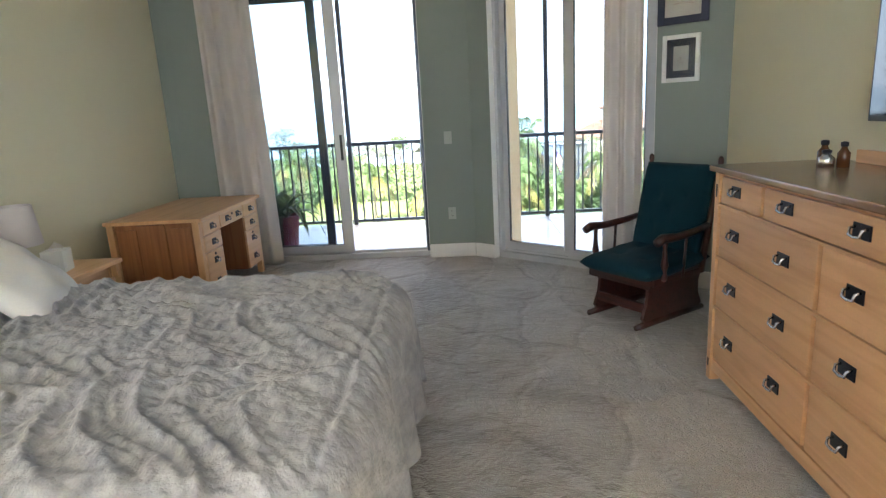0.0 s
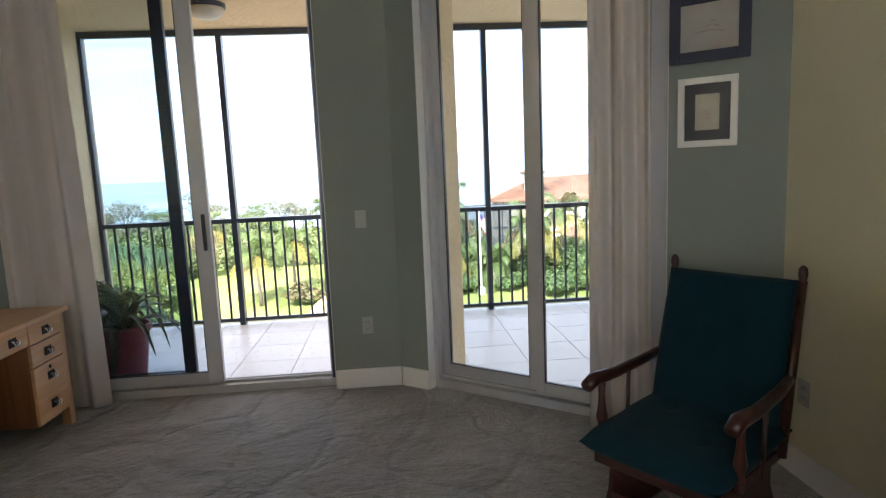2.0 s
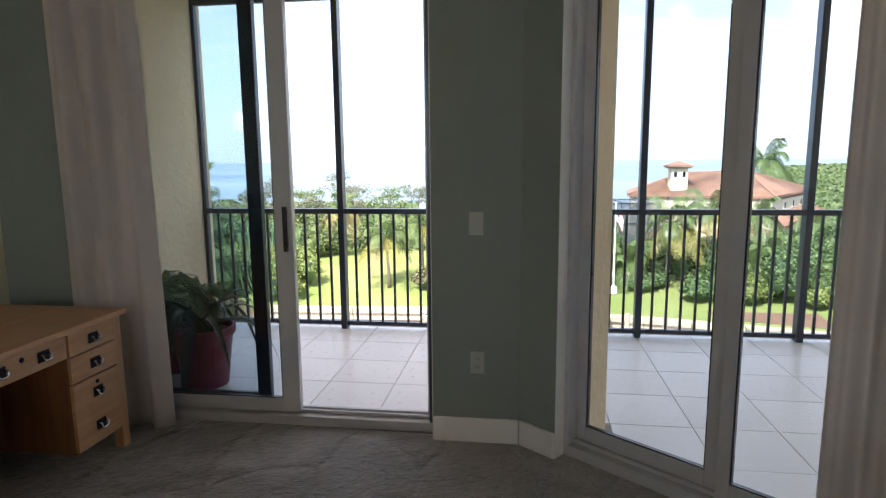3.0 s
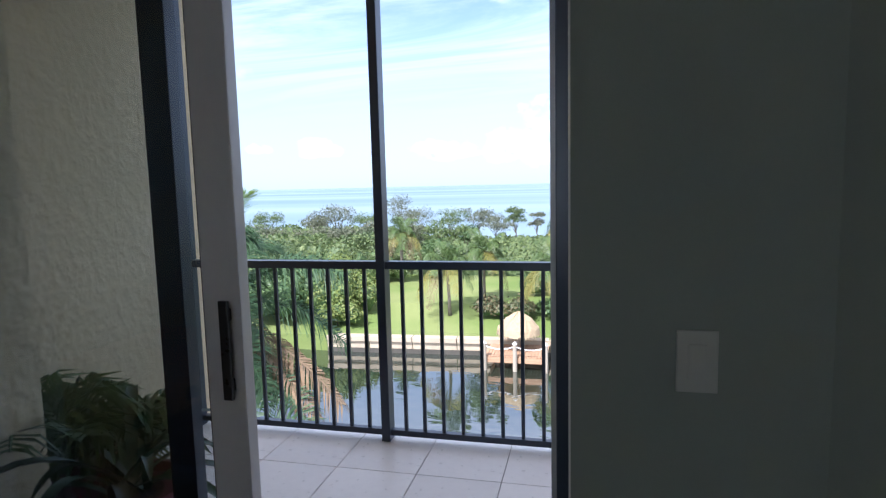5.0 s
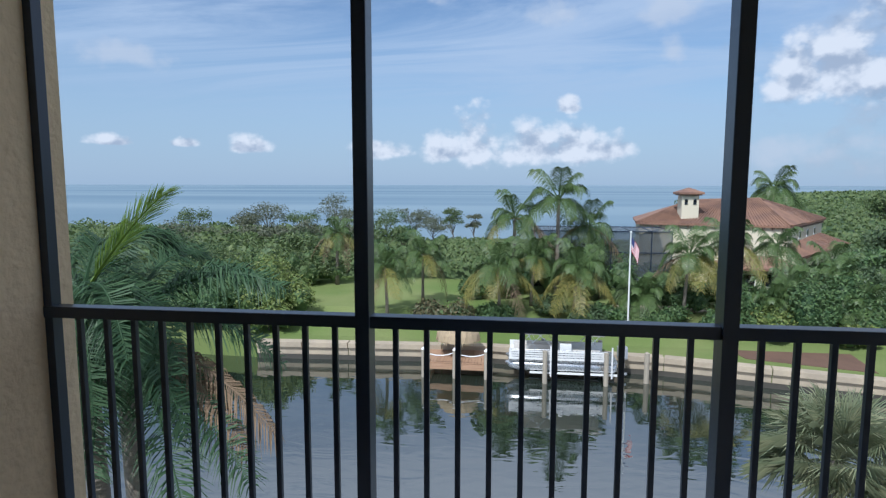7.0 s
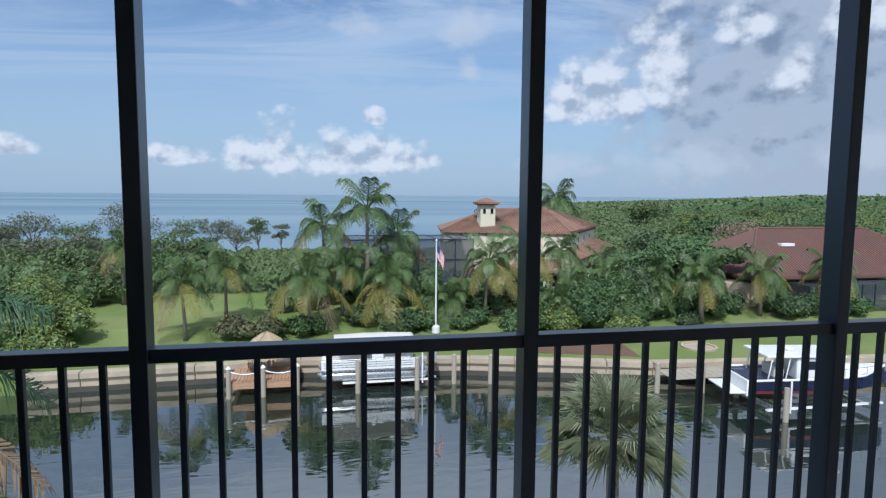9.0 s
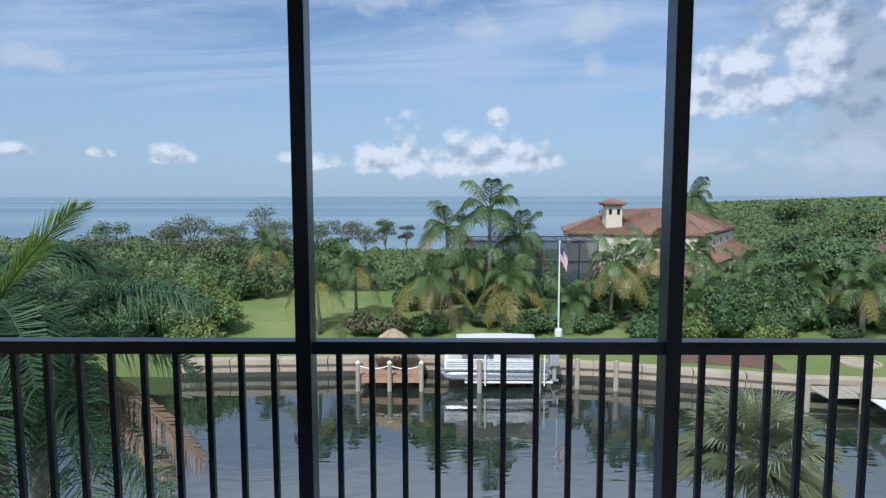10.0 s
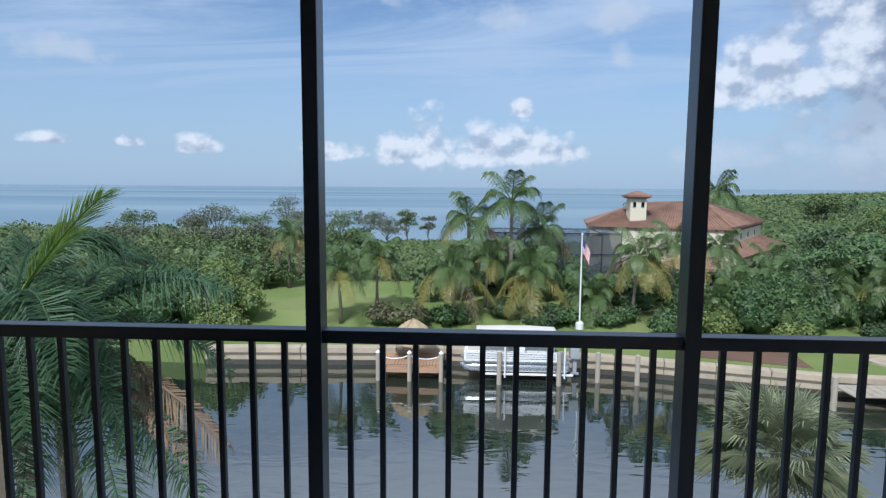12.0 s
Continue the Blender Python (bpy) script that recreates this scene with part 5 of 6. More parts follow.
def shrub(name, x, y, rx, ry, h, leaves, material, seed, label, size=0.16, zg=ZG, category="bush", group="garden shrubs"):
    """A rounded, uneven shrub on short stems."""
    rnd = random.Random(seed)
    blobs = []
    n = max(3, int(rx * ry * 1.2) + 2)
    for k in range(min(n, 14)):
        a, f = rnd.uniform(0, math.tau), rnd.uniform(0, 0.75) ** 0.7
        hh = h * rnd.uniform(0.45, 0.72)
        blobs.append(((math.cos(a) * f * rx, math.sin(a) * f * ry, hh * 0.62), (rx * rnd.uniform(0.3, 0.48), ry * rnd.uniform(0.35, 0.5), hh * 0.62)))
    t = thing(name, label, category, Matrix.Translation((x, y, zg)), group)
    o = new("leaves", leaf_mesh("leaves", blobs, leaves, size, material, seed))
    o.parent = t
    # bush green for every heart, which darkens the inside of paler shrubs
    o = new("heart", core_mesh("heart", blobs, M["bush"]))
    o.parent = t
    part("stem", tube([(0, 0, 0), (0.05, 0.02, h * 0.4)], [0.06, 0.03], 6), M["bark"], t)
    return t


def thicket(name, x0, x1, y0, y1, top, count, size, material, seed, label, lump=1.2, core=M["bush"]):
    """A closed canopy over a stretch of land; top(x, y) gives its height above datum."""
    rng = np.random.default_rng(seed)
    xs, ys = rng.uniform(x0, x1, count), rng.uniform(y0, y1, count)

    def height(x, y):
        return top(x, y) + lump * (noise.noise(Vector((x * 0.22, y * 0.22, seed))) + 0.6 * noise.noise(Vector((x * 0.6, y * 0.6, seed))))
    z = np.array([height(a, b) for a, b in zip(xs, ys)])
    p = np.stack([xs, ys, z + rng.uniform(-0.9, 0.25, count) * min(lump, 1.4)], 1)
    nrm = rng.normal(size=(count, 3)) * 0.7 + np.array([0, -0.35, 0.9])
    nrm /= np.linalg.norm(nrm, axis=1, keepdims=True)
    o = new(name, quads(name, p, nrm, size * rng.uniform(0.6, 1.5, count), 0.55, material, rng))
    tagged(o, label, "woods", "", "stuff")
    nx, ny = max(6, int((x1 - x0) / 2.2)), max(6, int((y1 - y0) / 2.2))
    bm = cloth_grid(min(nx, 120), min(ny, 80), lambda u, v: Vector((x0 + u * (x1 - x0), y0 + v * (y1 - y0), (height(x0 + u * (x1 - x0), y0 + v * (y1 - y0)) - 0.55) if 0 < u < 1 and 0 < v < 1 else -14)))
    part("undergrowth", bm, core, o, smooth=True)
    return o


# ---------------------------------------------------------------- palms
def frond_mesh(name, length, rise, droop, pairs, leaf, width, material, seed, hang=0.5):
    bm = bmesh.new()
    frond(bm, Vector((0, 0, 0)), 0.0, length, rise, droop, pairs, leaf, width, random.Random(seed), hang)
    me = bpy.data.meshes.new(name)
    bm.to_mesh(me)
    bm.free()
    me.materials.append(material)
    return me


COCO = [frond_mesh("frond", 1, r, d, 70, 0.30, 0.0125, M["palm"], k, 0.55) for k, (r, d) in enumerate([(2.0, 1.0), (1.5, 1.3), (1.0, 1.4), (0.5, 1.4), (0.0, 1.3)])]
YELLOW = [frond_mesh("frond", 1, r, d, 66, 0.30, 0.0125, M["palm_yellow"], 20 + k, 0.6) for k, (r, d) in enumerate([(0.2, 1.25), (-0.1, 1.2)])]
DEAD = frond_mesh("frond", 1, -0.4, 1.6, 34, 0.28, 0.015, M["palm_dead"], 40, 0.8)


def palm(x, y, trunk_h, length, n, seed, label, yellow=0.2, dead=1, group="coconut palms in the garden", lean=0.3, zg=ZG, shaft=0.13, name="palm_tree"):
    rnd = random.Random(seed)
    t = thing(name, label, "palm tree", Matrix.Translation((x, y, zg)), group)
    lx, ly = rnd.uniform(-lean, lean), rnd.uniform(-lean, lean)
    top = Vector((lx, ly, trunk_h))
    bm = tube([(0, 0, 0), (lx * 0.2, ly * 0.2, trunk_h * 0.35), (lx * 0.6, ly * 0.6, trunk_h * 0.7), top], [shaft * 1.35, shaft, shaft * 0.9, shaft * 0.7], 9)
    part("trunk", bm, M["trunk"], t, smooth=True)
    n += 1
    for k in range(n + dead):
        f = k / max(n - 1, 1)
        if k >= n:
            me = DEAD
        elif f > 0.6 and rnd.random() < yellow * 1.5:
            me = rnd.choice(YELLOW)
        else:
            me = COCO[min(int(f * 5), 4)]
        o = new("frond", me)
        o.parent = t
        o.matrix_basis = Matrix.Translation(top) @ pose(0, 0, 0, rnd.uniform(-8, 8), rnd.uniform(-8, 8), k * 137.5 + rnd.uniform(-14, 14)) @ Matrix.Scale(length * rnd.uniform(1.05, 1.35), 4)
    return t


for k, (x, y, h, l, n, yel, dead) in enumerate([(-10.5, 50.5, 4.3, 2.6, 14, 0.5, 1), (-8.7, 57.0, 4.6, 2.7, 15, 0.5, 1), (-1.6, 51.5, 4.2, 3.1, 17, 0.7, 1), (4.4, 54.0, 3.7, 3.2, 18, 0.7, 1),
                                                 (1.0, 57.5, 4.3, 2.9, 16, 0.4, 1), (13.0, 53.6, 5.2, 3.0, 16, 0.5, 1), (16.8, 55.5, 6.0, 2.9, 15, 0.4, 1), (22.5, 60.0, 5.4, 2.8, 15, 0.3, 1)]):
    palm(x, y, h, l, n, 100 + k, "coconut palm with yellowing lower fronds on the lawn", yel, dead)
for k, (x, y, h, l) in enumerate([(21.6, 54.2, 2.6, 2.5), (24.6, 50.8, 2.2, 2.3), (25.8, 55.6, 3.4, 2.6), (28.2, 53.0, 2.6, 2.4), (30.6, 56.4, 3.4, 2.6), (33.4, 58.0, 3.2, 2.5), (18.6, 50.6, 2.2, 2.2)]):
    palm(x, y, h, l, 19, 160 + k, "bushy green areca palm between the garden shrubs", 0.15, 0, "areca palms in the garden", 0.3, shaft=0.09)
palm(31.2, 50.0, 4.0, 3.0, 18, 131, "short green palm with a pale trunk by the far house", 0.1, 0, "palms by the far house", 0.1, shaft=0.2)
palm(38.6, 52.0, 4.0, 2.6, 16, 132, "short green palm with a pale trunk by the far house", 0.1, 0, "palms by the far house", 0.1, shaft=0.16)
palm(45.5, 51.5, 4.2, 2.8, 16, 133, "short green palm with a pale trunk by the far house", 0.3, 0, "palms by the far house", 0.1, shaft=0.16)
palm(3.5, 62.0, 9.3, 4.0, 13, 141, "tall royal palm towering over the garden", 0.05, 0, "tall royal palms", 0.2, shaft=0.2)
palm(-0.6, 61.5, 7.6, 3.6, 12, 142, "tall royal palm towering over the garden", 0.1, 1, "tall royal palms", 0.2, shaft=0.2)
palm(6.5, 64.0, 6.6, 3.4, 12, 143, "royal palm with hanging fronds", 0.15, 1, "tall royal palms", 0.2, shaft=0.18)
palm(35.8, 95.0, 10.2, 4.3, 15, 144, "tall royal palm behind the villa", 0.05, 0, "tall royal palms", 0.2, shaft=0.2)
palm(9.6, 54.5, 1.6, 3.0, 22, 151, "squat date palm with blue-green fronds", 0.05, 0, "date palms", 0.1, shaft=0.22)
palm(-19.5, 66.0, 5.6, 2.4, 16, 152, "cabbage palm with a skirt of dead fronds", 0.3, 6, "cabbage palms", 0.1, shaft=0.18)
palm(28.5, 63.5, 3.6, 2.8, 16, 153, "green palm among the trees", 0.1, 0, "palms by the far house", 0.2)
palm(36.0, 66.0, 5.0, 2.8, 16, 154, "green palm among the trees", 0.1, 0, "palms by the far house", 0.2)


# the two near palms whose crowns hang before the balcony
def near_palm(x, y, z_top, length, fronds, seed, label, spear=None, dead=()):
    rnd = random.Random(seed)
    t = thing("royal_palm", label, "palm tree", Matrix.Translation((x, y, ZW + 1.0)), "palms beside the building")
    top = Vector((0, 0, z_top - ZW - 1.0))
    part("trunk", tube([(0.15, 0.1, 0), (0.1, 0.05, top.z * 0.4), (0, 0, top.z * 0.82), top], [0.24, 0.20, 0.17, 0.12], 12), M["trunk"], t, smooth=True)
    part("crownshaft", tube([(0, 0, top.z - 1.2), (0, 0, top.z - 0.5), (0, 0, top.z + 0.1)], [0.15, 0.16, 0.08], 12), M["palm_spear"], t, "smooth green crownshaft", smooth=True)
    for k, (az, rise, droop, ln) in enumerate(fronds):
        bm = bmesh.new()
        frond(bm, top, radians(az), length * ln, rise, droop, 130, 0.80, 0.032, random.Random(seed * 50 + k), 0.38, 0.0, 0.45)
        part("frond", bm, M["palm_near"], t)
    for az, rise, droop, ln in dead:
        bm = bmesh.new()
        frond(bm, top - Vector((0, 0, 0.2)), radians(az), length * ln, rise, droop, 80, 0.62, 0.045, random.Random(seed + 7), 1.1, 0.0, 0.0, 0.2)
        part("frond", bm, M["palm_dead"], t, "brown dead frond")
    if spear:
        bm = bmesh.new()
        frond(bm, top, radians(spear[0]), spear[1], 1.6, 0.40, 120, 0.85, 0.036, random.Random(seed + 9), 0.10, 0.0, 0.35, 0.9)
        part("spear_frond", bm, M["palm_spear"], t, "bright green young frond")


near_palm(-7.9, 15.5, -1.2, 5.2, [(-3, 1.08, 0.81, 1.03), (35, 1.2, 1.0, 0.9), (80, 1.5, 1.1, 0.85), (130, 1.5, 1.2, 0.85), (180, 1.3, 1.2, 0.9), (225, 1.3, 1.2, 0.8), (270, 1.2, 1.3, 0.75), (312, 1.0, 1.2, 0.8),
                                  (12, 0.5, 0.9, 0.8), (250, 0.3, 1.2, 0.7), (295, 0.2, 1.1, 0.7), (205, 0.3, 1.2, 0.7), (272, -0.4, 1.0, 0.6), (318, -0.5, 0.9, 0.64), (225, -0.3, 0.9, 0.62), (335, -1.0, 0.6, 0.5)], 5,
          "large dark green royal palm in front of the balcony", None, [(-12, -0.1, 0.66, 0.72), (-20, -0.25, 0.70, 0.64)])
near_palm(-7.75, 14.3, -0.45, 3.7, [(0, 0.9, 1.5, 0.8), (-35, 1.0, 1.4, 0.9), (60, 1.7, 1.3, 0.9), (110, 1.6, 1.3, 0.9), (165, 1.5, 1.3, 1.0), (205, 1.5, 1.3, 1.0), (250, 1.2, 1.4, 0.9), (310, 0.7, 1.5, 0.9), (285, 0.3, 1.4, 0.9), (345, 0.1, 1.4, 0.8)], 6,
          "large royal palm with a bright young spear frond", (-2, 2.7))


def fan_palm(x, y, z_top, n, r, seed, label):
    """Sabal: fan leaves of many pleated fingers on long stalks."""
    rnd = random.Random(seed)
    zb = ZW + 0.4
    t = thing("fan_palm", label, "palm tree", Matrix.Translation((x, y, zb)))
    top = Vector((0, 0, z_top - zb))
    part("trunk", tube([(0, 0, 0), (0.05, 0, top.z * 0.5), top], [0.24, 0.2, 0.18], 10), M["trunk"], t, smooth=True)
    for k in range(n):
        az = k * 2.3999 + rnd.uniform(-0.2, 0.2)
        el = radians(78 - 105 * (k / n) + rnd.uniform(-8, 8))
        d = Vector((math.cos(az) * math.cos(el), math.sin(az) * math.cos(el), math.sin(el)))
        s = Vector((-math.sin(az), math.cos(az), 0))
        u = s.cross(d) * -1
        hub = top + d * r * rnd.uniform(0.42, 0.58)
        bm = tube([top, top + d * r * 0.3 + Vector((0, 0, 0.05)), hub], [0.03, 0.022, 0.016], 5)
        fingers = 36
        for j in range(fingers):
            a = radians(-118 + 236 * j / (fingers - 1))
            ray = (d * math.cos(a) + s * math.sin(a)).normalized()
            ln = r * 0.62 * (0.72 + 0.28 * math.cos(a * 0.7)) * rnd.uniform(0.88, 1.08)
            side = ray.cross(u).normalized()
            w = 0.021
            p1 = hub + ray * ln * 0.55 - u * 0.02
            p2 = hub + ray * ln - Vector((0, 0, ln * rnd.uniform(0.12, 0.38)))
            vs = [bm.verts.new(q) for q in (hub - side * 0.006, hub + side * 0.006, p1 + side * w, p2, p1 - side * w)]
            bm.faces.new(vs)
        part("fan_leaf", bm, M["fan"], t)


fan_palm(8.6, 21.8, -6.0, 46, 2.15, 61, "pale green fan palm at the water's edge")
fan_palm(5.2, 14.5, -9.2, 26, 1.5, 62, "pale green fan palm at the water's edge")

# ---------------------------------------------------------------- shrubs, trees and woods
for k, (x, y, rx, ry, h, mt, lab) in enumerate([
        (-5.2, 50.3, 2.9, 1.4, 2.3, "croton", "dense garden shrub with reddish leaf tips"), (-1.8, 50.2, 1.8, 1.2, 1.9, "bush", "dense round garden shrub"), (4.2, 49.8, 2.6, 1.3, 2.1, "olive", "dense round garden shrub"),
        (14.5, 49.0, 2.8, 1.6, 2.4, "bush", "dense round garden shrub"), (17.8, 47.5, 2.4, 1.6, 2.6, "lime", "light green garden shrub"), (20.5, 50.0, 2.8, 2.2, 4.4, "bush", "tall leafy garden shrub"),
        (24.0, 52.5, 3.0, 2.2, 5.2, "bush", "tall leafy garden shrub"), (27.5, 55.0, 3.0, 2.4, 5.4, "olive", "tall leafy garden shrub"), (18.5, 53.5, 2.4, 2.2, 4.2, "bush", "tall leafy garden shrub"),
        (30.0, 60.5, 3.6, 3.0, 6.2, "bush", "tall leafy garden shrub"), (35.0, 61.5, 3.4, 3.0, 5.6, "bush", "tall leafy garden shrub"), (26.5, 62.5, 3.4, 3.0, 4.3, "bush", "tall leafy garden shrub"),
        (34.5, 52.3, 2.0, 1.6, 2.8, "bush", "dense round garden shrub"), (42.0, 51.0, 2.6, 1.8, 2.8, "olive", "dense round garden shrub"), (-18.5, 46.0, 2.6, 2.0, 3.0, "lime", "light green shrub at the water's edge"),
        (-20.0, 50.5, 3.4, 2.6, 4.4, "lime", "light green shrub beside the lawn"), (-23.0, 55.0, 3.8, 3.0, 5.2, "lime", "light green shrub beside the lawn"), (-24.5, 48.0, 3.6, 3.0, 4.8, "bush", "dense shrub at the water's edge"),
        (-31.0, 52.0, 4.6, 3.6, 6.2, "mangrove", "large rounded mangrove"), (-38.0, 55.0, 5.0, 4.0, 6.4, "mangrove", "large rounded mangrove"), (-28.5, 60.0, 4.6, 3.6, 6.4, "mangrove", "large rounded mangrove"),
        (-36.0, 64.0, 5.0, 4.0, 6.8, "olive", "large rounded mangrove"), (-46.0, 60.0, 5.0, 4.0, 7.0, "mangrove", "large rounded mangrove"), (-22.5, 66.5, 3.4, 3.0, 4.6, "mangrove", "large rounded mangrove"),
        (7.2, 52.3, 2.0, 1.4, 1.8, "bush", "dense round garden shrub"), (11.0, 51.0, 2.2, 1.5, 2.0, "bush", "dense round garden shrub"), (13.8, 56.5, 2.4, 1.8, 3.0, "bush", "dense round garden shrub"), (2.0, 54.5, 2.0, 1.5, 1.8, "olive", "dense round garden shrub"), (-3.5, 60.5, 2.6, 1.8, 2.6, "bush", "dense shrub under the palms"), (17.5, 60.0, 2.8, 2.2, 4.0, "bush", "dense shrub by the screened terrace"), (22.0, 46.6, 1.8, 1.3, 1.8, "lime", "light green garden shrub"),
        (-0.5, 64.0, 2.6, 2.4, 4.4, "bush", "dense shrub under the palms"), (3.0, 66.0, 3.4, 2.4, 5.6, "bush", "dense shrub under the palms"), (7.5, 62.0, 3.0, 2.4, 5.2, "bush", "dense shrub under the palms"), (11.5, 60.5, 2.6, 2.0, 3.2, "bush", "dense shrub by the screened terrace"),
        (25.5, 49.8, 2.6, 1.8, 3.4, "bush", "dense leafy shrub"), (29.0, 52.0, 2.4, 1.8, 3.6, "bush", "dense leafy shrub"), (33.2, 53.8, 2.2, 1.2, 2.6, "bush", "dense leafy shrub"), (37.0, 53.8, 2.2, 1.2, 2.3, "olive", "dense leafy shrub"), (40.5, 53.2, 2.0, 1.2, 2.4, "bush", "dense leafy shrub"), (29.5, 48.8, 1.8, 1.1, 1.3, "olive", "low leafy shrub"), (47.5, 51.2, 2.4, 1.4, 2.2, "bush", "dense leafy shrub")]):
    n = int(1100 + 420 * rx * h)
    shrub("shrub", x, y, rx, ry, h, min(n, 13000), M[mt], 300 + k, lab + " on the far bank", 0.13)

for k, (x, h, r) in enumerate([(-62, 5.0, 2.6), (-53, 4.6, 2.6), (-45.5, 5.8, 3.2), (-41.0, 5.2, 2.8), (-35.5, 6.8, 3.6), (-30.5, 5.8, 3.2), (-24.5, 5.6, 3.0), (-19.8, 5.6, 2.9), (-15.2, 5.4, 2.6), (-12.2, 4.6, 2.0), (-8.6, 5.0, 1.4), (-50, 5.0, 2.4)]):
    tree(x, 112 + 5 * math.sin(k * 2.1), h + 0.4 + 0.9 * math.sin(k * 3.7), r * 1.1, 1700, M["grey_green" if k % 3 else "mangrove"], 400 + k, "lone wind-shaped tree on the sea shore", 0.15, 0.30, "trees on the shore")
tree(70.0, 128.0, 9.5, 3.6, 1600, M["mangrove"], 431, "tall lone tree above the woods", 0.3, 0.3)
tree(34.5, 66.0, 6.6, 2.6, 1800, M["olive"], 433, "slender tree between the houses", 0.2, 0.3)
tree(52.0, 72.0, 7.4, 3.4, 1700, M["grey_twigs"], 432, "bare grey-twigged tree before the woods", 0.13, 0.2)

rs = random.Random(52)
for k in range(34):
    y = rs.uniform(86, 150)
    x = y * rs.uniform(0.56, 1.02)
    tree(x, y, rs.uniform(4.4, 6.4) + (y - 86) * 0.035, rs.uniform(2.6, 4.2), 1500, M[rs.choice(("bush", "mangrove", "olive", "lime"))], 500 + k, "rounded tree standing out of the woods", 0.22, 0.25, "trees in the woods")
for k in range(16):
    y = rs.uniform(70, 92)
    x = rs.uniform(-48, -16)
    tree(x, y, rs.uniform(3.6, 5.4), rs.uniform(2.0, 3.2), 1300, M[rs.choice(("bush", "mangrove", "olive", "grey_green"))], 560 + k, "rounded tree among the mangroves", 0.18, 0.25, "trees in the mangroves")

thicket("mangrove_thicket", -70, 20, 70, 112, lambda x, y: -7.7 - 0.6 * min(max((y - 80) / 30, 0), 1) + 0.9 * min(max(-x - 25, 0) / 20, 1), 52000, 0.24, M["mangrove"], 11, "low green mangroves between lawn and sea", 0.55, M["mangrove"])
thicket("mangrove_thicket", -110, -26, 62, 108, lambda x, y: -5.6 + 0.02 * (70 - y), 30000, 0.3, M["mangrove"], 14, "rounded mangroves between lawn and sea", 1.2, M["mangrove"])
thicket("far_woods", 42, 190, 84, 175, lambda x, y: -6.4 + min(max((y - 84) / 90, 0), 1) * 3.2 + 2.2 * min(max((x / y - 0.6) / 0.4, 0), 1), 95000, 0.30, M["mangrove"], 12, "dense green woods behind the houses", 1.1)
thicket("far_woods", 70, 460, 175, 420, lambda x, y: -4.6 + 6.0 * min(max((x / y - 0.38) / 0.5, 0), 1) - 14 * min(max((0.38 - x / y) / 0.04, 0), 1), 45000, 0.75, M["mangrove"], 13, "dense green woods reaching the horizon", 1.3)
thicket("garden_woods", 25, 41, 56, 68.5, lambda x, y: max(0.5 - y * (0.118 - 0.30 * min(max(x / y - 0.41, 0), 0.14)), ZG + 1), 18000, 0.20, M["bush"], 15, "dense leafy trees between the houses", 1.1)
thicket("garden_woods", 44, 60, 71.5, 86, lambda x, y: -5.2, 9000, 0.3, M["bush"], 17, "dense leafy trees beyond the far house", 1.1)
thicket("garden_woods", 60, 120, 50, 84, lambda x, y: -5.0, 12000, 0.4, M["bush"], 16, "dense leafy trees beyond the far house", 1.1)


# ---------------------------------------------------------------- houses
def hip_roof(x0, x1, y0, y1, ze, zr, inset, bm=None):
    """Hipped roof with thick eaves."""
    bm = bm or bmesh.new()
    lo = [bm.verts.new(p) for p in ((x0, y0, ze), (x1, y0, ze), (x1, y1, ze), (x0, y1, ze))]
    un = [bm.verts.new(p) for p in ((x0, y0, ze - 0.22), (x1, y0, ze - 0.22), (x1, y1, ze - 0.22), (x0, y1, ze - 0.22))]
    ym = (y0 + y1) / 2
    a, b = bm.verts.new((x0 + inset, ym, zr)), bm.verts.new((x1 - inset, ym, zr))
    bm.faces.new((lo[0], lo[1], b, a))
    bm.faces.new((lo[1], lo[2], b))
    bm.faces.new((lo[2], lo[3], a, b))
    bm.faces.new((lo[3], lo[0], a))
    for i in range(4):
        bm.faces.new((un[i - 1], un[i], lo[i], lo[i - 1]))
    bm.faces.new(un[::-1])
    return bm


def tile_rows(parent, x0, x1, y0, ze, zr, ym, inset, material, step=0.34):
    """Raised ribs of barrel tiles down the slope that faces the water."""
    bm = bmesh.new()
    n = int((x1 - x0) / step)
    for k in range(1, n):
        x = x0 + (x1 - x0) * k / n
        t = min(1, (x - x0) / inset, (x1 - x) / inset)
        if t < 0.08:
            continue
        tube([(x, y0, ze + 0.03), (x, y0 + (ym - y0) * t, ze + (zr - ze) * t + 0.03)], 0.07, 5, bm)
    for (a, b) in (((x0, y0), (x0 + inset, ym)), ((x1, y0), (x1 - inset, ym))):
        tube([(a[0], a[1], ze + 0.04), (b[0], b[1], zr + 0.06)], 0.13, 6, bm)
    tube([(x0 + inset, ym, zr + 0.05), (x1 - inset, ym, zr + 0.05)], 0.14, 6, bm)
    part("tile_ribs", bm, material, parent)


def house_window(parent, x, z, w, h, y, mat_frame=None):
    f = part("window", boxes(((x - w / 2 - 0.08, y - 0.06, z - 0.08), (x + w / 2 + 0.08, y + 0.05, z + h + 0.08))), mat_frame or M["white"], parent)
    part("window_pane", boxes(((x - w / 2, y - 0.075, z), (x + w / 2, y - 0.058, z + h))), M["winglass"], f, "dark window glass")


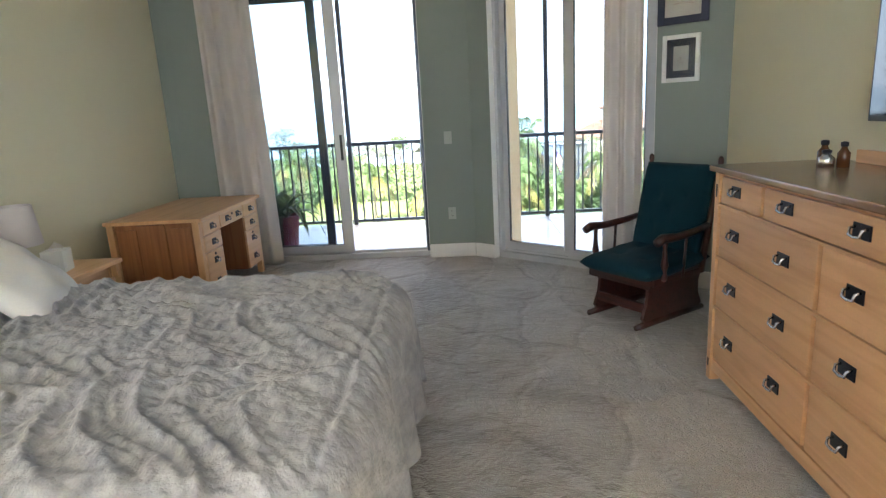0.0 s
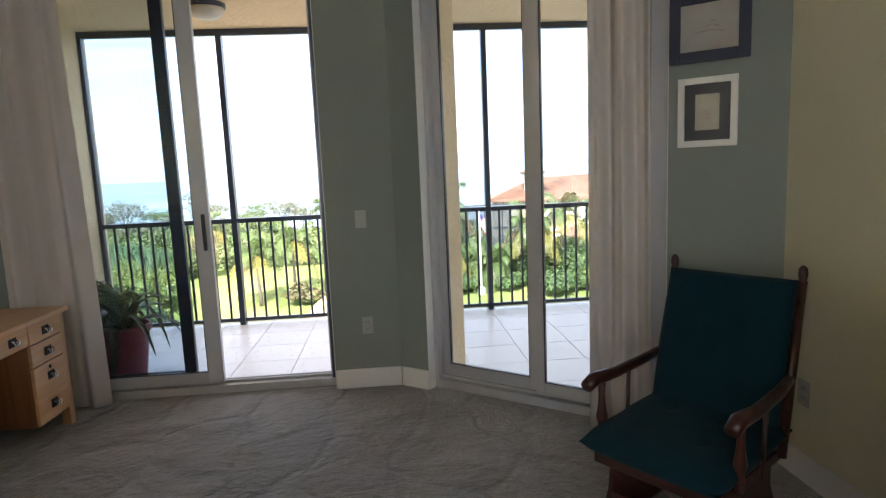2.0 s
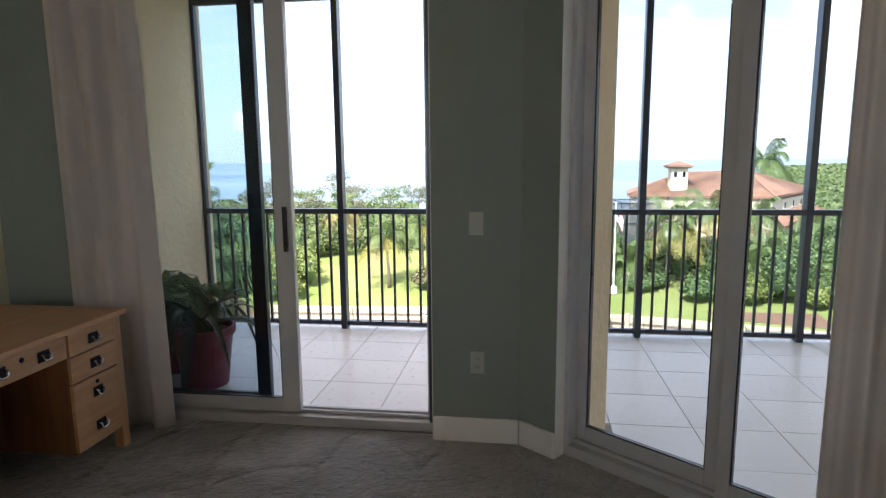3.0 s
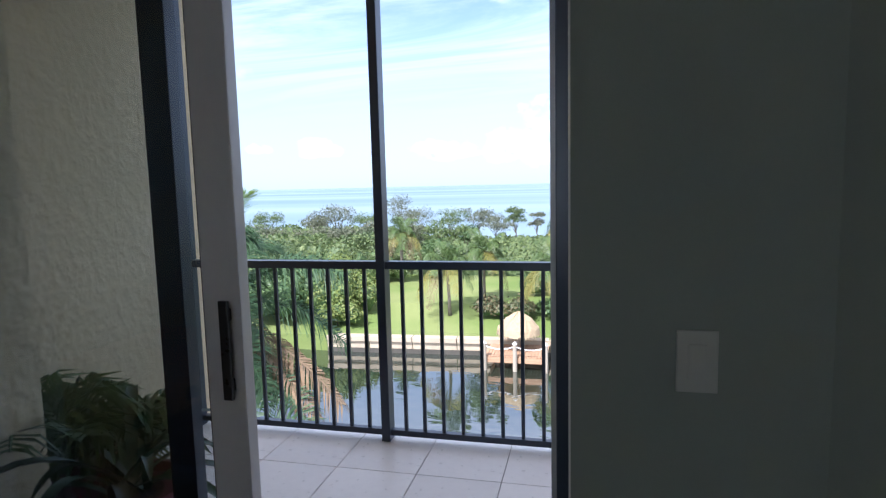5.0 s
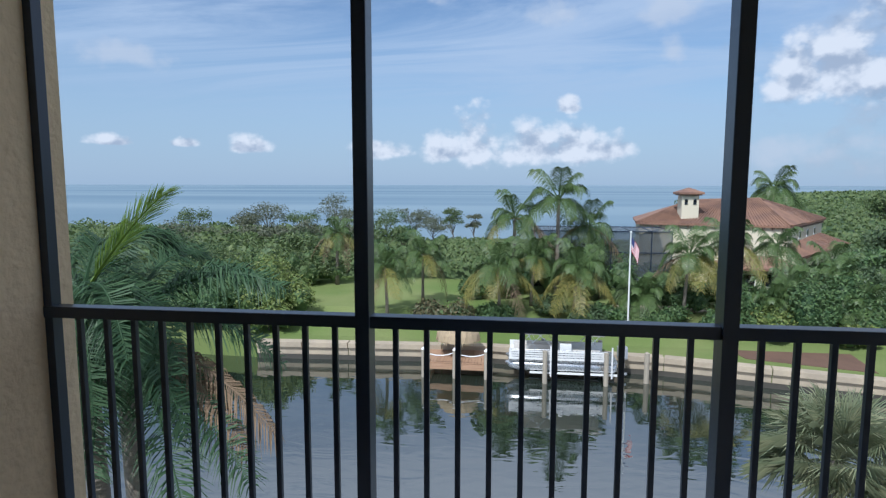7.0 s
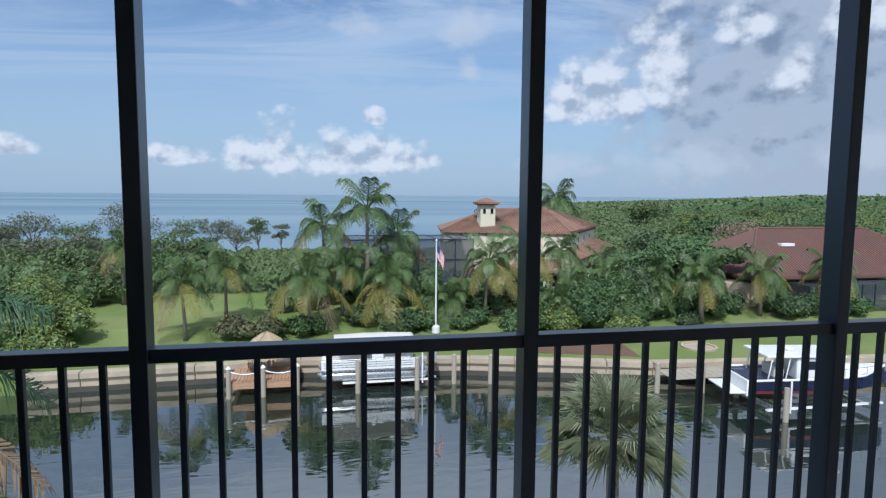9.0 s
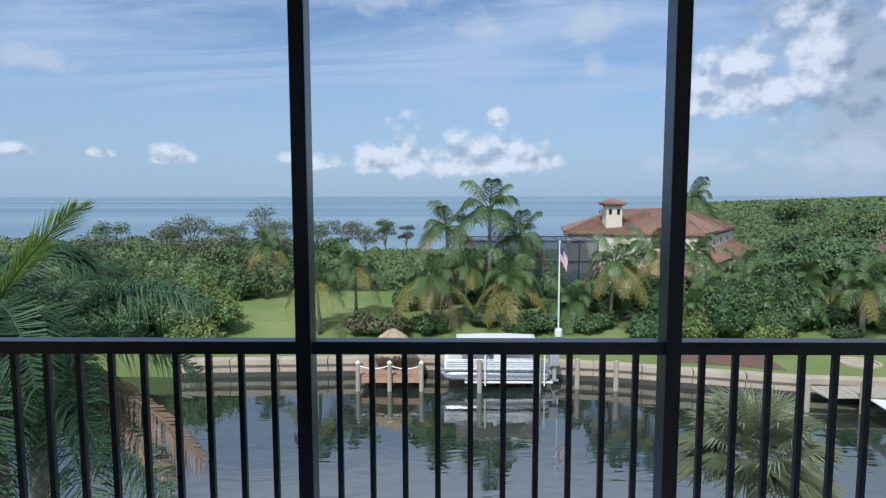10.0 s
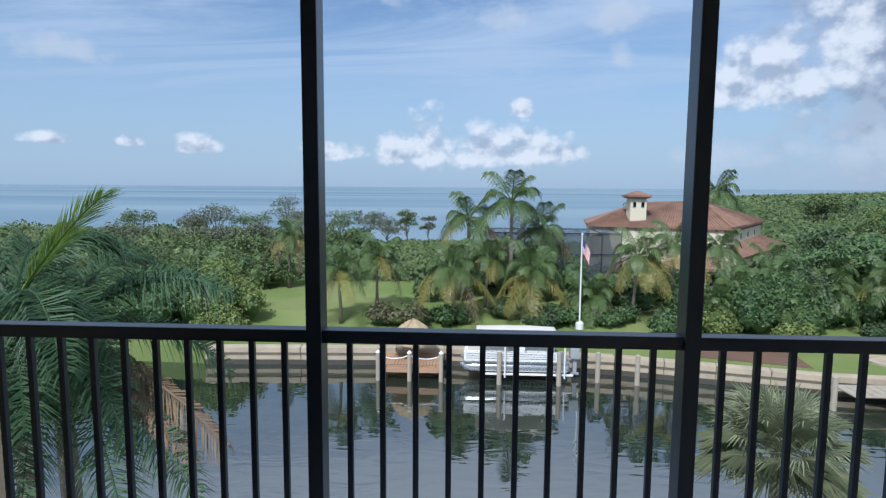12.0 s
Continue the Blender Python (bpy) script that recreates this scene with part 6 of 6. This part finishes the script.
def ribs(bm, e0, e1, r0, r1, step=0.34, upto=1.0):
    """Raised rows of barrel tiles from an eave up to a ridge."""
    e0, e1, r0, r1 = (Vector(p) for p in (e0, e1, r0, r1))
    n = int((e1 - e0).length / step)
    for k in range(n + 1):
        e, r = e0.lerp(e1, k / n), r0.lerp(r1, k / n)
        f = upto * (1.0 if k % 2 == 0 or (r1 - r0).length > 1 else 0.5)
        tube([e + Vector((0, 0, 0.03)), e.lerp(r, f) + Vector((0, 0, 0.03))], 0.08, 5, bm)


def slab(top, drop=0.2):
    """A thick sloping sheet under the given corners."""
    bm = bmesh.new()
    hi = [bm.verts.new(p) for p in top]
    lo = [bm.verts.new((p[0], p[1], p[2] - drop)) for p in top]
    bm.faces.new(hi)
    bm.faces.new(lo[::-1])
    for i in range(len(hi)):
        bm.faces.new((lo[i - 1], lo[i], hi[i], hi[i - 1]))
    return bm


def villa():
    """A long house with a blunt corner towards the water and a lower wing along its slanted front."""
    v = thing("villa", "cream stucco villa with terracotta hip roofs and a small tower", "house", Matrix.Translation((0, 0, 0)))
    eave = [(13.2, 75.2), (28.1, 70.9), (38.9, 86.6), (31, 92), (15, 87)]
    mid = Vector((25.5, 81.5))
    base = [tuple(mid + (Vector(p) - mid) * 0.965) for p in eave]
    part("wall", prism(base, ZG, -3.06), M["cream"], v)
    ze = -2.85
    bm = bmesh.new()
    lo = [bm.verts.new((*p, ze)) for p in eave]
    un = [bm.verts.new((*p, ze - 0.2)) for p in eave]
    a3, b3 = (20.2, 80.2, -0.45), (28.0, 79.6, -0.2)
    a, b = bm.verts.new(a3), bm.verts.new(b3)
    for f in ((lo[0], lo[1], b, a), (lo[1], lo[2], b), (lo[2], lo[3], b), (lo[3], lo[4], a, b), (lo[4], lo[0], a)):
        bm.faces.new(f)
    for i in range(5):
        bm.faces.new((un[i - 1], un[i], lo[i], lo[i - 1]))
    bm.faces.new(un[::-1])
    r = part("roof", bm, M["terracotta"], v, "terracotta tiled hip roof")
    bm = bmesh.new()
    ribs(bm, (*eave[0], ze), (*eave[1], ze), a3, b3)
    ribs(bm, (*eave[1], ze), (*eave[2], ze), b3, b3, 0.34, 0.9)
    for p, q in (((*eave[0], ze), a3), ((*eave[1], ze), b3), ((*eave[2], ze), b3), (a3, b3)):
        tube([Vector(p) + Vector((0, 0, 0.05)), Vector(q) + Vector((0, 0, 0.06))], 0.14, 6, bm)
    part("tile_ribs", bm, M["terracotta"], r)
    # brackets under the eaves
    for i, n in ((0, 16), (1, 18)):
        p, q = Vector(base[i]), Vector(base[i + 1])
        out = Vector((q.y - p.y, p.x - q.x)).normalized()
        for k in range(n):
            c = p.lerp(q, (k + 0.5) / n) + out * 0.14
            part("bracket", boxes(((c.x - 0.09, c.y - 0.12, -3.30), (c.x + 0.09, c.y + 0.12, -3.07))), M["bark"], v)
    # two small windows in the slanted front
    p, q = Vector(base[1]), Vector(base[2])
    turn = math.atan2(q.y - p.y, q.x - p.x)
    for f in (0.30, 0.52, 0.74):
        c = p.lerp(q, f)
        m = Matrix.Translation((c.x, c.y, 0)) @ Matrix.Rotation(turn, 4, "Z")
        w = part("window", boxes(((-0.42, -0.07, -4.55), (0.42, 0.05, -3.65))), M["white"], v, m=m)
        part("window_pane", boxes(((-0.32, -0.085, -4.45), (0.32, -0.066, -3.75))), M["winglass"], w, "dark window glass")
    # the lower wing
    wing = [(28.6, 72.6, -4.75), (28.8, 69.6, -6.0), (41.8, 86.0, -6.0), (37.4, 85.6, -4.45)]
    r = part("wing_roof", slab(wing), M["terracotta"], v, "terracotta tiled wing roof")
    bm = bmesh.new()
    ribs(bm, wing[1], wing[2], wing[0], wing[3])
    part("tile_ribs", bm, M["terracotta"], r)
    part("wing_wall", prism([(28.7, 71.6), (29.4, 71.0), (40.9, 85.6), (37.2, 85.4)], ZG, -6.22), M["cream"], v)
    # porch towards the water
    r = part("porch_roof", hip_roof(21.0, 28.2, 66.6, 72.6, -6.8, -5.85, 2.4), M["terracotta"], v, "low terracotta porch roof")
    part("porch", boxes(((21.7, 67.4, ZG), (27.5, 72.3, -7.03))), M["cream"], v)
    for x in (22.9, 24.7, 26.4):
        house_window(v, x, -8.7, 1.1, 1.2, 67.4)
    tw = part("tower", boxes(((18.1, 75.0, -2.4), (19.95, 76.85, 0.35)), bevel=0.03), M["cream"], v, "square cream tower")
    part("tower_roof", hip_roof(17.65, 20.4, 74.55, 77.3, 0.62, 1.15, 1.3), M["terracotta"], tw)
    part("cornice", boxes(((17.85, 74.75, 0.27), (20.2, 77.1, 0.41))), M["bark"], tw, "dark timber cornice")
    for x in (18.55, 19.5):
        bm = boxes(((x - 0.17, 74.93, -0.75), (x + 0.17, 75.02, -0.3)))
        lathe([(0.17, -0.05), (0.17, 0.05)], 16, bm, Matrix.Translation((x, 74.98, -0.3)) @ Matrix.Rotation(radians(90), 4, "X"))
        part("arched_opening", bm, M["winglass"], tw, "small arched opening")
    c = part("screen_enclosure", boxes(((1.2, 68.0, ZG), (1.22, 75.0, -3.35)), ((1.2, 67.9, -3.37), (15.5, 74.6, -3.35)), ((1.2, 67.95, ZG), (15.5, 67.97, -3.37))), M["cage"], v, "dark screened terrace enclosure")
    for k in range(8):
        x = 1.2 + k * 2.03
        part("mullion", boxes(((x, 67.84, ZG), (x + 0.09, 67.94, -3.3))), M["bronze"], c)
        part("rafter", boxes(((x, 67.95, -3.345), (x + 0.08, 74.6, -3.26))), M["bronze"], c)
    for z in (-3.40, -5.6):
        part("beam", boxes(((1.1, 67.80, z), (15.6, 67.835, z + 0.11))), M["bronze"], c)
    part("beam", boxes(((1.1, 74.6, -3.40), (15.6, 74.7, -3.29))), M["bronze"], c)


villa()


def far_house():
    v = thing("house", "tan house with a broad brown tiled hip roof", "house")
    part("wall", boxes(((41.5, 57.2, ZG), (66, 70, -6.55))), M["tan"], v)
    r = part("roof", hip_roof(40.2, 68, 55.6, 71.6, -6.35, -2.0, 7.0), M["brownroof"], v, "brown tiled hip roof")
    tile_rows(r, 40.2, 68, 55.6, -6.35, -2.0, 63.6, 7.0, M["brownroof"], 0.36)
    part("skylight", boxes(((47.6, 60.2, -3.72), (49.2, 60.9, -3.42)), bevel=0.02), M["white"], v, "white roof vent")
    c = part("screen_enclosure", boxes(((45.0, 53.4, ZG), (57, 57.1, -6.9))), M["cage"], v, "dark screened terrace enclosure")
    for k in range(9):
        part("mullion", boxes(((45 + k * 1.5 - 0.05, 53.3, ZG), (45 + k * 1.5 + 0.05, 53.38, -6.9))), M["bronze"], c)
    part("porch", boxes(((33.0, 56.0, ZG), (41.4, 62, -6.9))), M["tan"], v)
    part("porch_screen", boxes(((33.4, 55.9, ZG + 0.4), (37.2, 55.99, -7.1))), M["cage"], v)


far_house()


# ---------------------------------------------------------------- dock, boats, flag
def piling(parent, x, y, z0, z1, r=0.14, cap=True):
    p = part("piling", lathe([(r, z0), (r * 0.95, z1)], 12, m=Matrix.Translation((x, y, 0))), M["piling"], parent, smooth=False)
    if cap:
        part("cap", lathe([(r * 1.1, z1), (r * 1.1, z1 + 0.05), (0.02, z1 + 0.18)], 12, m=Matrix.Translation((x, y, 0))), M["hull"], p, "white pointed cap")


def dock():
    d = thing("dock", "brown wooden dock with roped pilings over the canal", "dock")
    x0, x1, y0, y1, z = -6.0, -2.0, 40.6, 43.7, ZG - 0.25
    n = 20
    plank = mesh_of("plank", boxes(((0, y0, z - 0.05), ((x1 - x0) / n - 0.02, y1, z)), bevel=0.006), M["dockwood"])
    for k in range(n):
        o = new("plank", plank)
        o.parent, o.location = d, (x0 + (x1 - x0) * k / n, 0, 0)
    part("fascia", boxes(((x0, y0 - 0.06, z - 0.42), (x1, y0 - 0.005, z - 0.06))), M["dockwood"], d)
    part("joist", boxes(((x0 + 0.1, y0, z - 0.3), (x0 + 0.3, y1, z - 0.055)), ((x1 - 0.3, y0, z - 0.3), (x1 - 0.1, y1, z - 0.055))), M["dockwood"], d)
    xs = (x0 + 0.05, (x0 + x1) / 2, x1 - 0.05)
    for x in xs:
        piling(d, x, y0 - 0.2, ZW - 0.6, z + 0.85)
    for a, b in zip(xs, xs[1:]):
        part("rope", tube([(a + (b - a) * t, y0 - 0.2, z + 0.72 - 0.9 * t * (1 - t)) for t in (0, 0.2, 0.4, 0.6, 0.8, 1)], 0.035, 6), M["hull"], d, "white sagging rope", smooth=True)


dock()


def tiki_umbrella():
    t = thing("thatched_umbrella", "round thatched umbrella shading the dock", "umbrella", Matrix.Translation((-4.0, 42.6, ZG - 0.25)))
    part("pole", tube([(0, 0, 0), (0, 0, 2.2)], 0.07, 10), M["piling"], t)
    bm = bmesh.new()
    rnd = random.Random(3)
    lathe([(1.45, 1.05), (1.35, 1.45), (0.9, 2.0), (0.25, 2.42), (0.05, 2.5)], 40, bm)
    for v in bm.verts:
        v.co += Vector((rnd.uniform(-0.05, 0.05), rnd.uniform(-0.05, 0.05), rnd.uniform(-0.06, 0.05)))
    part("thatch", bm, M["thatch"], t, "dry straw-coloured thatch")
    bm = bmesh.new()
    for k in range(220):
        a = rnd.uniform(0, math.tau)
        r = rnd.uniform(1.2, 1.45)
        p = Vector((math.cos(a) * r, math.sin(a) * r, 1.12 + (1.45 - r) * 1.6))
        s = Vector((-math.sin(a), math.cos(a), 0)) * 0.05
        q = p + Vector((math.cos(a) * 0.10, math.sin(a) * 0.10, -rnd.uniform(0.2, 0.45)))
        bm.faces.new([bm.verts.new(c) for c in (p - s, p + s, q)])
    part("fringe", bm, M["thatch"], t)


tiki_umbrella()


def pontoon_boat():
    b = thing("pontoon_boat", "white and silver pontoon boat with a canopy on a lift", "boat", Matrix.Translation((2.6, 41.6, ZW + 0.55)))
    L = 3.5
    for y in (-0.85, 0.85):
        part("pontoon", tube([(-L, y, 0.55), (-L + 0.35, y, 0.42), (-L + 0.8, y, 0.38), (L - 0.5, y, 0.38), (L - 0.3, y, 0.4)], [0.05, 0.24, 0.32, 0.32, 0.22], 16), M["pontoon"], b, "silver aluminium pontoon", smooth=True)
    part("deck", boxes(((-L + 0.2, -1.2, 0.70), (L - 0.3, 1.2, 0.80)), bevel=0.02), M["pontoon"], b)
    part("side_panel", boxes(((-L + 0.25, -1.22, 0.82), (L - 0.9, -1.18, 1.38)), bevel=0.01), M["hull"], b, "white side panel")
    part("side_panel", boxes(((-L + 0.25, 1.18, 0.82), (L - 0.9, 1.22, 1.38)), bevel=0.01), M["hull"], b, "white side panel")
    for z in (0.98, 1.12, 1.26):
        part("trim_stripe", boxes(((-L + 0.4, -1.235, z), (L - 1.2, -1.222, z + 0.04))), M["pontoon"], b, "silver trim stripe")
    part("hand_rail", tube([(-L + 0.25, -1.2, 1.42), (-L * 0.2, -1.2, 1.45), (L - 0.9, -1.2, 1.42)], 0.025, 6), M["pontoon"], b)
    part("seat", boxes(((-L + 0.5, 0.4, 0.8), (-0.5, 1.15, 1.35)), bevel=0.06), M["canvas"], b)
    part("seat", boxes(((0.6, -1.1, 0.8), (2.2, -0.5, 1.35)), bevel=0.06), M["canvas"], b)
    part("console", boxes(((-0.2, -0.9, 0.8), (0.5, -0.2, 1.75)), bevel=0.06), M["hull"], b)
    part("canopy", cloth_grid(20, 10, lambda u, v: Vector((-2.5 + u * 4.9, -1.2 + v * 2.4, 2.45 + 0.22 * math.sin(math.pi * v) + 0.06 * math.sin(math.pi * u) - 0.02 * abs(math.sin(u * 9))))), M["canvas"], b, "grey-white canvas canopy", smooth=True).modifiers.new("thickness", "SOLIDIFY").thickness = 0.10
    for x0, x1 in ((-2.3, -1.2), (-1.6, -2.2), (1.2, 2.2), (2.2, 1.4), (-0.4, -1.6)):
        for y in (-1.15, 1.15):
            part("canopy_strut", tube([(x0, y, 1.4), (x1, y, 2.46)], 0.02, 6), M["pontoon"], b)
    e = part("outboard_motor", boxes(((L - 0.15, -0.28, 0.75), (L + 0.45, 0.28, 1.5)), bevel=0.12), M["motor"], b, "grey outboard motor cowl")
    part("lower_unit", boxes(((L + 0.05, -0.09, -0.25), (L + 0.3, 0.09, 0.76)), bevel=0.03), M["motor"], e)
    part("propeller_guard", boxes(((L - 0.05, -0.05, -0.3), (L + 0.45, 0.05, -0.16)), bevel=0.02), M["motor"], e)


pontoon_boat()


def boat_lift(cx, cy, w, d, top, label):
    l = thing("boat_lift", label, "boat lift")
    for x in (cx - w / 2, cx + w / 2):
        for y in (cy - d / 2, cy + d / 2):
            piling(l, x, y, ZW - 0.6, top, 0.15, False)
        part("cradle_beam", boxes(((x - 0.1, cy - d / 2, ZW + 0.28), (x + 0.1, cy + d / 2, ZW + 0.5))), M["pontoon"], l)
        part("guide_post", tube([(x + 0.35, cy - d / 2 + 0.1, ZW + 0.4), (x + 0.35, cy - d / 2 + 0.1, top + 0.3)], 0.05, 8), M["hull"], l, "white guide post")
    for y in (cy - d / 2 + 0.35, cy + d / 2 - 0.35):
        part("bunk", boxes(((cx - w / 2 - 0.9, y - 0.08, ZW + 0.5), (cx + w / 2 + 0.9, y + 0.08, ZW + 0.6))), M["hull"], l)


boat_lift(3.3, 41.6, 3.6, 2.9, ZG + 0.85, "boat lift with weathered pilings and a white cradle")


def cabin_boat():
    b = thing("cabin_boat", "white cabin cruiser with a navy hull on a lift", "boat", pose(27.0, 33.6, ZW + 0.75, 0, 0, -9))
    L, W = 4.4, 1.45
    rings = []
    bm = bmesh.new()
    for i in range(13):
        t = i / 12
        x = -L + 2 * L * t
        w = W * (1 - max(0, (t - 0.5) / 0.5) ** 2.2) + 0.02
        sheer = 1.15 + 0.45 * t ** 2
        rings.append([bm.verts.new(p) for p in ((x, -w, sheer), (x, -w * 0.93, 0.55 + 0.2 * t ** 3), (x, 0, 0.0 + 0.6 * t ** 5), (x, w * 0.93, 0.55 + 0.2 * t ** 3), (x, w, sheer))])
    for a, c in zip(rings, rings[1:]):
        for j in range(4):
            bm.faces.new((a[j], a[j + 1], c[j + 1], c[j]))
        bm.faces.new((a[4], a[0], c[0], c[4]))
    bm.faces.new(rings[0])
    part("hull", bm, M["navyhull"], b, "navy painted hull")
    part("gunwale", tube([(-L, -W - 0.02, 1.2), (0, -W - 0.02, 1.3), (L * 0.5, -W * 0.85, 1.42), (L * 0.98, 0, 1.66)], 0.07, 6), M["hull"], b)
    part("gunwale", tube([(-L, W + 0.02, 1.2), (0, W + 0.02, 1.3), (L * 0.5, W * 0.85, 1.42), (L * 0.98, 0, 1.66)], 0.07, 6), M["hull"], b)
    part("boot_stripe", boxes(((-L, -W - 0.01, 0.48), (0.2, -W * 0.9, 0.60))), M["redline"], b, "dull red stripe")
    part("transom", boxes(((-L - 0.12, -W + 0.1, 0.3), (-L + 0.02, W - 0.1, 1.2)), bevel=0.05), M["hull"], b)
    part("swim_platform", boxes(((-L - 1.0, -W + 0.2, 0.42), (-L - 0.1, W - 0.2, 0.5)), bevel=0.03), M["hull"], b)
    part("foredeck", cloth_grid(14, 8, lambda u, v: Vector((0.6 + u * (L * 0.94 - 0.6), (v - 0.5) * 2 * W * 0.96 * (1 - u ** 2.2), 1.36 + 0.3 * u + 0.42 * math.sin(math.pi * v) * (1 - u)))), M["hull"], b, smooth=True)
    c = part("cabin", boxes(((-1.6, -1.1, 1.1), (1.0, 1.1, 2.35)), bevel=0.12), M["hull"], b, "white cabin")
    part("side_window", boxes(((-1.0, -1.13, 1.72), (0.75, -1.09, 2.2)), bevel=0.02), M["winglass"], c, "dark tinted side window")
    part("hardtop", boxes(((-3.4, -1.25, 2.42), (1.1, 1.25, 2.54)), bevel=0.06), M["hull"], b, "white hardtop")
    part("radar", lathe([(0.28, 2.56), (0.3, 2.66), (0.22, 2.76)], 18, m=Matrix.Translation((-1.4, 0, 0))), M["hull"], b, "round white radar dome")
    for x in (-3.2, -2.2):
        for y in (-1.1, 1.1):
            part("post", tube([(x, y, 1.2), (x + 0.2, y, 2.43)], 0.035, 8), M["hull"], b)
    part("helm_seat", boxes(((-2.6, -0.6, 1.1), (-2.0, 0.6, 1.75)), bevel=0.06), M["canvas"], b)
    for k in range(6):
        part("rail_post", tube([(0.9 + k * 0.65, -W * (1 - (k / 6.5) ** 2.4), 1.4 + 0.05 * k), (0.9 + k * 0.65, -W * (1 - (k / 6.5) ** 2.4), 1.85 + 0.05 * k)], 0.018, 6), M["pontoon"], b)
    part("bow_rail", tube([(0.9 + k * 0.65, -W * (1 - (k / 6.5) ** 2.4), 1.85 + 0.05 * k) for k in range(6)], 0.02, 6), M["pontoon"], b)


cabin_boat()
boat_lift(26.6, 33.7, 5.6, 3.9, ZG + 0.7, "white boat lift with tall posts in the canal")
for x, y in ((19.5, 37.2), (22.3, 36.8), (7.6, 41.0), (9.9, 40.6)):
    p = thing("mooring_post", "weathered wooden mooring post in the canal", "post", Matrix.Translation((x, y, 0)), "mooring posts")
    part("shaft", lathe([(0.16, ZW - 0.6), (0.15, ZG + 0.7), (0.05, ZG + 0.76)], 12), M["piling"], p)
w = thing("side_dock", "small grey wooden dock beside the cabin boat", "dock")
for k in range(16):
    part("plank", boxes(((20.4 + k * 0.55, 36.9, ZG - 0.32), (20.92 + k * 0.55, 38.9, ZG - 0.26))), M["piling"], w)


def flagpole():
    f = thing("flagpole", "white flagpole flying a striped flag in the garden", "flagpole", Matrix.Translation((8.05, 50.0, ZG)))
    part("pole", tube([(0, 0, 0), (0, 0, 3.5), (0, 0, 7.2)], [0.075, 0.065, 0.045], 10), M["hull"], f)
    part("base", lathe([(0.32, 0), (0.32, 0.5), (0.2, 0.62)], 14), M["hull"], f)
    part("ball", lathe([(0.02, 7.2), (0.09, 7.26), (0.09, 7.32), (0.01, 7.4)], 10), M["hull"], f)

    def at(u, v):
        """u away from the pole, v down; the cloth hangs slack in light wind."""
        return Vector((0.07 + u * 0.56 - 0.10 * u * v, -0.12 * math.sin(u * 7 + v) * u, 6.95 - v * 1.05 - u * 0.55 - u * u * 0.45 - 0.05 * math.sin(u * 6)))
    n, rows = 16, 13
    for k in range(rows):
        bm = bmesh.new()
        start = 6 if k < 7 else 0
        vs = [[bm.verts.new(at(i / n, (k + j) / rows)) for j in (0, 1)] for i in range(start, n + 1)]
        for a, b in zip(vs, vs[1:]):
            bm.faces.new((a[0], a[1], b[1], b[0]))
        part("stripe", bm, M["flag_red" if k % 2 == 0 else "flag_white"], f)
    bm = bmesh.new()
    vs = [[bm.verts.new(at(i / n, j / rows)) for j in range(8)] for i in range(7)]
    for i in range(6):
        for j in range(7):
            bm.faces.new((vs[i][j], vs[i][j + 1], vs[i + 1][j + 1], vs[i + 1][j]))
    part("canton", bm, M["flag_blue"], f, "blue corner field")


flagpole()

# everything in the garden stands on the climbing land
for ob in list(scene.objects):
    kind = ob.name.split(".")[0]
    if ob.parent is None and kind in ("palm_tree", "shrub", "tree", "mangrove_thicket", "far_woods", "garden_woods", "villa", "house", "flagpole", "path"):
        k = shrink(ob.location.y) if kind in ("palm_tree", "shrub", "tree", "flagpole") else 0.9
        ob.matrix_basis = Matrix.Translation(RISE) @ Matrix.Scale(k, 4) @ Matrix.Translation(-RISE) @ ob.matrix_basis

# ---------------------------------------------------------------- balcony floor tiles
tiles = thing("balcony_floor", "pale grey porcelain tiles with thin grout lines", "floor", Matrix.Translation((0, 0, ZB)), "", "structure")
T = 0.446
tile_me = mesh_of("tile", boxes(((0.0025, 0.0025, -0.0075), (T - 0.0025, T - 0.0025, 0.0)), bevel=0.0015), M["tile"])
for i in range(-4, 18):
    for j in range(-6, 2):
        x, y = -0.469 + i * T, 6.68 + j * T
        c = DIAG.inverted() @ Vector((x + T / 2, y + T / 2, 0))
        if y + T > YR + 0.14 or (x < 1.0 and y < 5.0) or (x >= 0.55 and c.y < 0.1) or x < XE - 0.25:
            continue
        o = new("tile", tile_me)
        o.parent, o.location = tiles, (x, y, 0)
